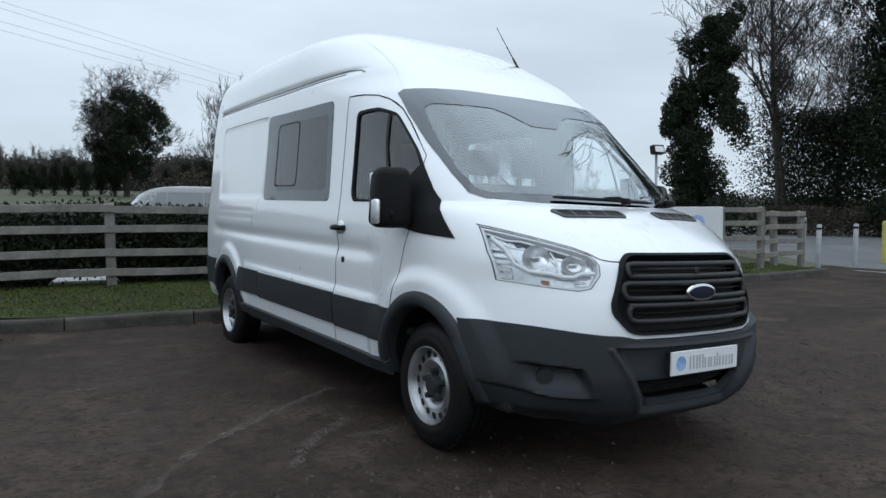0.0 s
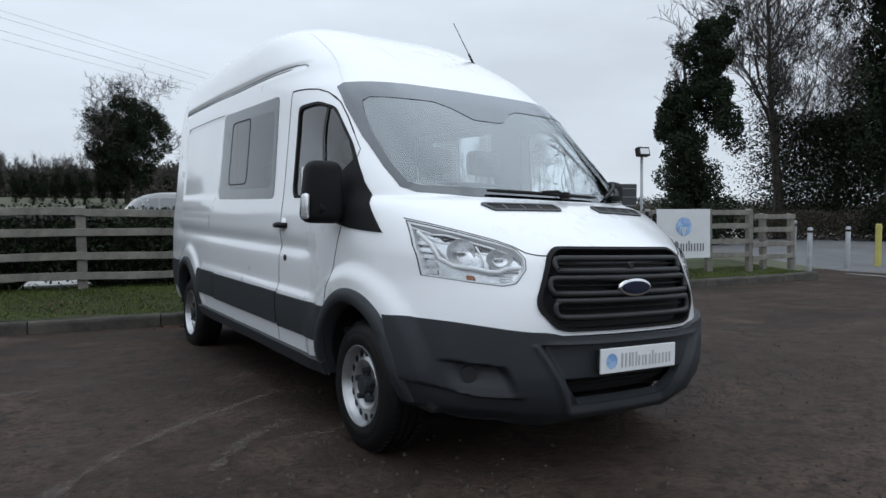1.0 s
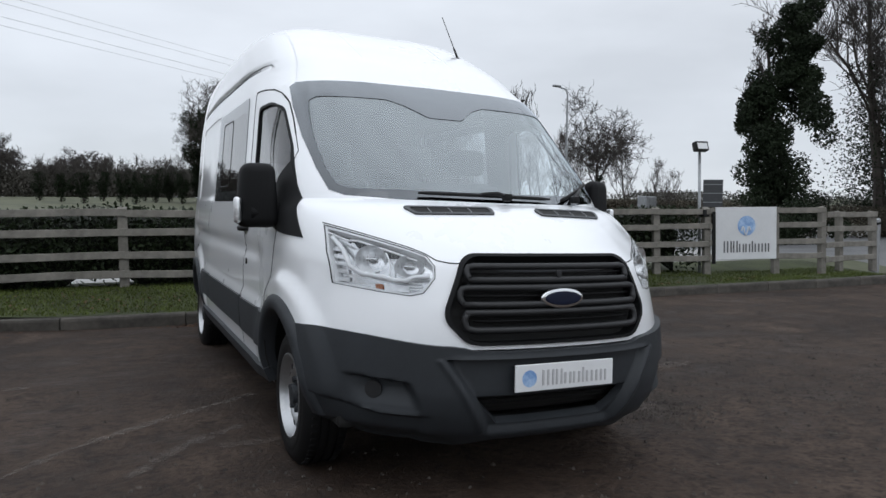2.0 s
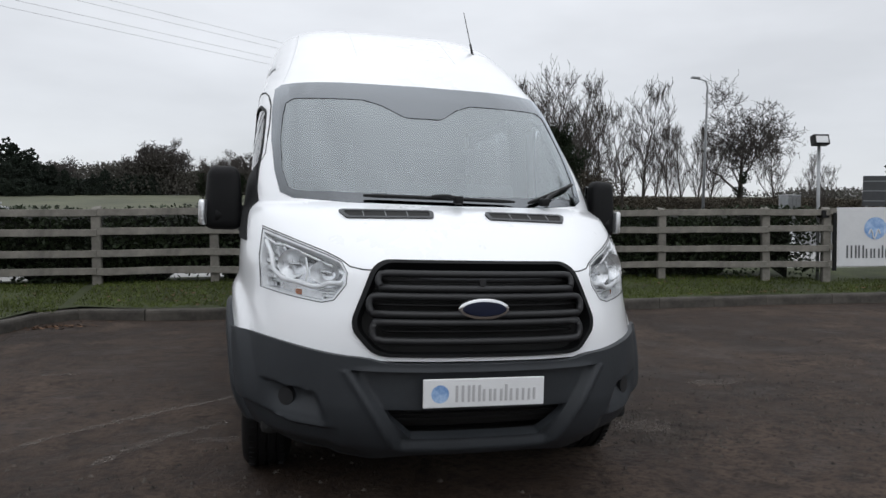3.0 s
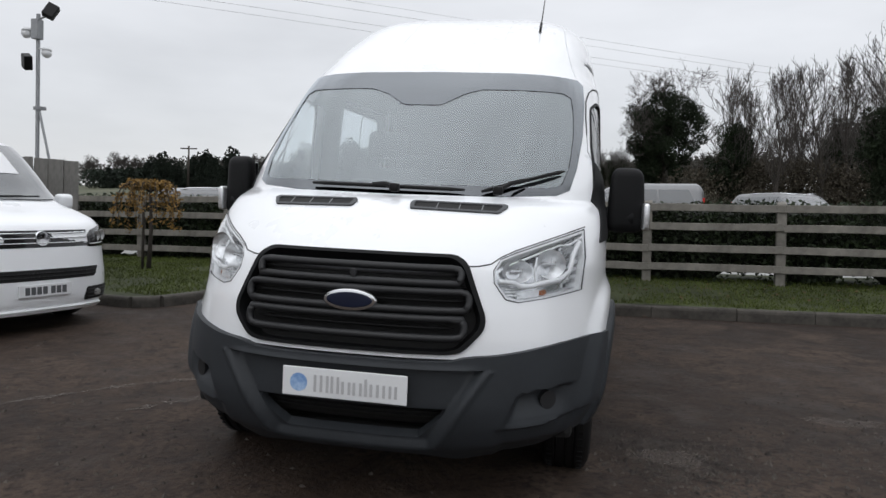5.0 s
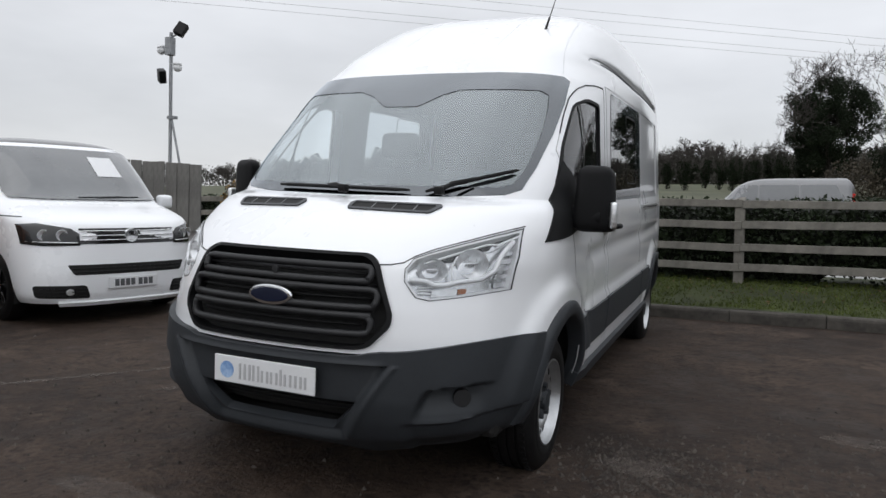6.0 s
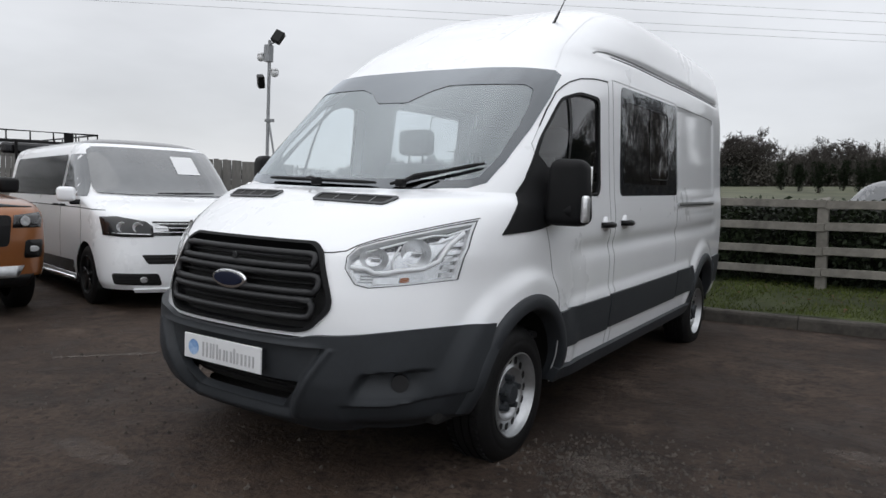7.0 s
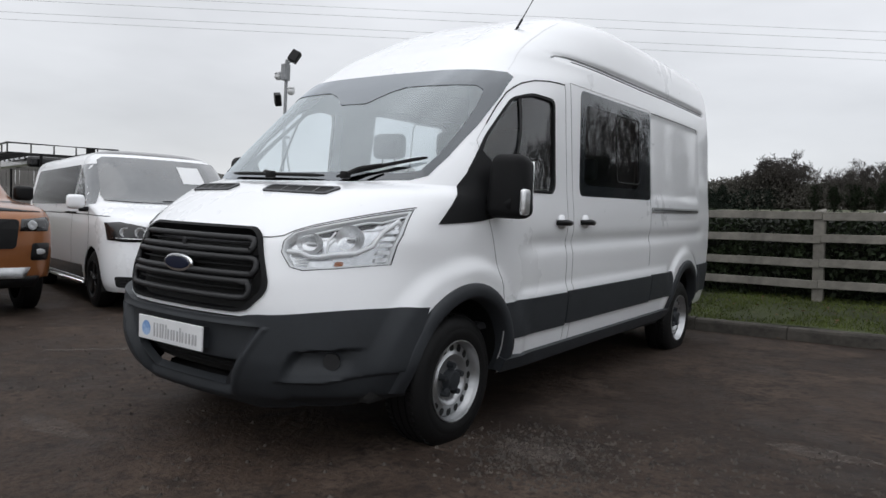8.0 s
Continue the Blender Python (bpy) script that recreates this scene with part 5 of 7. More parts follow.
def ellipse_dome(rx, ry, h):
    bm = bmesh.new()
    n, rings = 36, []
    for q, z in ((1.0, 0.0), (1.0, h * 0.5), (0.95, h * 0.9), (0.85, h), (0.4, h * 1.05)):
        rings.append([bm.verts.new((rx * q * math.cos(k * math.tau / n), ry * q * math.sin(k * math.tau / n), z)) for k in range(n)])
    for a, b in zip(rings, rings[1:]):
        for k in range(n):
            bm.faces.new((a[k], a[(k + 1) % n], b[(k + 1) % n], b[k]))
    bm.faces.new(rings[-1])
    return bm


def build_wheel(van, x, y, s, R=0.352, rim_mat=None, width=0.225):
    w = thing("wheel", "", "")
    w.parent = van
    w.matrix_world = pose(x, y, AXLE, 0, 0, 0 if s > 0 else 180)
    h = width / 2
    rr = 0.217
    bm = lathe([(-h, rr), (-h - 0.004, rr + 0.03), (-h - 0.006, R - 0.06), (-h + 0.012, R - 0.02), (-h + 0.03, R - 0.005), (-0.052, R), (-0.05, R - 0.009), (-0.04, R - 0.009), (-0.038, R), (-0.006, R), (-0.004, R - 0.009), (0.004, R - 0.009), (0.006, R), (0.038, R), (0.04, R - 0.009), (0.05, R - 0.009), (0.052, R), (h - 0.03, R - 0.005), (h - 0.014, R - 0.018), (h + 0.002, R - 0.042), (h + 0.008, R - 0.07), (h + 0.0075, R - 0.075), (h + 0.0105, R - 0.08), (h + 0.009, rr + 0.03), (h + 0.004, rr + 0.008), (h, rr)], 56)
    for i in range(56):
        a = i * math.tau / 56
        for sgn in (-1, 1):
            add_box(bm, (sgn * (h - 0.042) - 0.014, -0.007, R - 0.012), (sgn * (h - 0.042) + 0.014, 0.007, R + 0.0015), pose(0, 0, 0, math.degrees(a), 0, 0))
    part("tyre", bm, M_RUBBER, w, "black tyre with tread blocks", True, 40).matrix_world = w.matrix_world
    bm = lathe([(h - 0.005, rr), (h + 0.006, rr + 0.001), (h + 0.007, rr - 0.005), (h - 0.002, rr - 0.009), (h - 0.022, rr - 0.013), (h - 0.026, rr - 0.017), (h - 0.056, rr - 0.02), (h - 0.058, 0.195), (h - 0.044, 0.19), (h - 0.042, 0.17), (h - 0.038, 0.15), (h - 0.028, 0.138), (h - 0.032, 0.122), (h - 0.055, 0.104), (h - 0.055, 0.0)], 48)
    rim = part("rim", bm, M_STEEL, w, "silver steel wheel", True, 45)
    rim.matrix_world = w.matrix_world
    hole = None
    for i in range(16):
        if hole is None:
            bm = bmesh.new()
            bmesh.ops.create_circle(bm, cap_ends=True, segments=14, radius=0.0225, matrix=pose(h - 0.0405, 0, 0.172, 0, 90 - 5, 0) @ Matrix.Diagonal((1.0, 0.92, 1, 1)))
            o = part("vent_hole", bm, M_DARK, rim)
            hole = o.data
        else:
            o = new("vent_hole", hole)
            o.parent = rim
        o.matrix_world = w.matrix_world @ pose(0, 0, 0, i * 22.5, 0, 0)
    bm = lathe([(h - 0.058, 0.058), (h - 0.02, 0.052), (h - 0.008, 0.046), (h - 0.004, 0.0)], 28)
    for i in range(5):
        a = i * 72.0
        add_tube(bm, [pose(0, 0, 0, a, 0, 0) @ Vector((h - 0.06, 0, 0.08)), pose(0, 0, 0, a, 0, 0) @ Vector((h - 0.014, 0, 0.08))], [0.021, 0.016], 8)
        add_tube(bm, [pose(0, 0, 0, a, 0, 0) @ Vector((h - 0.035, 0, 0.04)), pose(0, 0, 0, a, 0, 0) @ Vector((h - 0.035, 0, 0.08))], [0.018, 0.015], 8)
    part("hub_cap", bm, M_GREYP, rim, "dark grey hub cap with nut covers", True, 40).matrix_world = w.matrix_world


build_van()

# ================= other vehicles =================
def road_wheel(root, x, y, z, s, R, rim, name="wheel"):
    w = thing(name, "", "")
    w.parent = root
    w.matrix_basis = pose(x, y, z, 0, 0, 0 if s > 0 else 180)
    h, rr = 0.1, R * 0.66
    bm = lathe([(-h, rr), (-h, R - 0.05), (-h + 0.02, R - 0.01), (-0.03, R), (0.03, R), (h - 0.02, R - 0.01), (h, R - 0.05), (h + 0.004, rr + 0.02), (h, rr)], 40)
    part("tyre", bm, M_RUBBER, w, "black tyre", True, 40)
    bm = lathe([(h, rr), (h + 0.004, rr - 0.006), (h - 0.03, rr - 0.02), (h - 0.06, rr - 0.03), (h - 0.06, 0.0)], 36)
    part("rim_barrel", bm, M_DARK, w, "dark rim barrel", True, 40)
    bm = bmesh.new()
    for k in range(5):
        for o in (-6, 6):
            add_box(bm, (h - 0.03, -0.018, 0.03), (h - 0.005, 0.018, rr - 0.005), pose(0, 0, 0, k * 72 + o, 0, 0), 0.006, 1)
    add_tube(bm, [(h - 0.04, 0, 0), (h + 0.004, 0, 0)], [0.05, 0.04], 16)
    part("rim", bm, rim, w, "spoked alloy wheel", True, 40)
    return w


def flanks(shell):
    return ((lambda y, z: shell.by_y(y, z, 1), 1), (lambda y, z: shell.by_y(y, z, -1), -1))


CAMPER = Shell(
    w=[(0.2, 0.86), (0.3, 0.92), (0.5, 0.945), (0.8, 0.95), (1.05, 0.94), (1.2, 0.925), (1.5, 0.87), (1.72, 0.82), (1.8, 0.78), (1.86, 0.7), (1.9, 0.58), (1.93, 0.4), (1.945, 0.1)],
    nose=[(0.2, 0.06), (0.3, 0.01), (0.5, 0.0), (0.68, 0.015), (0.8, 0.03), (0.92, 0.055), (1.0, 0.1), (1.05, 0.18), (1.1, 0.32), (1.15, 0.5), (1.19, 0.66), (1.22, 0.72), (1.5, 1.02), (1.76, 1.32), (1.83, 1.42), (1.88, 1.56), (1.92, 1.85), (1.945, 2.4)],
    corner=[(0.2, 0.5), (0.5, 0.6), (0.9, 0.66), (1.1, 0.6), (1.25, 0.6), (1.75, 0.5), (1.945, 0.4)], n=3.2, yend=4.89, rear_r=0.16, zr=1.75)


def build_camper():
    root = thing("white_people_carrier", "white van-based people carrier with black roof and side decals", "van", at=pose(-3.92, 1.93, -0.04, 0, -1.0, 0) @ pose(0, 0, 0, 0, 0, 75.5))
    zs = list(np.linspace(0.22, 1.8, 50)) + [1.82, 1.84, 1.86, 1.875, 1.89, 1.9, 1.91, 1.92, 1.93, 1.938, 1.945]
    bm = CAMPER.skin(zs, 30, 60)
    ws = [(-0.79, 1.24), (-0.5, 1.225), (0.5, 1.225), (0.79, 1.24), (0.81, 1.3), (0.745, 1.74), (0.69, 1.785), (-0.69, 1.785), (-0.745, 1.74), (-0.81, 1.3)]
    for s in (1, -1):
        for yw in (0.9, 3.9):
            cut(bm, [(yw + 0.365 * math.cos(a), 0.33 + 0.375 * math.sin(a)) for a in [math.pi * (-0.2 + 1.4 * i / 20) for i in range(21)]], (1, 2), lambda c: c.x * s > 0.4)
    dark = [f for f in bm.faces if f.calc_center_median().z > 1.845]
    for f in bm.faces:
        f.material_index = 0
    for f in dark:
        f.material_index = 1
    part("body", bm, [M_WHITE, M_BLACKG], root, "white body with a black roof", True, 40)
    lay("windscreen", patch(ws, CAMPER.by_x, 0.04, 0.016, 0.0), M_CARG, root, "reflective windscreen", True)
    lay("paper_sheet", patch([(0.13, 1.48), (0.42, 1.48), (0.4, 1.7), (0.12, 1.7)], CAMPER.by_x, 0.05, 0.021, 0.0), M_PAPER, root, "white price sheet behind the windscreen")
    for where, s in flanks(CAMPER):
        fd = [(1.05, 1.2), (1.85, 1.2), (1.85, 1.7), (1.5, 1.7), (1.22, 1.45)]
        lay("door_window", patch(fd, where, 0.08, 0.004, 0.0), M_CARG, root, "tinted door window", True)
        lay("side_window", patch(rounded([(1.93, 1.2), (4.62, 1.2), (4.5, 1.7), (1.93, 1.7)], 0.06), where, 0.12, 0.004, 0.0), M_DARKG, root, "black privacy glass along the side", True)
        lay("side_decal", patch([(1.35, 0.3), (3.45, 0.3), (3.45, 0.44), (1.35, 0.46)], where, 0.12, 0.003, 0.0), M_BLACKG, root, "black side stripe")
        bm = bmesh.new()
        add_tube(bm, [where(1.35, 0.24) + Vector((s * 0.04, 0, 0)), where(2.4, 0.24) + Vector((s * 0.05, 0, 0)), where(3.45, 0.24) + Vector((s * 0.04, 0, 0))], 0.028, 10)
        part("side_bar", bm, M_CHROME, root, "bright tubular side bar", True)
        for y in (1.78, 2.08):
            p = where(y, 1.09)
            bm = bmesh.new()
            add_tube(bm, [p + Vector((0, -0.07, 0)), p + Vector((s * 0.03, -0.05, 0)), p + Vector((s * 0.03, 0.05, 0)), p + Vector((0, 0.07, 0))], 0.014, 6)
            part("door_handle", bm, M_BLACKP, root, "black door handle", True)
        # the waist crease is not modelled; a dark strip paints its shade
        part("belt_line", strip([(0.5, 1.06), (1.2, 1.075), (4.6, 1.09)], where, 0.012, 0.002, 14), M_GREYP, root, "dark strip painting the shade of the waist crease")
        part("door_gap", strip([(1.1, 0.35), (1.05, 0.9), (1.12, 1.12)], where, 0.008, 0.001, 8), M_DARK, root)
        part("door_gap", strip([(1.9, 0.35), (1.9, 1.74)], where, 0.008, 0.001, 14), M_DARK, root)
        bm = box((-0.1, -0.06, -0.085), (0.1, 0.06, 0.085), 0.045, None, 3)
        mr = part("door_mirror", bm, M_WHITE, root, "white door mirror", True, 60)
        mr.matrix_basis = pose(s * 1.06, 1.2, 1.22, 0, 0, s * 12)
        part("mirror_foot", box((-0.07, -0.04, -0.03), (0.07, 0.04, 0.03), 0.02), M_BLACKP, mr, "black mirror foot").matrix_basis = pose(-s * 0.1, 0.0, -0.085)
        lamp = [(0.5, 0.79), (0.78, 0.785), (0.9, 0.8), (0.91, 0.99), (0.8, 1.0), (0.56, 0.95), (0.5, 0.9)]
        wh = lambda x, z: CAMPER.by_x(s * x, z)
        h = lay("headlamp", patch(lamp, wh, 0.03, 0.009, 0.01), M_BLACKG, root, "dark headlamp with clear lens", True)
        for cx in (0.64, 0.77):
            d = part("reflector_bowl", lathe([(0.012, 0.055), (0.014, 0.05), (0.002, 0.03), (0.0, 0.0)], 20), M_BOWL, h, "bright reflector", True)
            d.matrix_basis = Matrix.Translation(wh(cx, 0.89) + Vector((0, -0.002, 0))) @ pose(0, 0, 0, 0, 0, -90 + s * 14)
        bm = bmesh.new()
        add_tube(bm, [wh(0.52 + 0.36 * i / 8, 0.815 + 0.01 * i / 8) + Vector((0, -0.006, 0)) for i in range(9)], 0.007, 6)
        part("light_strip", bm, M_BOWL, h, "bright light strip", True)
        fog = rounded([(0.42, 0.27), (0.84, 0.28), (0.86, 0.4), (0.46, 0.4)], 0.03, 3)
        fg = lay("lower_vent", patch(fog, wh, 0.06, 0.004, 0.003), M_DARK, root, "black lower vent with fog lamp")
        for zz in (0.3, 0.335, 0.37):
            bm = bmesh.new()
            add_tube(bm, [wh(0.46 + 0.36 * i / 6, zz) + Vector((0, -0.008, 0)) for i in range(7)], 0.006, 5)
            part("vent_slat", bm, M_BLACKP, fg)
        part("fog_lamp", ellipse_dome(0.04, 0.032, 0.012), M_BOWL, fg, "small round fog lamp").matrix_basis = Matrix.Translation(wh(0.6, 0.335) + Vector((0, -0.006, 0))) @ pose(0, 0, 0, 90, 0, 0)
        road_wheel(root, s * 0.83, 0.9, 0.33, s, 0.33, M_BLACKG)
        road_wheel(root, s * 0.83, 3.9, 0.33, s, 0.33, M_BLACKG)
        for yw in (0.9, 3.9):
            bm = bmesh.new()
            prev = None
            for i in range(17):
                a = math.pi * (-0.1 + 1.2 * i / 16)
                ring = [bm.verts.new((s * x, yw + 0.385 * math.cos(a), 0.33 + 0.39 * math.sin(a))) for x in (0.93, 0.55)]
                if prev:
                    bm.faces.new((prev[0], prev[1], ring[1], ring[0]))
                prev = ring
            part("wheel_housing", bm, M_DARK, root, "dark wheel housing")
    up = [(-0.5, 0.8), (0.5, 0.8), (0.5, 0.955), (-0.5, 0.955)]
    g = lay("upper_grille", patch(up, CAMPER.by_x, 0.08, 0.003, 0.003), M_BLACKG, root, "gloss black upper grille")
    for zz in (0.84, 0.885, 0.93):
        bm = bmesh.new()
        add_tube(bm, [CAMPER.by_x(-0.48 + 0.96 * i / 8, zz) + Vector((0, -0.007, 0)) for i in range(9)], 0.006, 6)
        part("chrome_bar", bm, M_CHROME, g, "thin chrome bar", True)
    bm = lathe([(0.0, 0.075), (0.02, 0.07), (0.02, 0.06), (0.012, 0.0)], 32)
    part("round_badge", bm, M_CHROME, g, "round chrome badge", True, 40).matrix_basis = Matrix.Translation(CAMPER.by_x(0, 0.88) + Vector((0, 0.0, 0))) @ pose(0, 0, 0, 0, 0, -90)
    lg = lay("lower_grille", patch(rounded([(-0.62, 0.6), (0.62, 0.6), (0.56, 0.5), (-0.56, 0.5)], 0.02, 2), CAMPER.by_x, 0.08, 0.003, 0.003), M_DARK, root, "black lower grille")
    for zz in (0.53, 0.565):
        bm = bmesh.new()
        add_tube(bm, [CAMPER.by_x(-0.58 + 1.16 * i / 8, zz) + Vector((0, -0.006, 0)) for i in range(9)], 0.006, 6)
        part("grille_slat", bm, M_BLACKP, lg)
    p = CAMPER.by_x(0, 0.4)
    pl = part("number_plate", box((-0.26, p.y - 0.02, 0.355), (0.26, p.y - 0.004, 0.465), 0.003), M_PLATE, root, "white number plate with plain dark bars")
    x = -0.2
    for k in range(7):
        w = 0.044
        part("plate_bar", box((x, p.y - 0.022, 0.375), (x + w, p.y - 0.019, 0.445)), M_INKD, pl)
        x += w + (0.035 if k == 3 else 0.012)
    lay("front_splitter", patch([(-40, 0.2), (40, 0.2), (40, 0.245), (-40, 0.245)], CAMPER.by_a, (6, 0.05), 0.03, 0.04), M_WHITE, root, "white front splitter", True, 40)
    for k in (-1, 1):
        bm = bmesh.new()
        add_tube(bm, [CAMPER.by_x(k * 0.1 + 0.5 * i / 6 - 0.1, 1.245 + 0.015 * i / 6) + Vector((0, -0.015, 0.01)) for i in range(7)], 0.009, 5)
        part("wiper", bm, M_BLACKP, root, "black wiper")


M_CARG = mat("dark_car_glass", (0.06, 0.068, 0.075), 0.05, spec=1.0, var=0.1, scale=2, coat=1.0)
build_camper()

PICKUP = Shell(
    w=[(0.3, 0.84), (0.45, 0.9), (0.7, 0.93), (1.0, 0.925), (1.1, 0.9), (1.2, 0.86), (1.5, 0.75), (1.72, 0.68), (1.78, 0.55), (1.81, 0.2)],
    nose=[(0.3, 0.05), (0.45, 0.0), (0.7, 0.0), (0.95, 0.02), (1.05, 0.06), (1.12, 0.16), (1.18, 0.5), (1.22, 1.2), (1.3, 1.35), (1.7, 1.9), (1.76, 2.05), (1.81, 2.5)],
    corner=[(0.3, 0.3), (0.7, 0.36), (1.1, 0.36), (1.3, 0.4), (1.81, 0.3)], n=3.4, yend=5.2, rear_r=0.12)


def build_pickup():
    root = thing("pickup_truck", "metallic orange pickup truck with black trim beside the people carrier", "truck", at=pose(-4.7, -0.27, -0.07, 0, -1.0, 0) @ pose(0, 0, 0, 0, 0, 80))
    bm = PICKUP.skin(list(np.linspace(0.42, 1.2, 30)) + list(np.linspace(1.22, 1.81, 20)), 24, 40)
    for s in (1, -1):
        for yw in (0.9, 4.1):
            cut(bm, [(yw + 0.44 * math.cos(a), 0.4 + 0.46 * math.sin(a)) for a in [math.pi * (-0.2 + 1.4 * i / 18) for i in range(19)]], (1, 2), lambda c: c.x * s > 0.4)
    part("body", bm, M_ORANGE, root, "metallic orange body", True, 40)
    lay("windscreen", patch([(-0.66, 1.3), (0.66, 1.3), (0.58, 1.7), (-0.58, 1.7)], PICKUP.by_x, 0.1, 0.004, 0.0), M_CARG, root, "dark windscreen")
    lay("bonnet_guard", patch([(-0.8, 1.1), (0.8, 1.1), (0.7, 1.2), (-0.7, 1.2)], PICKUP.by_x, 0.08, 0.006, 0.006), M_GREYP, root, "dark bonnet guard", True)
    lay("grille", patch(rounded([(-0.52, 0.72), (0.52, 0.72), (0.56, 1.02), (-0.56, 1.02)], 0.05), PICKUP.by_x, 0.08, 0.006, 0.006), M_BLACKP, root, "black grille")
    lay("skid_plate", patch([(-0.6, 0.42), (0.6, 0.42), (0.66, 0.53), (-0.66, 0.53)], PICKUP.by_x, 0.08, 0.015, 0.02), M_STEEL, root, "silver lower skid plate", True)
    lay("lower_bumper", patch([(-50, 0.32), (50, 0.32), (50, 0.44), (-50, 0.44)], PICKUP.by_a, (6, 0.05), 0.005, 0.02), M_BLACKP, root, "black lower bumper", True)
    for where, s in flanks(PICKUP):
        wh = lambda x, z: PICKUP.by_x(s * x, z)
        lay("side_window", patch([(1.75, 1.25), (3.4, 1.25), (3.3, 1.66), (2.1, 1.66)], where, 0.1, 0.004, 0.0), M_CARG, root, "dark side windows")
        h = lay("headlamp", patch([(0.56, 0.9), (0.85, 0.9), (0.88, 1.0), (0.85, 1.05), (0.58, 1.02)], wh, 0.05, 0.006, 0.004), M_BLACKG, root, "dark headlamp", True)
        d = part("reflector_bowl", lathe([(0.012, 0.05), (0.014, 0.045), (0.002, 0.0)], 18), M_BOWL, h, "bright lamp lens", True)
        d.matrix_basis = Matrix.Translation(wh(0.68, 0.965) + Vector((0, -0.006, 0))) @ pose(0, 0, 0, 0, 0, -90 + s * 14)
        f = lay("fog_surround", patch(rounded([(0.66, 0.6), (0.85, 0.6), (0.87, 0.78), (0.68, 0.78)], 0.03, 3), wh, 0.05, 0.006, 0.004), M_BLACKP, root, "black fog lamp surround", True)
        part("fog_lamp", ellipse_dome(0.05, 0.03, 0.012), M_BOWL, f, "oval fog lamp").matrix_basis = Matrix.Translation(wh(0.76, 0.69) + Vector((0, -0.012, 0))) @ pose(0, 0, 0, 90, 0, 0)
        part("door_mirror", box((-0.11, -0.06, -0.09), (0.11, 0.06, 0.09), 0.045, None, 3), M_BLACKP, root, "black door mirror", True, 60).matrix_basis = pose(s * 1.0, 1.75, 1.32, 0, 0, s * 10)
        for yw in (0.9, 4.1):
            road_wheel(root, s * 0.82, yw, 0.38, s, 0.385, M_BLACKG)
    part("underbody", box((-0.75, 0.25, 0.35), (0.75, 4.9, 0.8), 0.03), M_DARK, root, "dark underbody")


build_pickup()

CARLIKE = dict(
    mpv=Shell(w=[(0.25, 0.85), (0.5, 0.93), (0.9, 0.95), (1.1, 0.93), (1.5, 0.86), (1.8, 0.78), (1.88, 0.68), (1.94, 0.4), (1.96, 0.1)],
              nose=[(0.25, 0.05), (0.5, 0.0), (0.8, 0.02), (0.98, 0.15), (1.08, 0.55), (1.15, 0.85), (1.75, 1.55), (1.86, 1.8), (1.93, 2.2), (1.96, 2.7)],
              corner=[(0.25, 0.4), (0.9, 0.5), (1.5, 0.45), (1.96, 0.3)], n=3.0, yend=4.85, rear_r=0.2, zr=1.6),
    estate=Shell(w=[(0.25, 0.8), (0.5, 0.88), (0.8, 0.9), (0.95, 0.88), (1.2, 0.76), (1.36, 0.66), (1.41, 0.5), (1.44, 0.1)],
                 nose=[(0.25, 0.05), (0.5, 0.0), (0.72, 0.06), (0.82, 0.3), (0.92, 1.0), (1.0, 1.3), (1.32, 1.95), (1.4, 2.3), (1.44, 2.8)],
                 corner=[(0.25, 0.35), (0.8, 0.45), (1.44, 0.3)], n=2.8, yend=4.6, rear_r=0.2, zr=0.95),
    suv=Shell(w=[(0.3, 0.82), (0.5, 0.92), (0.9, 0.94), (1.05, 0.92), (1.4, 0.8), (1.58, 0.7), (1.63, 0.55), (1.66, 0.1)],
              nose=[(0.3, 0.05), (0.5, 0.0), (0.85, 0.04), (0.98, 0.3), (1.08, 1.1), (1.15, 1.3), (1.55, 1.9), (1.62, 2.2), (1.66, 2.8)],
              corner=[(0.3, 0.35), (0.9, 0.45), (1.66, 0.3)], n=2.8, yend=4.6, rear_r=0.2, zr=1.2))


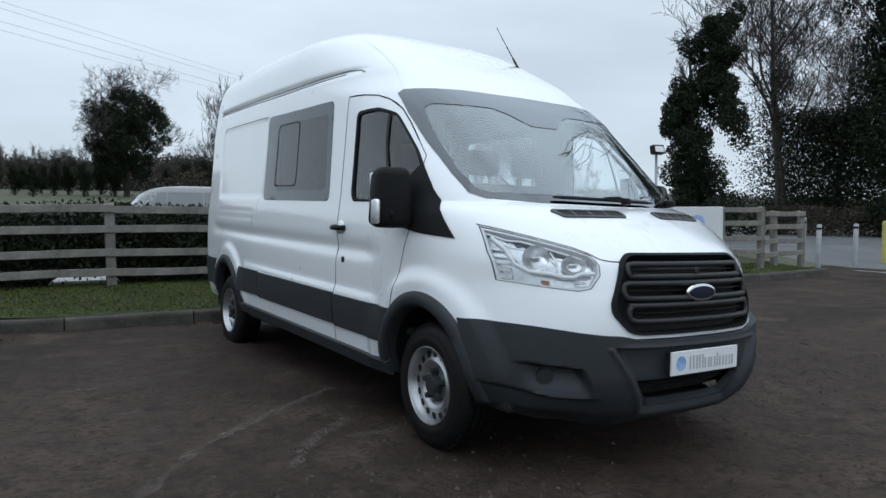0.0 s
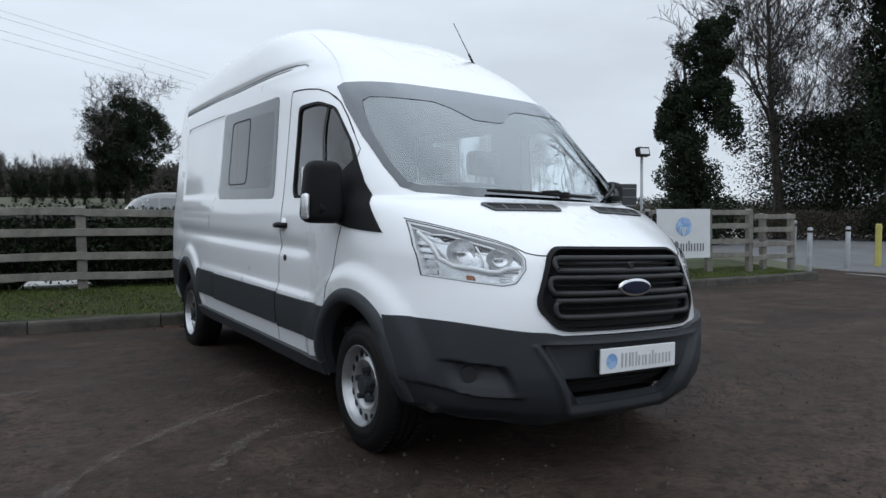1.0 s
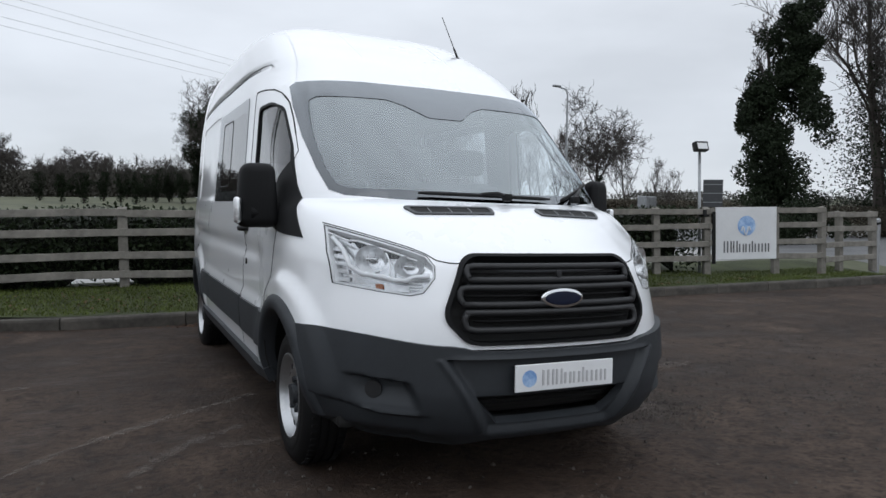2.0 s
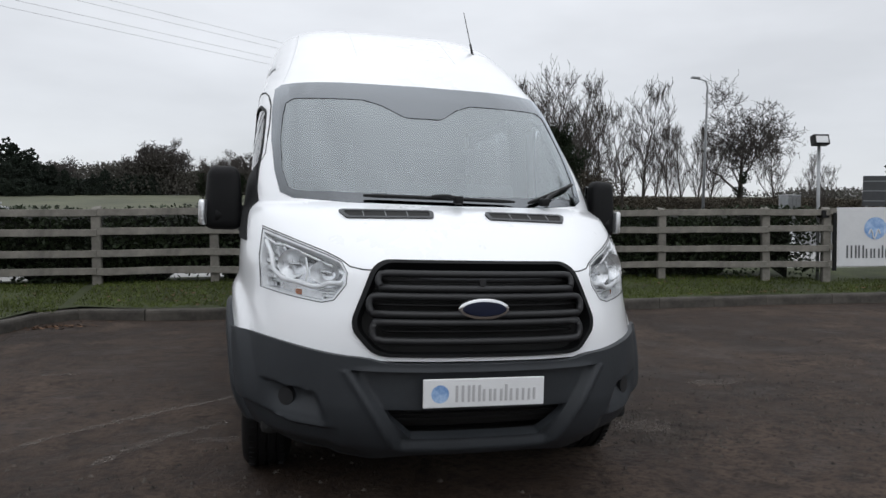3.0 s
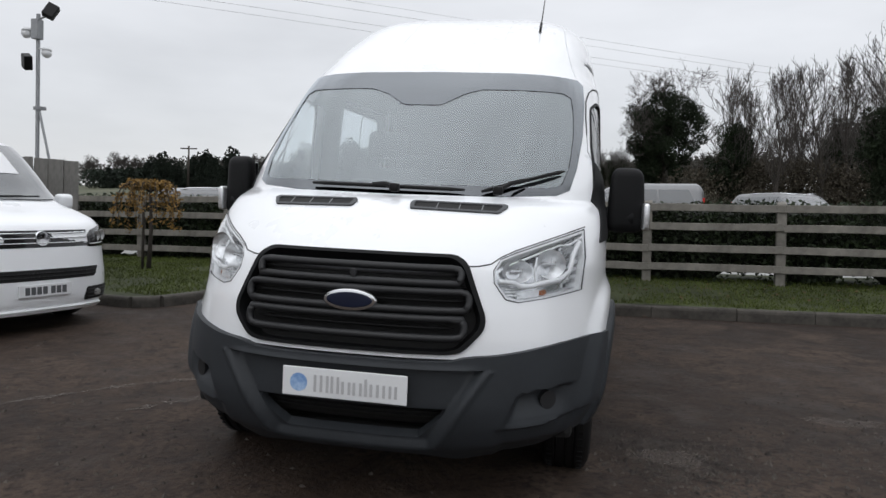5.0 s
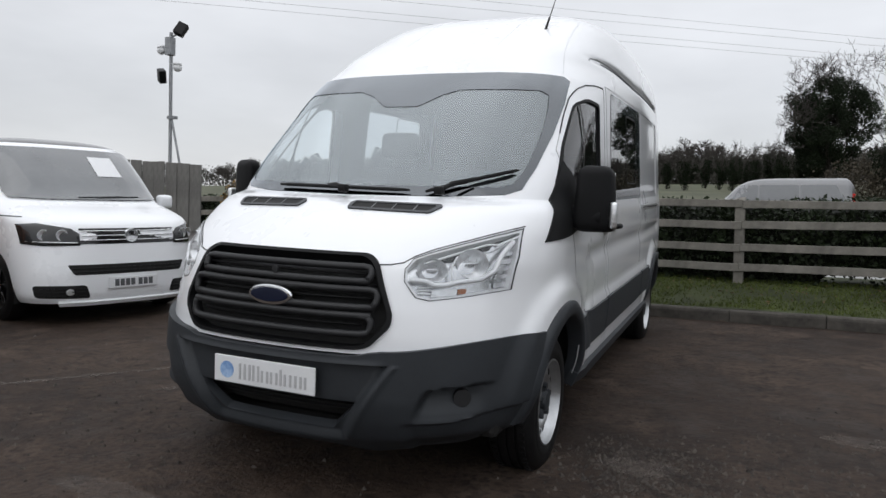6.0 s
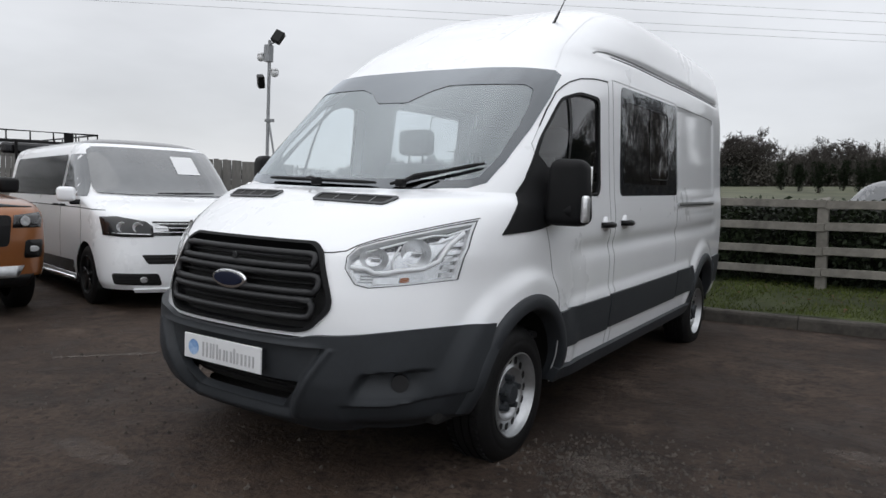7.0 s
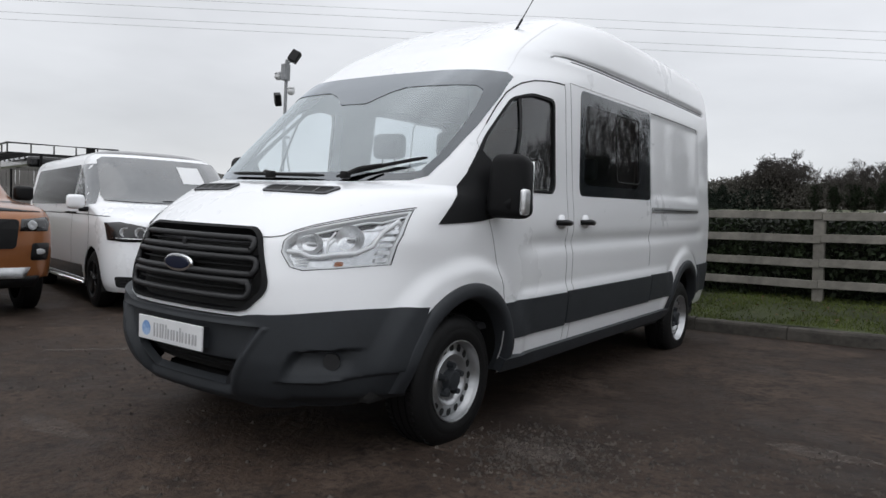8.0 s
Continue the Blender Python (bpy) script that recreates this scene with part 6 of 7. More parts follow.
def build_car(kind, name, label, at, paint, belt, top, y0, y1, splits, rails=False):
    sh = CARLIKE[kind]
    root = thing(name, label, "car", "cars parked beyond the hedge", at=at)
    part("body", sh.skin(list(np.linspace(sh.z0 + 0.02, sh.z1 - 0.12, 26)) + list(np.linspace(sh.z1 - 0.1, sh.z1, 9)), 18, 36), paint, root, "", True, 40)
    lay("windscreen", patch([(-0.6, belt + 0.06), (0.6, belt + 0.06), (0.5, top - 0.02), (-0.5, top - 0.02)], sh.by_x, 0.15, 0.004, 0.0), M_CARG, root, "dark windscreen")
    for where, s in flanks(sh):
        ys = [y0] + splits + [y1]
        for a, b in zip(ys, ys[1:]):
            lean = 0.3 if a == y0 else 0.0
            lay("side_window", patch(rounded([(a + 0.03, belt), (b - 0.03, belt), (b - 0.03 - (0.25 if b == y1 else 0), top), (a + 0.03 + lean, top)], 0.05, 3), where, 0.12, 0.004, 0.0), M_CARG, root, "dark side window")
        for yw in (0.85, sh.yend - 0.95):
            road_wheel(root, s * 0.8, yw, 0.32, s, 0.32, M_STEEL)
        if rails:
            bm = bmesh.new()
            add_tube(bm, [where(1.9 + 2.0 * i / 8, top + 0.06) + Vector((-s * 0.06, 0, 0.06 if 0 < i < 8 else 0.0)) for i in range(9)], 0.018, 6)
            part("roof_rail", bm, M_CHROME, root, "bright roof rail", True)
    t = part("tail_lamp", box((0.7, sh.yend - 0.08, belt - 0.2), (0.82, sh.yend + 0.01, belt + 0.25), 0.02), M_RED, root, "red tail lamp")
    part("tail_lamp", box((-0.82, sh.yend - 0.08, belt - 0.2), (-0.7, sh.yend + 0.01, belt + 0.25), 0.02), M_RED, root, "red tail lamp")


build_car("mpv", "silver_people_carrier", "silver people carrier parked beyond the hedge", pose(0.1, 22.6, 0.36, 0, -1.75, 0) @ pose(0, 0, 0, 0, 0, -90), M_SILVER, 1.2, 1.72, 1.25, 4.6, [2.1, 3.3])
build_car("estate", "silver_estate_car", "silver estate car with roof rails behind the hedge", pose(-3.7, 10.6, 0.13, 0, -1.75, 0) @ pose(0, 0, 0, 0, 0, 90), M_SILVER, 0.95, 1.3, 1.4, 4.3, [2.4, 3.4], True)
build_car("suv", "dark_estate_car", "pale off-road car with roof rails behind the hedge", pose(8.6, 19.0, 0.6, 0, -1.75, 0) @ pose(0, 0, 0, 0, 0, 25), M_SILVER, 1.1, 1.5, 1.5, 4.3, [2.5, 3.5], True)
build_car("estate", "white_saloon_car", "white car half hidden by the hedge", pose(14.5, 15.0, 0.5, 0, -1.75, 0) @ pose(0, 0, 0, 0, 0, 100), M_WHITE, 0.95, 1.3, 1.4, 4.3, [2.4, 3.4])


def build_rack_car():
    root = thing("flat_trailer", "low dark trailer carrying a black tubular rack", "trailer", at=pose(-9.25, 3.2, -0.12, 0, -1.0, 76))
    bm = box((-0.85, 0.5, 0.5), (0.85, 4.6, 0.72), 0.04)
    add_box(bm, (-0.05, 0.0, 0.5), (0.05, 0.55, 0.6), None, 0.01)
    part("bed", bm, M_BLACKG, root, "dark flat bed with a drawbar", True, 40)
    bm = bmesh.new()
    for zz in (2.06, 2.23):
        add_tube(bm, [(-0.9, 0.75, zz), (-0.9, 4.6, zz), (0.9, 4.6, zz), (0.9, 0.75, zz)], 0.017, 6, True)
    for i in range(8):
        for x in (-0.9, 0.9):
            add_tube(bm, [(x, 0.75 + i * 0.55, 2.06), (x, 0.75 + i * 0.55, 2.23)], 0.013, 5)
        add_tube(bm, [(-0.9, 0.75 + i * 0.55, 2.06), (0.9, 0.75 + i * 0.55, 2.06)], 0.014, 5)
    for i in range(1, 5):
        add_tube(bm, [(-0.9 + 0.36 * i, 0.75, 2.06), (-0.9 + 0.36 * i, 0.75, 2.23)], 0.013, 5)
    add_box(bm, (0.35, 0.74, 2.07), (0.5, 0.78, 2.22))
    part("roof_rack", bm, M_BLACKP, root, "black tubular rack")
    for x in (-0.3, 0.6):
        for y in (1.2, 4.2):
            bm = bmesh.new()
            add_tube(bm, [(x, y, 0.7), (x, y, 2.06)], 0.025, 6)
            part("stanchion", bm, M_BLACKP, root)
    part("load", box((-0.5, 1.3, 1.85), (0.8, 4.2, 2.05), 0.05), M_BLACKG, root, "dark load under the rack")
    for s in (1, -1):
        road_wheel(root, s * 0.8, 2.8, 0.34, s, 0.34, M_BLACKG)


build_rack_car()


# ================= things on and round the verge =================
def build_sign():
    root = thing("dealer_sign", "white dealer sign board fixed between fence posts", "sign", at=pose(7.83, 5.56, 1.665, 0, -1.75, -14.6))
    bd = part("board", box((0.0, -0.012, -0.93), (1.2, 0.012, 0.0), 0.006), M_SIGNW, root, "white board with a dark word mark")
    part("edge_strip", box((-0.06, -0.02, -1.0), (-0.003, 0.02, -0.08), 0.004), M_BLACKP, root, "black edge strip")
    wordmark(bd, 0.15, -0.015, -0.8, 0.9, 0.2, M_INKD, "sign_bar")
    part("round_mark", disc_mark(0.175, 0), M_LOGO, bd, "blue round dealer mark").matrix_basis = pose(0.6, -0.0165, -0.33, 90, 0, 0)
    bm = bmesh.new()
    add_tube(bm, [(0.5 + 0.01 * i, -0.019, -0.42 + 0.075 * math.sin(i * 0.55)) for i in range(18)], 0.012, 5)
    part("mark_line", bm, M_SIGNW, bd, "white curved line on the mark")


build_sign()


def build_flood():
    root = thing("flood_light", "small black floodlight on a grey pole by the fence", "lamp")
    bm = bmesh.new()
    add_tube(bm, [(7.7, 5.76, 0.5), (7.62, 5.76, 2.68)], 0.026, 10)
    part("pole", bm, M_GALV, root, "grey steel pole", True)
    h = part("lamp_head", box((-0.13, -0.06, -0.085), (0.13, 0.06, 0.085), 0.015), M_BLACKP, root, "black lamp head")
    h.matrix_basis = pose(7.6, 5.72, 2.73, -14, -1.5, -8)
    part("lamp_glass", box((-0.1, -0.064, -0.06), (0.1, -0.058, 0.05), 0.002), M_PLATE, h, "pale lamp glass")
    part("junction_box", box((7.6, 5.6, 1.5), (7.74, 5.68, 1.62), 0.01), M_BLACKP, root, "black junction box")


build_flood()


def build_post(name, label, x, y, z0, z1, r, material, cap=None):
    root = thing(name, label, "post", "posts by the entrance")
    bm = bmesh.new()
    add_tube(bm, [(x, y, z0), (x, y, z1 - 0.02), (x, y, z1)], [r, r, r * 0.7], 14)
    part("shaft", bm, material, root, "", True, 40)
    part("foot_plate", box((x - r * 2, y - r * 2, z0), (x + r * 2, y + r * 2, z0 + 0.02), 0.004), M_GALV, root, "steel foot plate")
    bm = bmesh.new()
    add_tube(bm, [(x, y, z1 - 0.12), (x, y, z1 - 0.07)], r * 1.06, 14)
    part("band", bm, cap or M_BLACKP, root, "dark band")


build_post("steel_post", "galvanised steel gate post at the end of the fence", 11.7, 5.2, 0.3, 1.54, 0.06, M_GALV)
build_post("steel_post", "galvanised steel gate post at the end of the fence", 11.98, 5.35, 0.3, 1.56, 0.06, M_GALV)
build_post("bollard", "grey steel bollard at the entrance", 12.7, 5.4, 0.38, 1.42, 0.055, M_GALV, M_BLACKP)
build_post("bollard", "grey steel bollard at the entrance", 14.2, 5.35, 0.42, 1.47, 0.055, M_GALV, M_BLACKP)
build_post("bollard", "yellow bollard at the entrance", 15.6, 5.35, 0.45, 1.56, 0.07, M_YELLOW, M_YELLOW)


def build_weeping_tree():
    root = thing("weeping_tree", "small weeping tree with yellow-brown hanging leaves", "tree")
    rng = random.Random(5)
    bx, by, bz = -5.4, 5.7, 0.16
    bm = bmesh.new()
    add_tube(bm, [(bx, by, bz), (bx + 0.03, by, bz + 0.6), (bx, by + 0.02, bz + 1.15)], [0.035, 0.028, 0.022], 8)
    add_tube(bm, [(bx - 0.1, by, bz), (bx - 0.1, by, bz + 0.95)], 0.02, 6)
    part("trunk", bm, M_BARK, root, "thin trunk with a stake", True)
    bm = bmesh.new()
    V = []
    for k in range(46):
        a, r = rng.uniform(0, math.tau), rng.uniform(0.2, 0.52)
        pts = []
        drop = rng.uniform(0.35, 0.85)
        for i in range(7):
            t = i / 6
            q = r * (1 - (1 - t) ** 2)
            z = bz + 1.15 + 0.16 * math.sin(min(1, t * 2.2) * math.pi / 2) - drop * max(0, t - 0.35) ** 1.3 * 1.5
            pts.append((bx + q * math.cos(a) + rng.uniform(-0.02, 0.02), by + q * math.sin(a), z))
        add_tube(bm, pts, [0.007] * 4 + [0.004] * 3, 4)
        V += pts[1:]
    part("twig_curtain", bm, M_BARK, root, "drooping twigs")
    g = np.random.default_rng(3)
    Vv, F = leaf_cloud(g, V, 0.05, 9, 0.024)
    ob = new("leaves", cloud_mesh("leaves", Vv, F, M_WLEAF))
    ob.parent = root
    tagged(ob, "yellow-brown dry leaves")


build_weeping_tree()


def build_board_fence():
    root = thing("board_fence", "tall grey close-board timber fence", "fence")
    bm = box((-0.077, -0.012, 0), (0.077, 0.012, 1.0), 0.003, None, 1)
    bmesh.ops.recalc_face_normals(bm, faces=bm.faces[:])
    me = bpy.data.meshes.new("board")
    bm.to_mesh(me), bm.free()
    me.materials.append(M_BOARD)
    for i in range(110):
        x = -7.75 - 0.15 * i
        b = new("board", me)
        b.parent = root
        tall = 1.77 + 0.037 * (-7.75 - x) + random.uniform(-0.012, 0.012)
        b.matrix_basis = pose(x, 7.05 + (0.012 if i % 2 else -0.014), 0.03, random.uniform(-0.4, 0.4), random.uniform(-0.3, 0.3), 0) @ Matrix.Diagonal((1, 1, tall, 1))
    for z in (0.4, 1.0, 1.5):
        part("rail", box((-24.2, 7.085, z - 0.04), (-7.7, 7.12, z + 0.04), 0.005), M_BOARD, root)


build_board_fence()


def build_cctv():
    root = thing("camera_mast", "grey steel mast with security cameras and lamps", "mast")
    x, y = -8.85, 7.45
    bm = bmesh.new()
    add_tube(bm, [(x, y, 0.0), (x, y, 4.4)], 0.035, 10)
    add_tube(bm, [(x + 0.02, y, 2.75), (x + 0.28, y, 1.7)], 0.022, 8)
    add_box(bm, (x - 0.05, y - 0.05, 2.7), (x + 0.14, y + 0.05, 2.76))
    part("pole", bm, M_GALV, root, "grey steel pole with a brace", True, 40)

    def dome(dx, z, k):
        bm = bmesh.new()
        add_tube(bm, [(x, y, z + 0.09), (x + dx, y - 0.05, z + 0.09)], 0.014, 6)
        add_tube(bm, [(x + dx, y - 0.05, z + 0.1), (x + dx, y - 0.05, z + 0.04)], [0.06, 0.085], 12)
        bmesh.ops.create_uvsphere(bm, u_segments=14, v_segments=8, radius=0.085, matrix=Matrix.Translation((x + dx, y - 0.05, z)))
        part("camera_dome", bm, M_PLATE, root, "white dome camera", True)

    dome(-0.2, 4.05, 0)
    dome(0.22, 3.7, 1)
    for dx, z, rx, rz in ((0.3, 4.42, -20, 25), (-0.16, 3.55, 10, -30)):
        bm = bmesh.new()
        add_box(bm, (-0.1, -0.09, -0.13), (0.1, 0.05, 0.13), None, 0.02)
        h = part("mast_lamp", bm, M_BLACKP, root, "black mast lamp")
        h.matrix_basis = pose(x + dx, y - 0.05, z, rx, 25, rz)
    bm = bmesh.new()
    add_tube(bm, [(x, y, 4.3), (x + 0.15, y, 4.36), (x + 0.28, y - 0.03, 4.4)], 0.018, 6)
    add_box(bm, (x - 0.07, y - 0.1, 3.95), (x + 0.07, y + 0.05, 4.3), None, 0.01)
    part("bracket", bm, M_GALV, root, "grey bracket and box")


build_cctv()


# ================= trees and distance =================
def grow(seed, height, spread=0.55, levels=5, trunk_r=None, start=0.25, kids=(7, 5, 4, 4, 3), up=0.35, wig=0.12, reach=1.0):
    """The limbs of a bare tree, as (from, to, radius, radius, level)."""
    rng = np.random.default_rng(seed)
    segs = []

    def limb(p, d, L, r, lv):
        n = 5 if lv < 2 else 3 if lv < 4 else 2
        pts = [(p, r)]
        for i in range(n):
            d = d + rng.normal(0, wig if lv else min(wig, 0.05), 3) + np.array([0, 0, up * 0.12])
            d /= np.linalg.norm(d)
            p2 = p + d * L / n
            r2 = r * (1 - 0.62 / n) if lv else r * (1 - 1.5 / n)
            segs.append((p, p2, r, r2, lv))
            p, r = p2, r2
            pts.append((p, r))
        if lv >= levels - 1:
            return
        for k in range(kids[lv]):
            t = start + (1 - start) * (k + rng.uniform(0.2, 0.9)) / kids[lv] if lv == 0 else rng.uniform(0.25, 1.0)
            q = min(n - 1e-6, t * n)
            i = int(q)
            (a, ra), (b, rb) = pts[i], pts[i + 1]
            o = a + (b - a) * (q - i)
            ro = (ra + (rb - ra) * (q - i)) * rng.uniform(0.36, 0.58)
            v = rng.normal(0, 1, 3)
            v -= v.dot(d) * d
            v /= np.linalg.norm(v)
            nd = d * (1 - spread) + v * spread + np.array([0, 0, up])
            nd /= np.linalg.norm(nd)
            limb(o, nd, L * rng.uniform(0.42, 0.68) * ((1.15 - 0.35 * t) * reach if lv == 0 else 1.0), max(ro, 0.006), lv + 1)

    limb(np.zeros(3), np.array([0, 0, 1.0]), height * 0.72, trunk_r or height * 0.022, 0)
    return segs


def limbs_mesh(name, segs, material, thin=0.012):
    V, F = [], []
    for a, b, r0, r1, lv in segs:
        n = 6 if lv < 1 else 4 if lv < 2 else 3
        d = (b - a) / (np.linalg.norm(b - a) + 1e-9)
        s = np.cross(d, [0.3, 0.9, 0.2] if abs(d[1]) < 0.9 else [1, 0, 0])
        s /= np.linalg.norm(s)
        t = np.cross(d, s)
        k = len(V)
        for p, r in ((a, max(r0, thin)), (b, max(r1, thin * 0.8))):
            for i in range(n):
                c = i * math.tau / n
                V.append(tuple(p + r * (math.cos(c) * s + math.sin(c) * t)))
        F += [(k + i, k + (i + 1) % n, k + n + (i + 1) % n, k + n + i) for i in range(n)]
    me = bpy.data.meshes.new(name)
    me.from_pydata(V, [], F)
    me.materials.append(material)
    return me


def make_tree(name, label, seed, height, thin, leaf=None, ivy_to=0.0, at=None, group="bare winter trees", ivy_limbs=1, **kw):
    segs = grow(seed, height, **kw)
    root = thing(name, label, "tree", group, at=at)
    low = [s for s in segs if s[4] <= 1]
    high = [s for s in segs if s[4] > 1]
    for nm, part_segs, m in (("trunk", low, M_BARK), ("crown", high, M_TWIG)):
        if part_segs:
            ob = new(nm, limbs_mesh(nm, part_segs, m, thin))
            ob.parent = root
    if ivy_to:
        rng = np.random.default_rng(seed + 50)
        C, S = [], []
        for a, b, r0, r1, lv in segs:
            if lv <= ivy_limbs and (a[2] + b[2]) / 2 < ivy_to * height:
                n = 3 if lv == 0 else 2
                for i in range(n):
                    p = a + (b - a) * (i + rng.uniform(0, 1)) / n
                    C.append(p + rng.normal(0, 0.03 * height, 3) * [1, 1, 0.6])
                    S.append(rng.uniform(0.035, 0.075) * height * (1.1 if lv == 0 else 0.8))
        V, F = leaf_cloud(rng, C, S, leaf[0], leaf[1])
        ob = new("ivy", cloud_mesh("ivy", V, F, M_IVY))
        ob.parent = root
        tagged(ob, "dark ivy covering the limbs")
    return root


def polar(eye, heading, dist, z=0.3):
    a = radians(heading)
    x = eye[0] - math.sin(a) * dist
    y = eye[1] + math.cos(a) * dist
    return (x, y, z + slope(x) + rise(y))


E0, E3, E4, E8 = (-3.1, -3.3), (-0.4, -3.8), (0.44, -3.75), (3.0, -3.06)


def put(root, place, rz=0.0, sc=1.0):
    root.matrix_world = pose(*place, 0, 0, rz) @ Matrix.Diagonal((sc, sc, sc, 1))
    return root


def again(root, place, rz=0.0, sc=1.0):
    c = copy_thing(root, pose(*place, 0, 0, rz))
    c.scale = (sc, sc, sc)
    return c


# the big trees by the entrance
def build_ivy_column():
    """The leaning tree wrapped in ivy, with bare twigs at its head."""
    root = thing("ivy_covered_tree", "leaning old tree wrapped in dark ivy by the entrance", "tree")
    rng = np.random.default_rng(8)
    segs = grow(31, 11.0, 0.5, 5, 0.28, 0.6, (12, 6, 4, 3), 0.35, 0.2, 0.22)
    for nm, lo, hi, m in (("trunk", 0, 1, M_BARK), ("crown", 2, 9, M_TWIG)):
        ob = new(nm, limbs_mesh(nm, [s for s in segs if lo <= s[4] <= hi], m, 0.009))
        ob.parent = root
    C, S = [], []
    for i in range(120):
        t = rng.uniform(0, 1)
        z = 0.2 + t * 8.6
        lean = 0.75 * max(0, (t - 0.45)) * 2.0
        wd = 1.7 * (1 - 0.35 * t) * (0.75 + 0.25 * math.sin(t * 15))
        C.append((rng.normal(0, wd * 0.5) + lean, rng.normal(0, wd * 0.5), z))
        S.append(rng.uniform(0.4, 0.75) * (1 - 0.3 * t))
    for i in range(16):
        C.append((-0.7 + rng.normal(0, 0.3), rng.normal(0, 0.3), 5.3 + rng.normal(0, 0.7)))
        S.append(rng.uniform(0.3, 0.5))
    V, F = leaf_cloud(rng, C, S, 430, 0.058)
    ob = new("ivy", cloud_mesh("ivy", V, F, M_IVY))
    ob.parent = root
    tagged(ob, "dense dark ivy")
    return root


put(build_ivy_column(), polar(E0, -52.7, 27.0, 0.0), -52, 0.93)
big = put(make_tree("bare_tree", "tall bare winter tree with spreading branches", 12, 17.5, 0.011, spread=0.5, levels=6, kids=(15, 7, 5, 4, 3), up=0.3, start=0.16, trunk_r=0.3, wig=0.17, reach=0.62, leaf=(260, 0.06), ivy_to=0.42, ivy_limbs=0), polar(E0, -58.7, 36.0, 0.2), 20)
put(make_tree("ivy_clad_tree", "very dark ivy-clad tree beside the road", 14, 20.0, 0.018, leaf=(620, 0.085), ivy_to=0.8, ivy_limbs=1, spread=0.4, levels=5, kids=(12, 5, 4, 3, 3), up=0.35, start=0.12, trunk_r=0.45), polar(E0, -65.5, 33.0, 0.2), 0)
again(big, polar(E0, -62.0, 50.0, 0.2), 250, 0.95)

# the oak and the row of slim trees
put(make_tree("oak_tree", "broad bare oak on the bank", 40, 5.7, 0.012, spread=0.66, levels=6, kids=(11, 6, 5, 4, 3), up=0.2, start=0.42, trunk_r=0.36, wig=0.2, reach=1.3, leaf=(160, 0.05), ivy_to=0.6, ivy_limbs=0), polar(E3, -35.9, 46.0, 0.2), 30)
slim = put(make_tree("slim_bare_tree", "slim upright bare tree", 61, 8.3, 0.01, spread=0.42, levels=5, kids=(14, 6, 4, 2, 2), up=0.42, wig=0.13, reach=0.66, start=0.12, trunk_r=0.15), polar(E3, -29.0, 44.0, 0.4), 0)
slim2 = put(make_tree("slim_bare_tree", "upright bare tree with ivy on its trunk", 67, 8.9, 0.01, spread=0.44, levels=5, kids=(14, 6, 4, 2, 2), up=0.4, wig=0.13, reach=0.64, start=0.1, trunk_r=0.17, leaf=(230, 0.055), ivy_to=0.55, ivy_limbs=1), polar(E3, -22.5, 38.0, 0.4), 0)
rr = random.Random(77)
for h, d, sc in ((-12.5, 42, 0.95), (-14.0, 46, 0.9), (-15.5, 40, 0.95), (-17.0, 44, 1.05), (-18.5, 41, 1.0), (-20.0, 46, 1.1), (-24.5, 42, 1.05), (-26.0, 47, 0.95), (-31.0, 47, 0.75), (-33.0, 50, 0.8), (-38.5, 50, 0.75), (-40.5, 52, 0.55), (-41.3, 41, 0.42), (-27.4, 40, 0.85), (-13.2, 52, 1.0), (-16.2, 55, 1.05), (-19.2, 52, 1.1), (-21.2, 55, 1.15), (-23.5, 50, 1.0), (-25.2, 54, 0.95), (-30.0, 55, 0.8), (-32.0, 58, 0.85), (-34.0, 56, 0.75)):
    again(slim if rr.random() < 0.6 else slim2, polar(E3, h, d, 0.3), rr.uniform(0, 360), sc * 0.97)
# the ivy tree far behind the van
def build_round_ivy(seed, h, rx):
    """A rounded tree whose whole crown is ivy."""
    root = thing("ivy_clad_tree", "rounded ivy-covered tree in the field hedge", "tree", "ivy-covered trees")
    segs = grow(seed, h * 1.02, 0.62, 6, 0.3, 0.22, (12, 6, 5, 3, 3), 0.25, 0.13)
    for nm, lo, hi, m in (("trunk", 0, 1, M_BARK), ("crown", 2, 9, M_TWIG)):
        ob = new(nm, limbs_mesh(nm, [s for s in segs if lo <= s[4] <= hi], m, 0.014))
        ob.parent = root
    rng = np.random.default_rng(seed)
    C, S = [], []
    while len(C) < 170:
        p = rng.uniform(-1, 1, 3)
        q = np.linalg.norm(p)
        if q > 1 or q < 0.25:
            continue
        lump = 1 + 0.28 * noise.noise(Vector(p * 2.3) + Vector((seed, 0, 0)))
        z = h * 0.56 + p[2] * h * 0.42 * lump
        C.append((p[0] * rx * lump * (1.0 if z > h * 0.4 else 0.75), p[1] * rx * lump, z))
        S.append(rng.uniform(0.05, 0.085) * h)
    V, F = leaf_cloud(rng, C, S, 420, 0.078)
    ob = new("ivy", cloud_mesh("ivy", V, F, M_IVY))
    ob.parent = root
    tagged(ob, "dense dark ivy")
    return root


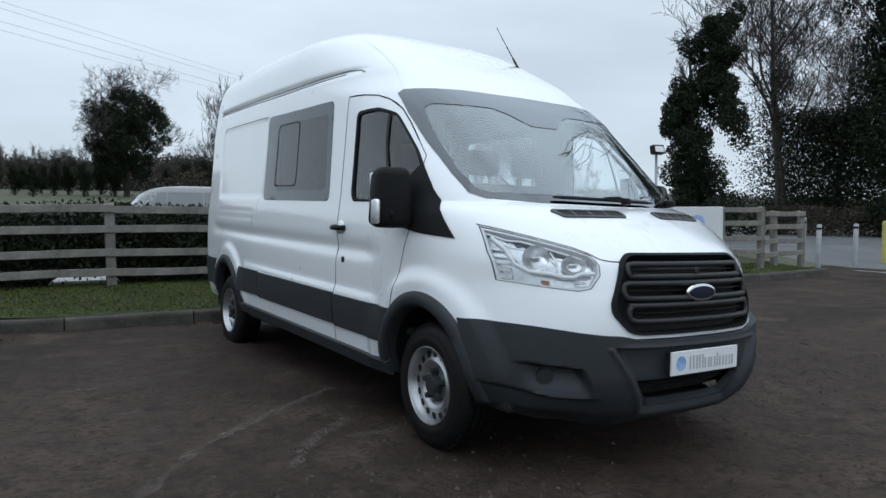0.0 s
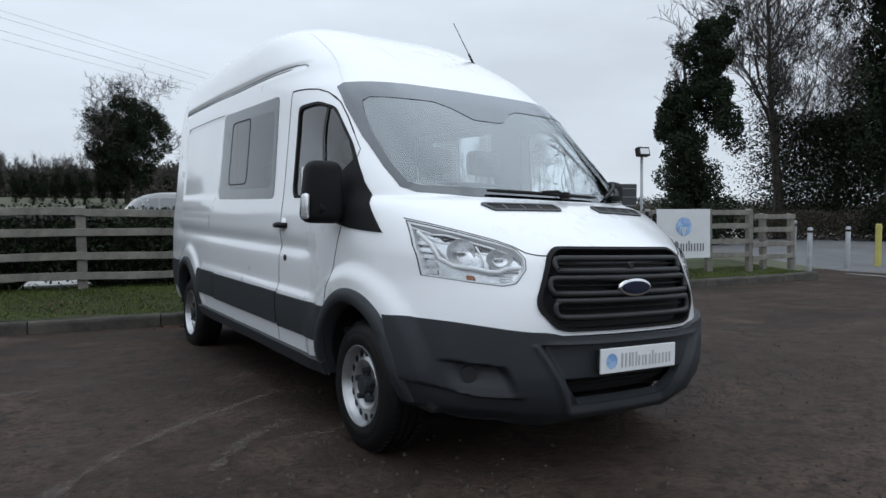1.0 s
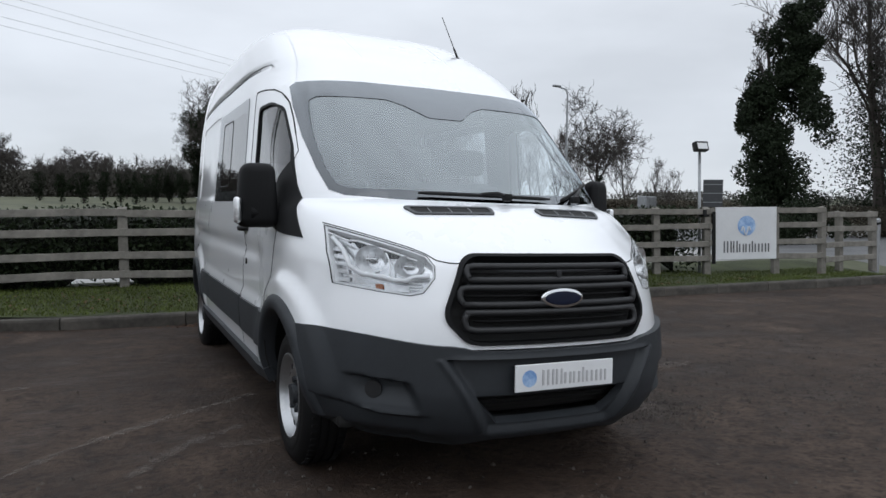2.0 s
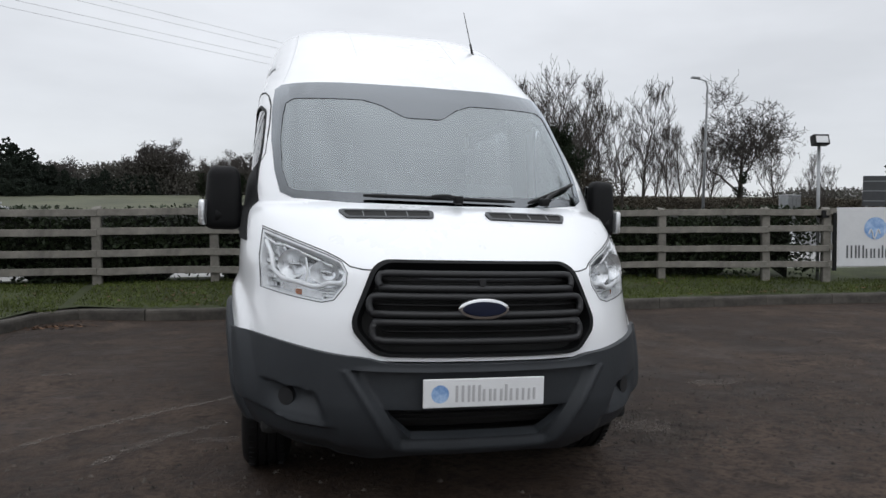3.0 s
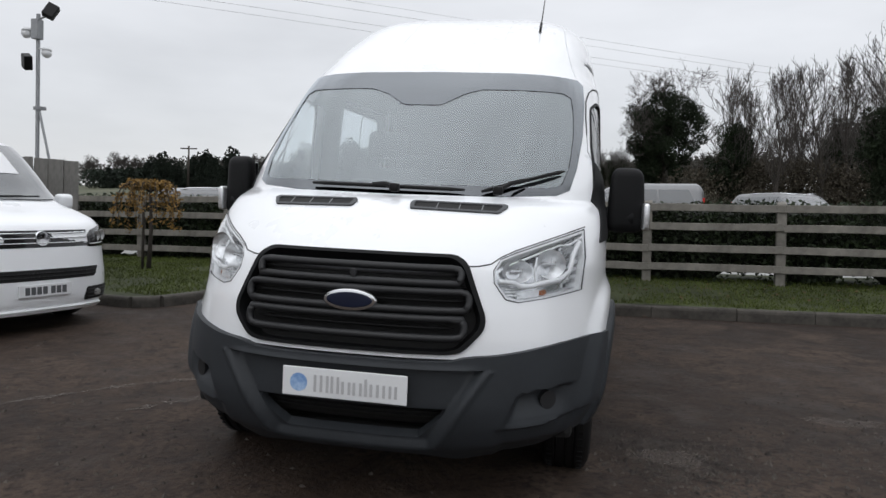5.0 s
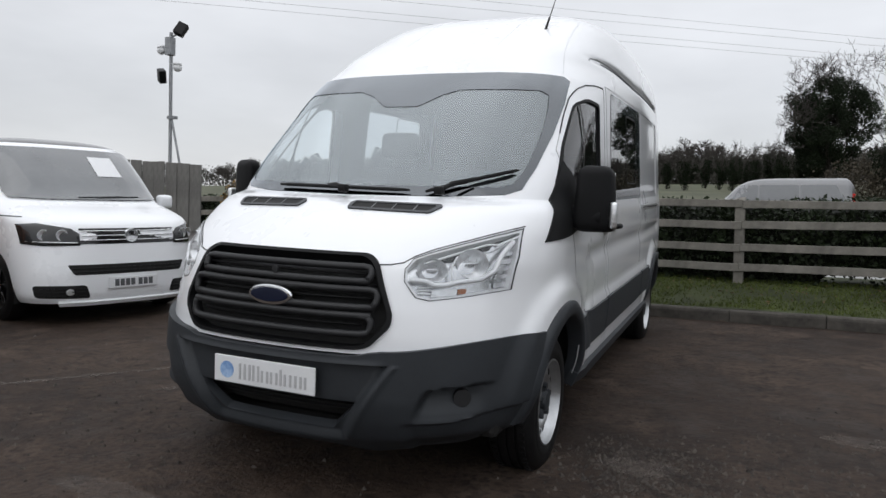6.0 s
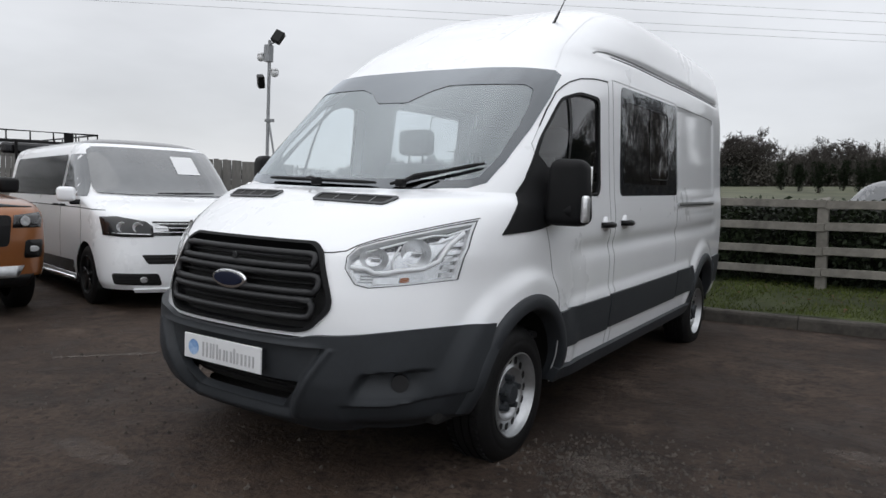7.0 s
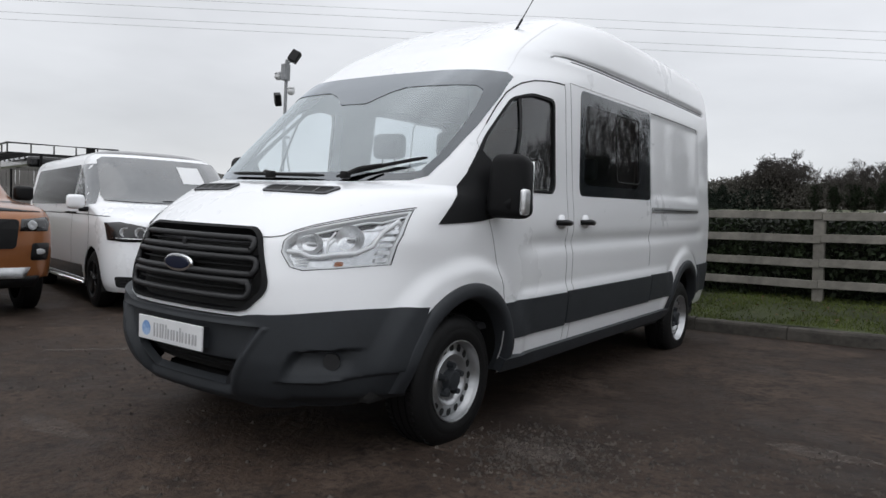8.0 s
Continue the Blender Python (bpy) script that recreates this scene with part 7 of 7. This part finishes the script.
ivy_far = put(build_round_ivy(23, 10.5, 3.8), (8.2, 68.0, 0.3 + slope(8.2) + rise(68.0)), 10)
again(ivy_far, (26.0, 78.0, 0.3 + slope(26.0) + rise(78.0)), 120, 0.48)
for h, d, sc in ((-15.5, 70, 0.95), (-17.0, 74, 0.9), (-18.5, 68, 0.95), (-20.0, 72, 1.0), (-11.8, 72, 0.7), (-5.2, 75, 0.75), (-3.5, 78, 0.7), (0.5, 70, 0.72), (-0.7, 76, 0.75), (-1.9, 72, 0.7), (-3.0, 69, 0.74), (-4.3, 73, 0.72), (-6.2, 70, 0.78), (-7.3, 76, 0.85), (-8.2, 72, 0.9), (2.0, 74, 0.7), (3.4, 78, 0.72), (-13.2, 74, 0.85), (-14.4, 71, 0.9)):
    again(slim2, polar(E0, h, d, 0.3), rr.uniform(0, 360), sc * 0.72)


def build_scrub(name, label, pts, height, depth, n, leaf, material, seed, rough=0.35):
    """A belt of scrub or woodland along a line of places, as countless small leaves and twigs."""
    rng = np.random.default_rng(seed)
    P = np.array(pts, float)
    seg = np.linalg.norm(np.diff(P, axis=0), axis=1)
    cum = np.r_[0, np.cumsum(seg)]
    s = rng.uniform(0, cum[-1], n)
    k = np.clip(np.searchsorted(cum, s) - 1, 0, len(seg) - 1)
    t = ((s - cum[k]) / seg[k])[:, None]
    base = P[k] + (P[k + 1] - P[k]) * t
    hh = np.array([height * (1 + rough * 1.6 * noise.noise(Vector((v * 0.11, seed, 0))) + rough * 0.8 * noise.noise(Vector((v * 0.45, seed, 4)))) for v in s])
    z = rng.uniform(0, 1, n) ** 0.75 * hh
    q = rng.normal(0, depth / 2, (n, 2)) * (1 - 0.5 * (z / (hh + 1e-6)))[:, None]
    C = np.c_[base + q, z + 0.3 + np.array([slope(v) + rise(w) for v, w in base])]
    V, F = leaf_cloud(rng, C, leaf * 1.5, 1, leaf)
    ob = new(name, cloud_mesh(name, V, F, material))
    return tagged(ob, label, "woodland", kind="stuff")


def arc(eye, h0, h1, d0, d1, n=8):
    return [polar(eye, h0 + (h1 - h0) * i / n, d0 + (d1 - d0) * i / n)[:2] for i in range(n + 1)]


build_scrub("far_woodland", "far belt of dark winter woodland across the field", arc(E3, 31, -12, 118, 105, 20), 4.2, 9, 60000, 0.2, M_FARW, 3)
build_scrub("low_woodland", "low far tree line beyond the field", arc(E3, 75, 31, 150, 125, 12), 3.4, 9, 24000, 0.2, M_FARW, 4)
build_scrub("bare_scrub", "brown bare thicket in front of the woodland", arc(E3, 12, -14, 100, 92, 16), 3.4, 6, 46000, 0.15, M_FARB, 5)
build_scrub("side_woodland", "dark tree belt beyond the yard", arc(E3, 80, 150, 55, 60, 10), 10.0, 5, 40000, 0.2, M_FARW, 8)
build_scrub("evergreen_belt", "dark evergreen belt across the field", arc(E3, 37, 9, 97, 97, 14), 2.3, 3, 42000, 0.16, M_CONIF, 6, 0.2)
build_scrub("field_thicket", "dark brown thicket under the slim trees", arc(E3, -10, -26, 43, 42, 8), 2.6, 3, 34000, 0.075, M_BRUSH, 7)
build_scrub("bank_hedge", "clipped brown hedge on the bank beyond the fence", arc(E3, -26, -46, 42, 44, 8), 1.5, 2, 42000, 0.055, M_BRUSH, 9, 0.06)
build_scrub("roadside_bank", "brown scrub and bramble bank along the road", [(27.5, 2), (27.5, 8), (27, 14), (26, 22)], 1.3, 2.0, 36000, 0.05, M_BRUSH, 11, 0.3)
build_scrub("roadside_thicket", "dark ivy thicket under the roadside trees", [(30.5, 2), (30.5, 10), (30.2, 17)], 6.4, 3.2, 130000, 0.065, M_IVY, 13, 0.4)
build_scrub("distant_tree_line", "hazy distant tree line behind the entrance", [(45, 50), (62, 62), (75, 30), (85, 10)], 1.5, 8, 16000, 0.13, M_FARW, 15, 0.3)


def build_conifer(seed, h):
    root = thing("conifer", "dark evergreen conifer across the field", "tree", "conifers across the field")
    rng = np.random.default_rng(seed)
    bm = bmesh.new()
    add_tube(bm, [(0, 0, 0), (0, 0, h * 0.9)], [0.2, 0.03], 7)
    part("trunk", bm, M_BARK, root)
    C, S = [], []
    tops = [(rng.uniform(-0.2, 0.2) * h, rng.uniform(-0.2, 0.2) * h, h * rng.uniform(0.78, 1.0)) for _ in range(4)] + [(0.0, 0.0, h)]
    for i in range(620):
        tx, ty, th = tops[i % 5]
        t = rng.uniform(0.05, 1)
        q = th * 0.34 * (1 - t) ** 0.5 * rng.uniform(0.3, 1.0)
        a = rng.uniform(0, math.tau)
        C.append((tx * (1 - 0.2 * t) + q * math.cos(a), ty * (1 - 0.2 * t) + q * math.sin(a), t * th))
        S.append(h * 0.05 * (1.3 - t))
    V, F = leaf_cloud(rng, C, S, 90, h * 0.0105)
    ob = new("needles", cloud_mesh("needles", V, F, M_CONIF))
    ob.parent = root
    return root


con = put(build_conifer(1, 6.6), polar(E3, 18.2, 92.0, 0.2), 0)
con2 = put(build_conifer(2, 6.4), polar(E3, 19.6, 94.0, 0.2), 0)
for h, d, sc in ((33.4, 95, 0.62), (32.6, 93, 0.72), (31.9, 95, 0.6), (30.2, 94, 0.7), (29.6, 95, 0.76), (28.9, 93, 0.62), (27.9, 95, 0.84), (27.0, 96, 0.6), (26.0, 94, 0.52), (35.0, 96, 0.45), (36.4, 97, 0.45), (23.4, 94, 0.5), (22.6, 95, 0.46), (21.4, 94, 0.4), (17.2, 94, 0.86), (16.2, 96, 0.62), (15.2, 93, 0.5), (13.4, 94, 0.42), (12.6, 95, 0.52), (11.2, 96, 0.46), (9.4, 95, 0.42)):
    again(con if rr.random() < 0.5 else con2, polar(E4, h, d, 0.2), rr.uniform(0, 360), sc)
round_tree = put(make_tree("field_tree", "small round bare tree in the field hedge", 88, 5.4, 0.018, spread=0.65, levels=6, kids=(8, 6, 5, 4, 3), up=0.15, start=0.3), polar(E3, 21.6, 97.0, 0.2), 0)
for h, d, sc in ((15.2, 101, 0.85), (35.8, 104, 0.8), (34.2, 105, 0.75), (25.6, 100, 0.8), (9.6, 98, 1.15), (8.8, 97, 1.25), (8.0, 99, 1.15), (10.4, 100, 1.0), (37.5, 103, 0.7), (39.6, 95, 0.6), (5.0, 97, 0.85), (3.4, 96, 1.0), (2.0, 97, 1.0)):
    again(round_tree, polar(E4, h, d, 0.2), rr.uniform(0, 360), sc)
for h, d, sc in ((2.0, 62, 0.8), (-1.0, 66, 0.95), (5.0, 70, 0.7)):
    again(ivy_far, polar(E8, h, d + 22, 0.3), rr.uniform(0, 360), sc * 0.4)


# ================= lamp post, road sign, poles and wires =================
def build_street_lamp():
    root = thing("street_lamp", "tall grey street lamp on the far road", "lamp")
    x, y, z = polar(E3, -33.4, 41.0, 0.3)
    bm = bmesh.new()
    add_tube(bm, [(x, y, z), (x, y, z + 4.5), (x, y, z + 7.55), (x - 0.12, y, z + 7.88), (x - 0.6, y + 0.1, z + 8.0)], [0.09, 0.065, 0.05, 0.045, 0.04], 8)
    part("column", bm, M_GALV, root, "grey steel column", True)
    part("lamp_head", box((x - 1.0, y - 0.1, z + 7.95), (x - 0.5, y + 0.12, z + 8.06), 0.03), M_GALV, root, "flat lamp head")


build_street_lamp()


def build_road_sign():
    root = thing("road_sign", "grey back of a large road sign", "sign")
    x, y, z = polar((-0.87, -3.81), -45.1, 40.0, 0.3)
    m = pose(x, y, 0, 0, 0, -40)
    part("panel", box((-0.5, -0.02, 2.6), (0.5, 0.02, 4.06), 0.005, m), M_SHADE2, root, "grey sign back")
    for k in (-0.3, 0.3):
        bm = bmesh.new()
        add_tube(bm, [m @ Vector((k, 0.06, z - 0.4)), m @ Vector((k, 0.06, 4.0))], 0.045, 8)
        part("leg", bm, M_GALV, root, "steel leg")
    for zz in (2.85, 3.33, 3.8):
        part("stiffener", box((-0.48, -0.05, zz - 0.02), (0.48, -0.02, zz + 0.02), 0.0, m), M_GALV, root)
    c = thing("roadside_cabinet", "small grey roadside cabinet on the bank", "cabinet")
    x, y, z = polar((-0.87, -3.81), -39.85, 30.0, 0.0)
    part("body", box((x - 0.3, y - 0.25, z), (x + 0.3, y + 0.25, 2.67), 0.03), M_GALV, c, "grey cabinet")
    for k in (-0.18, 0.0, 0.18):
        part("door_panel", box((x + k - 0.08, y - 0.27, z + 0.5), (x + k + 0.08, y - 0.25, 2.58), 0.004), M_STEEL, c)


build_road_sign()


def build_poles():
    for h, d, ht in ((30.9, 92.0, 5.2),):
        root = thing("telegraph_pole", "wooden telegraph pole across the field", "pole")
        x, y, z = polar(E4, h, d, 0.3)
        bm = bmesh.new()
        add_tube(bm, [(x, y, z), (x, y, z + ht)], [0.15, 0.1], 8)
        part("pole", bm, M_BARK, root, "", True)
        part("cross_arm", box((x - 1.1, y - 0.06, z + ht - 0.4), (x + 1.1, y + 0.06, z + ht - 0.25), 0.0), M_BARK, root)


build_poles()


def build_wires():
    d = Vector((0.819, 0.574, 0))
    for k, (off, h) in enumerate(((0.0, 8.7), (0.5, 9.35), (1.4, 8.75), (3.0, 10.4))):
        root = thing("power_line", "thin dark overhead power line", "cable", "overhead lines")
        c = Vector((-13.9, 21.1, 0)) + Vector((-0.574, 0.819, 0)) * off
        bm = bmesh.new()
        pts = []
        for i in range(41):
            s = -110 + 5.5 * i
            sag = 0.00009 * s * s
            pts.append(c + d * s + Vector((0, 0, h + sag)))
        add_tube(bm, pts, 0.0065, 4)
        part("wire", bm, M_WIRE, root)


build_wires()
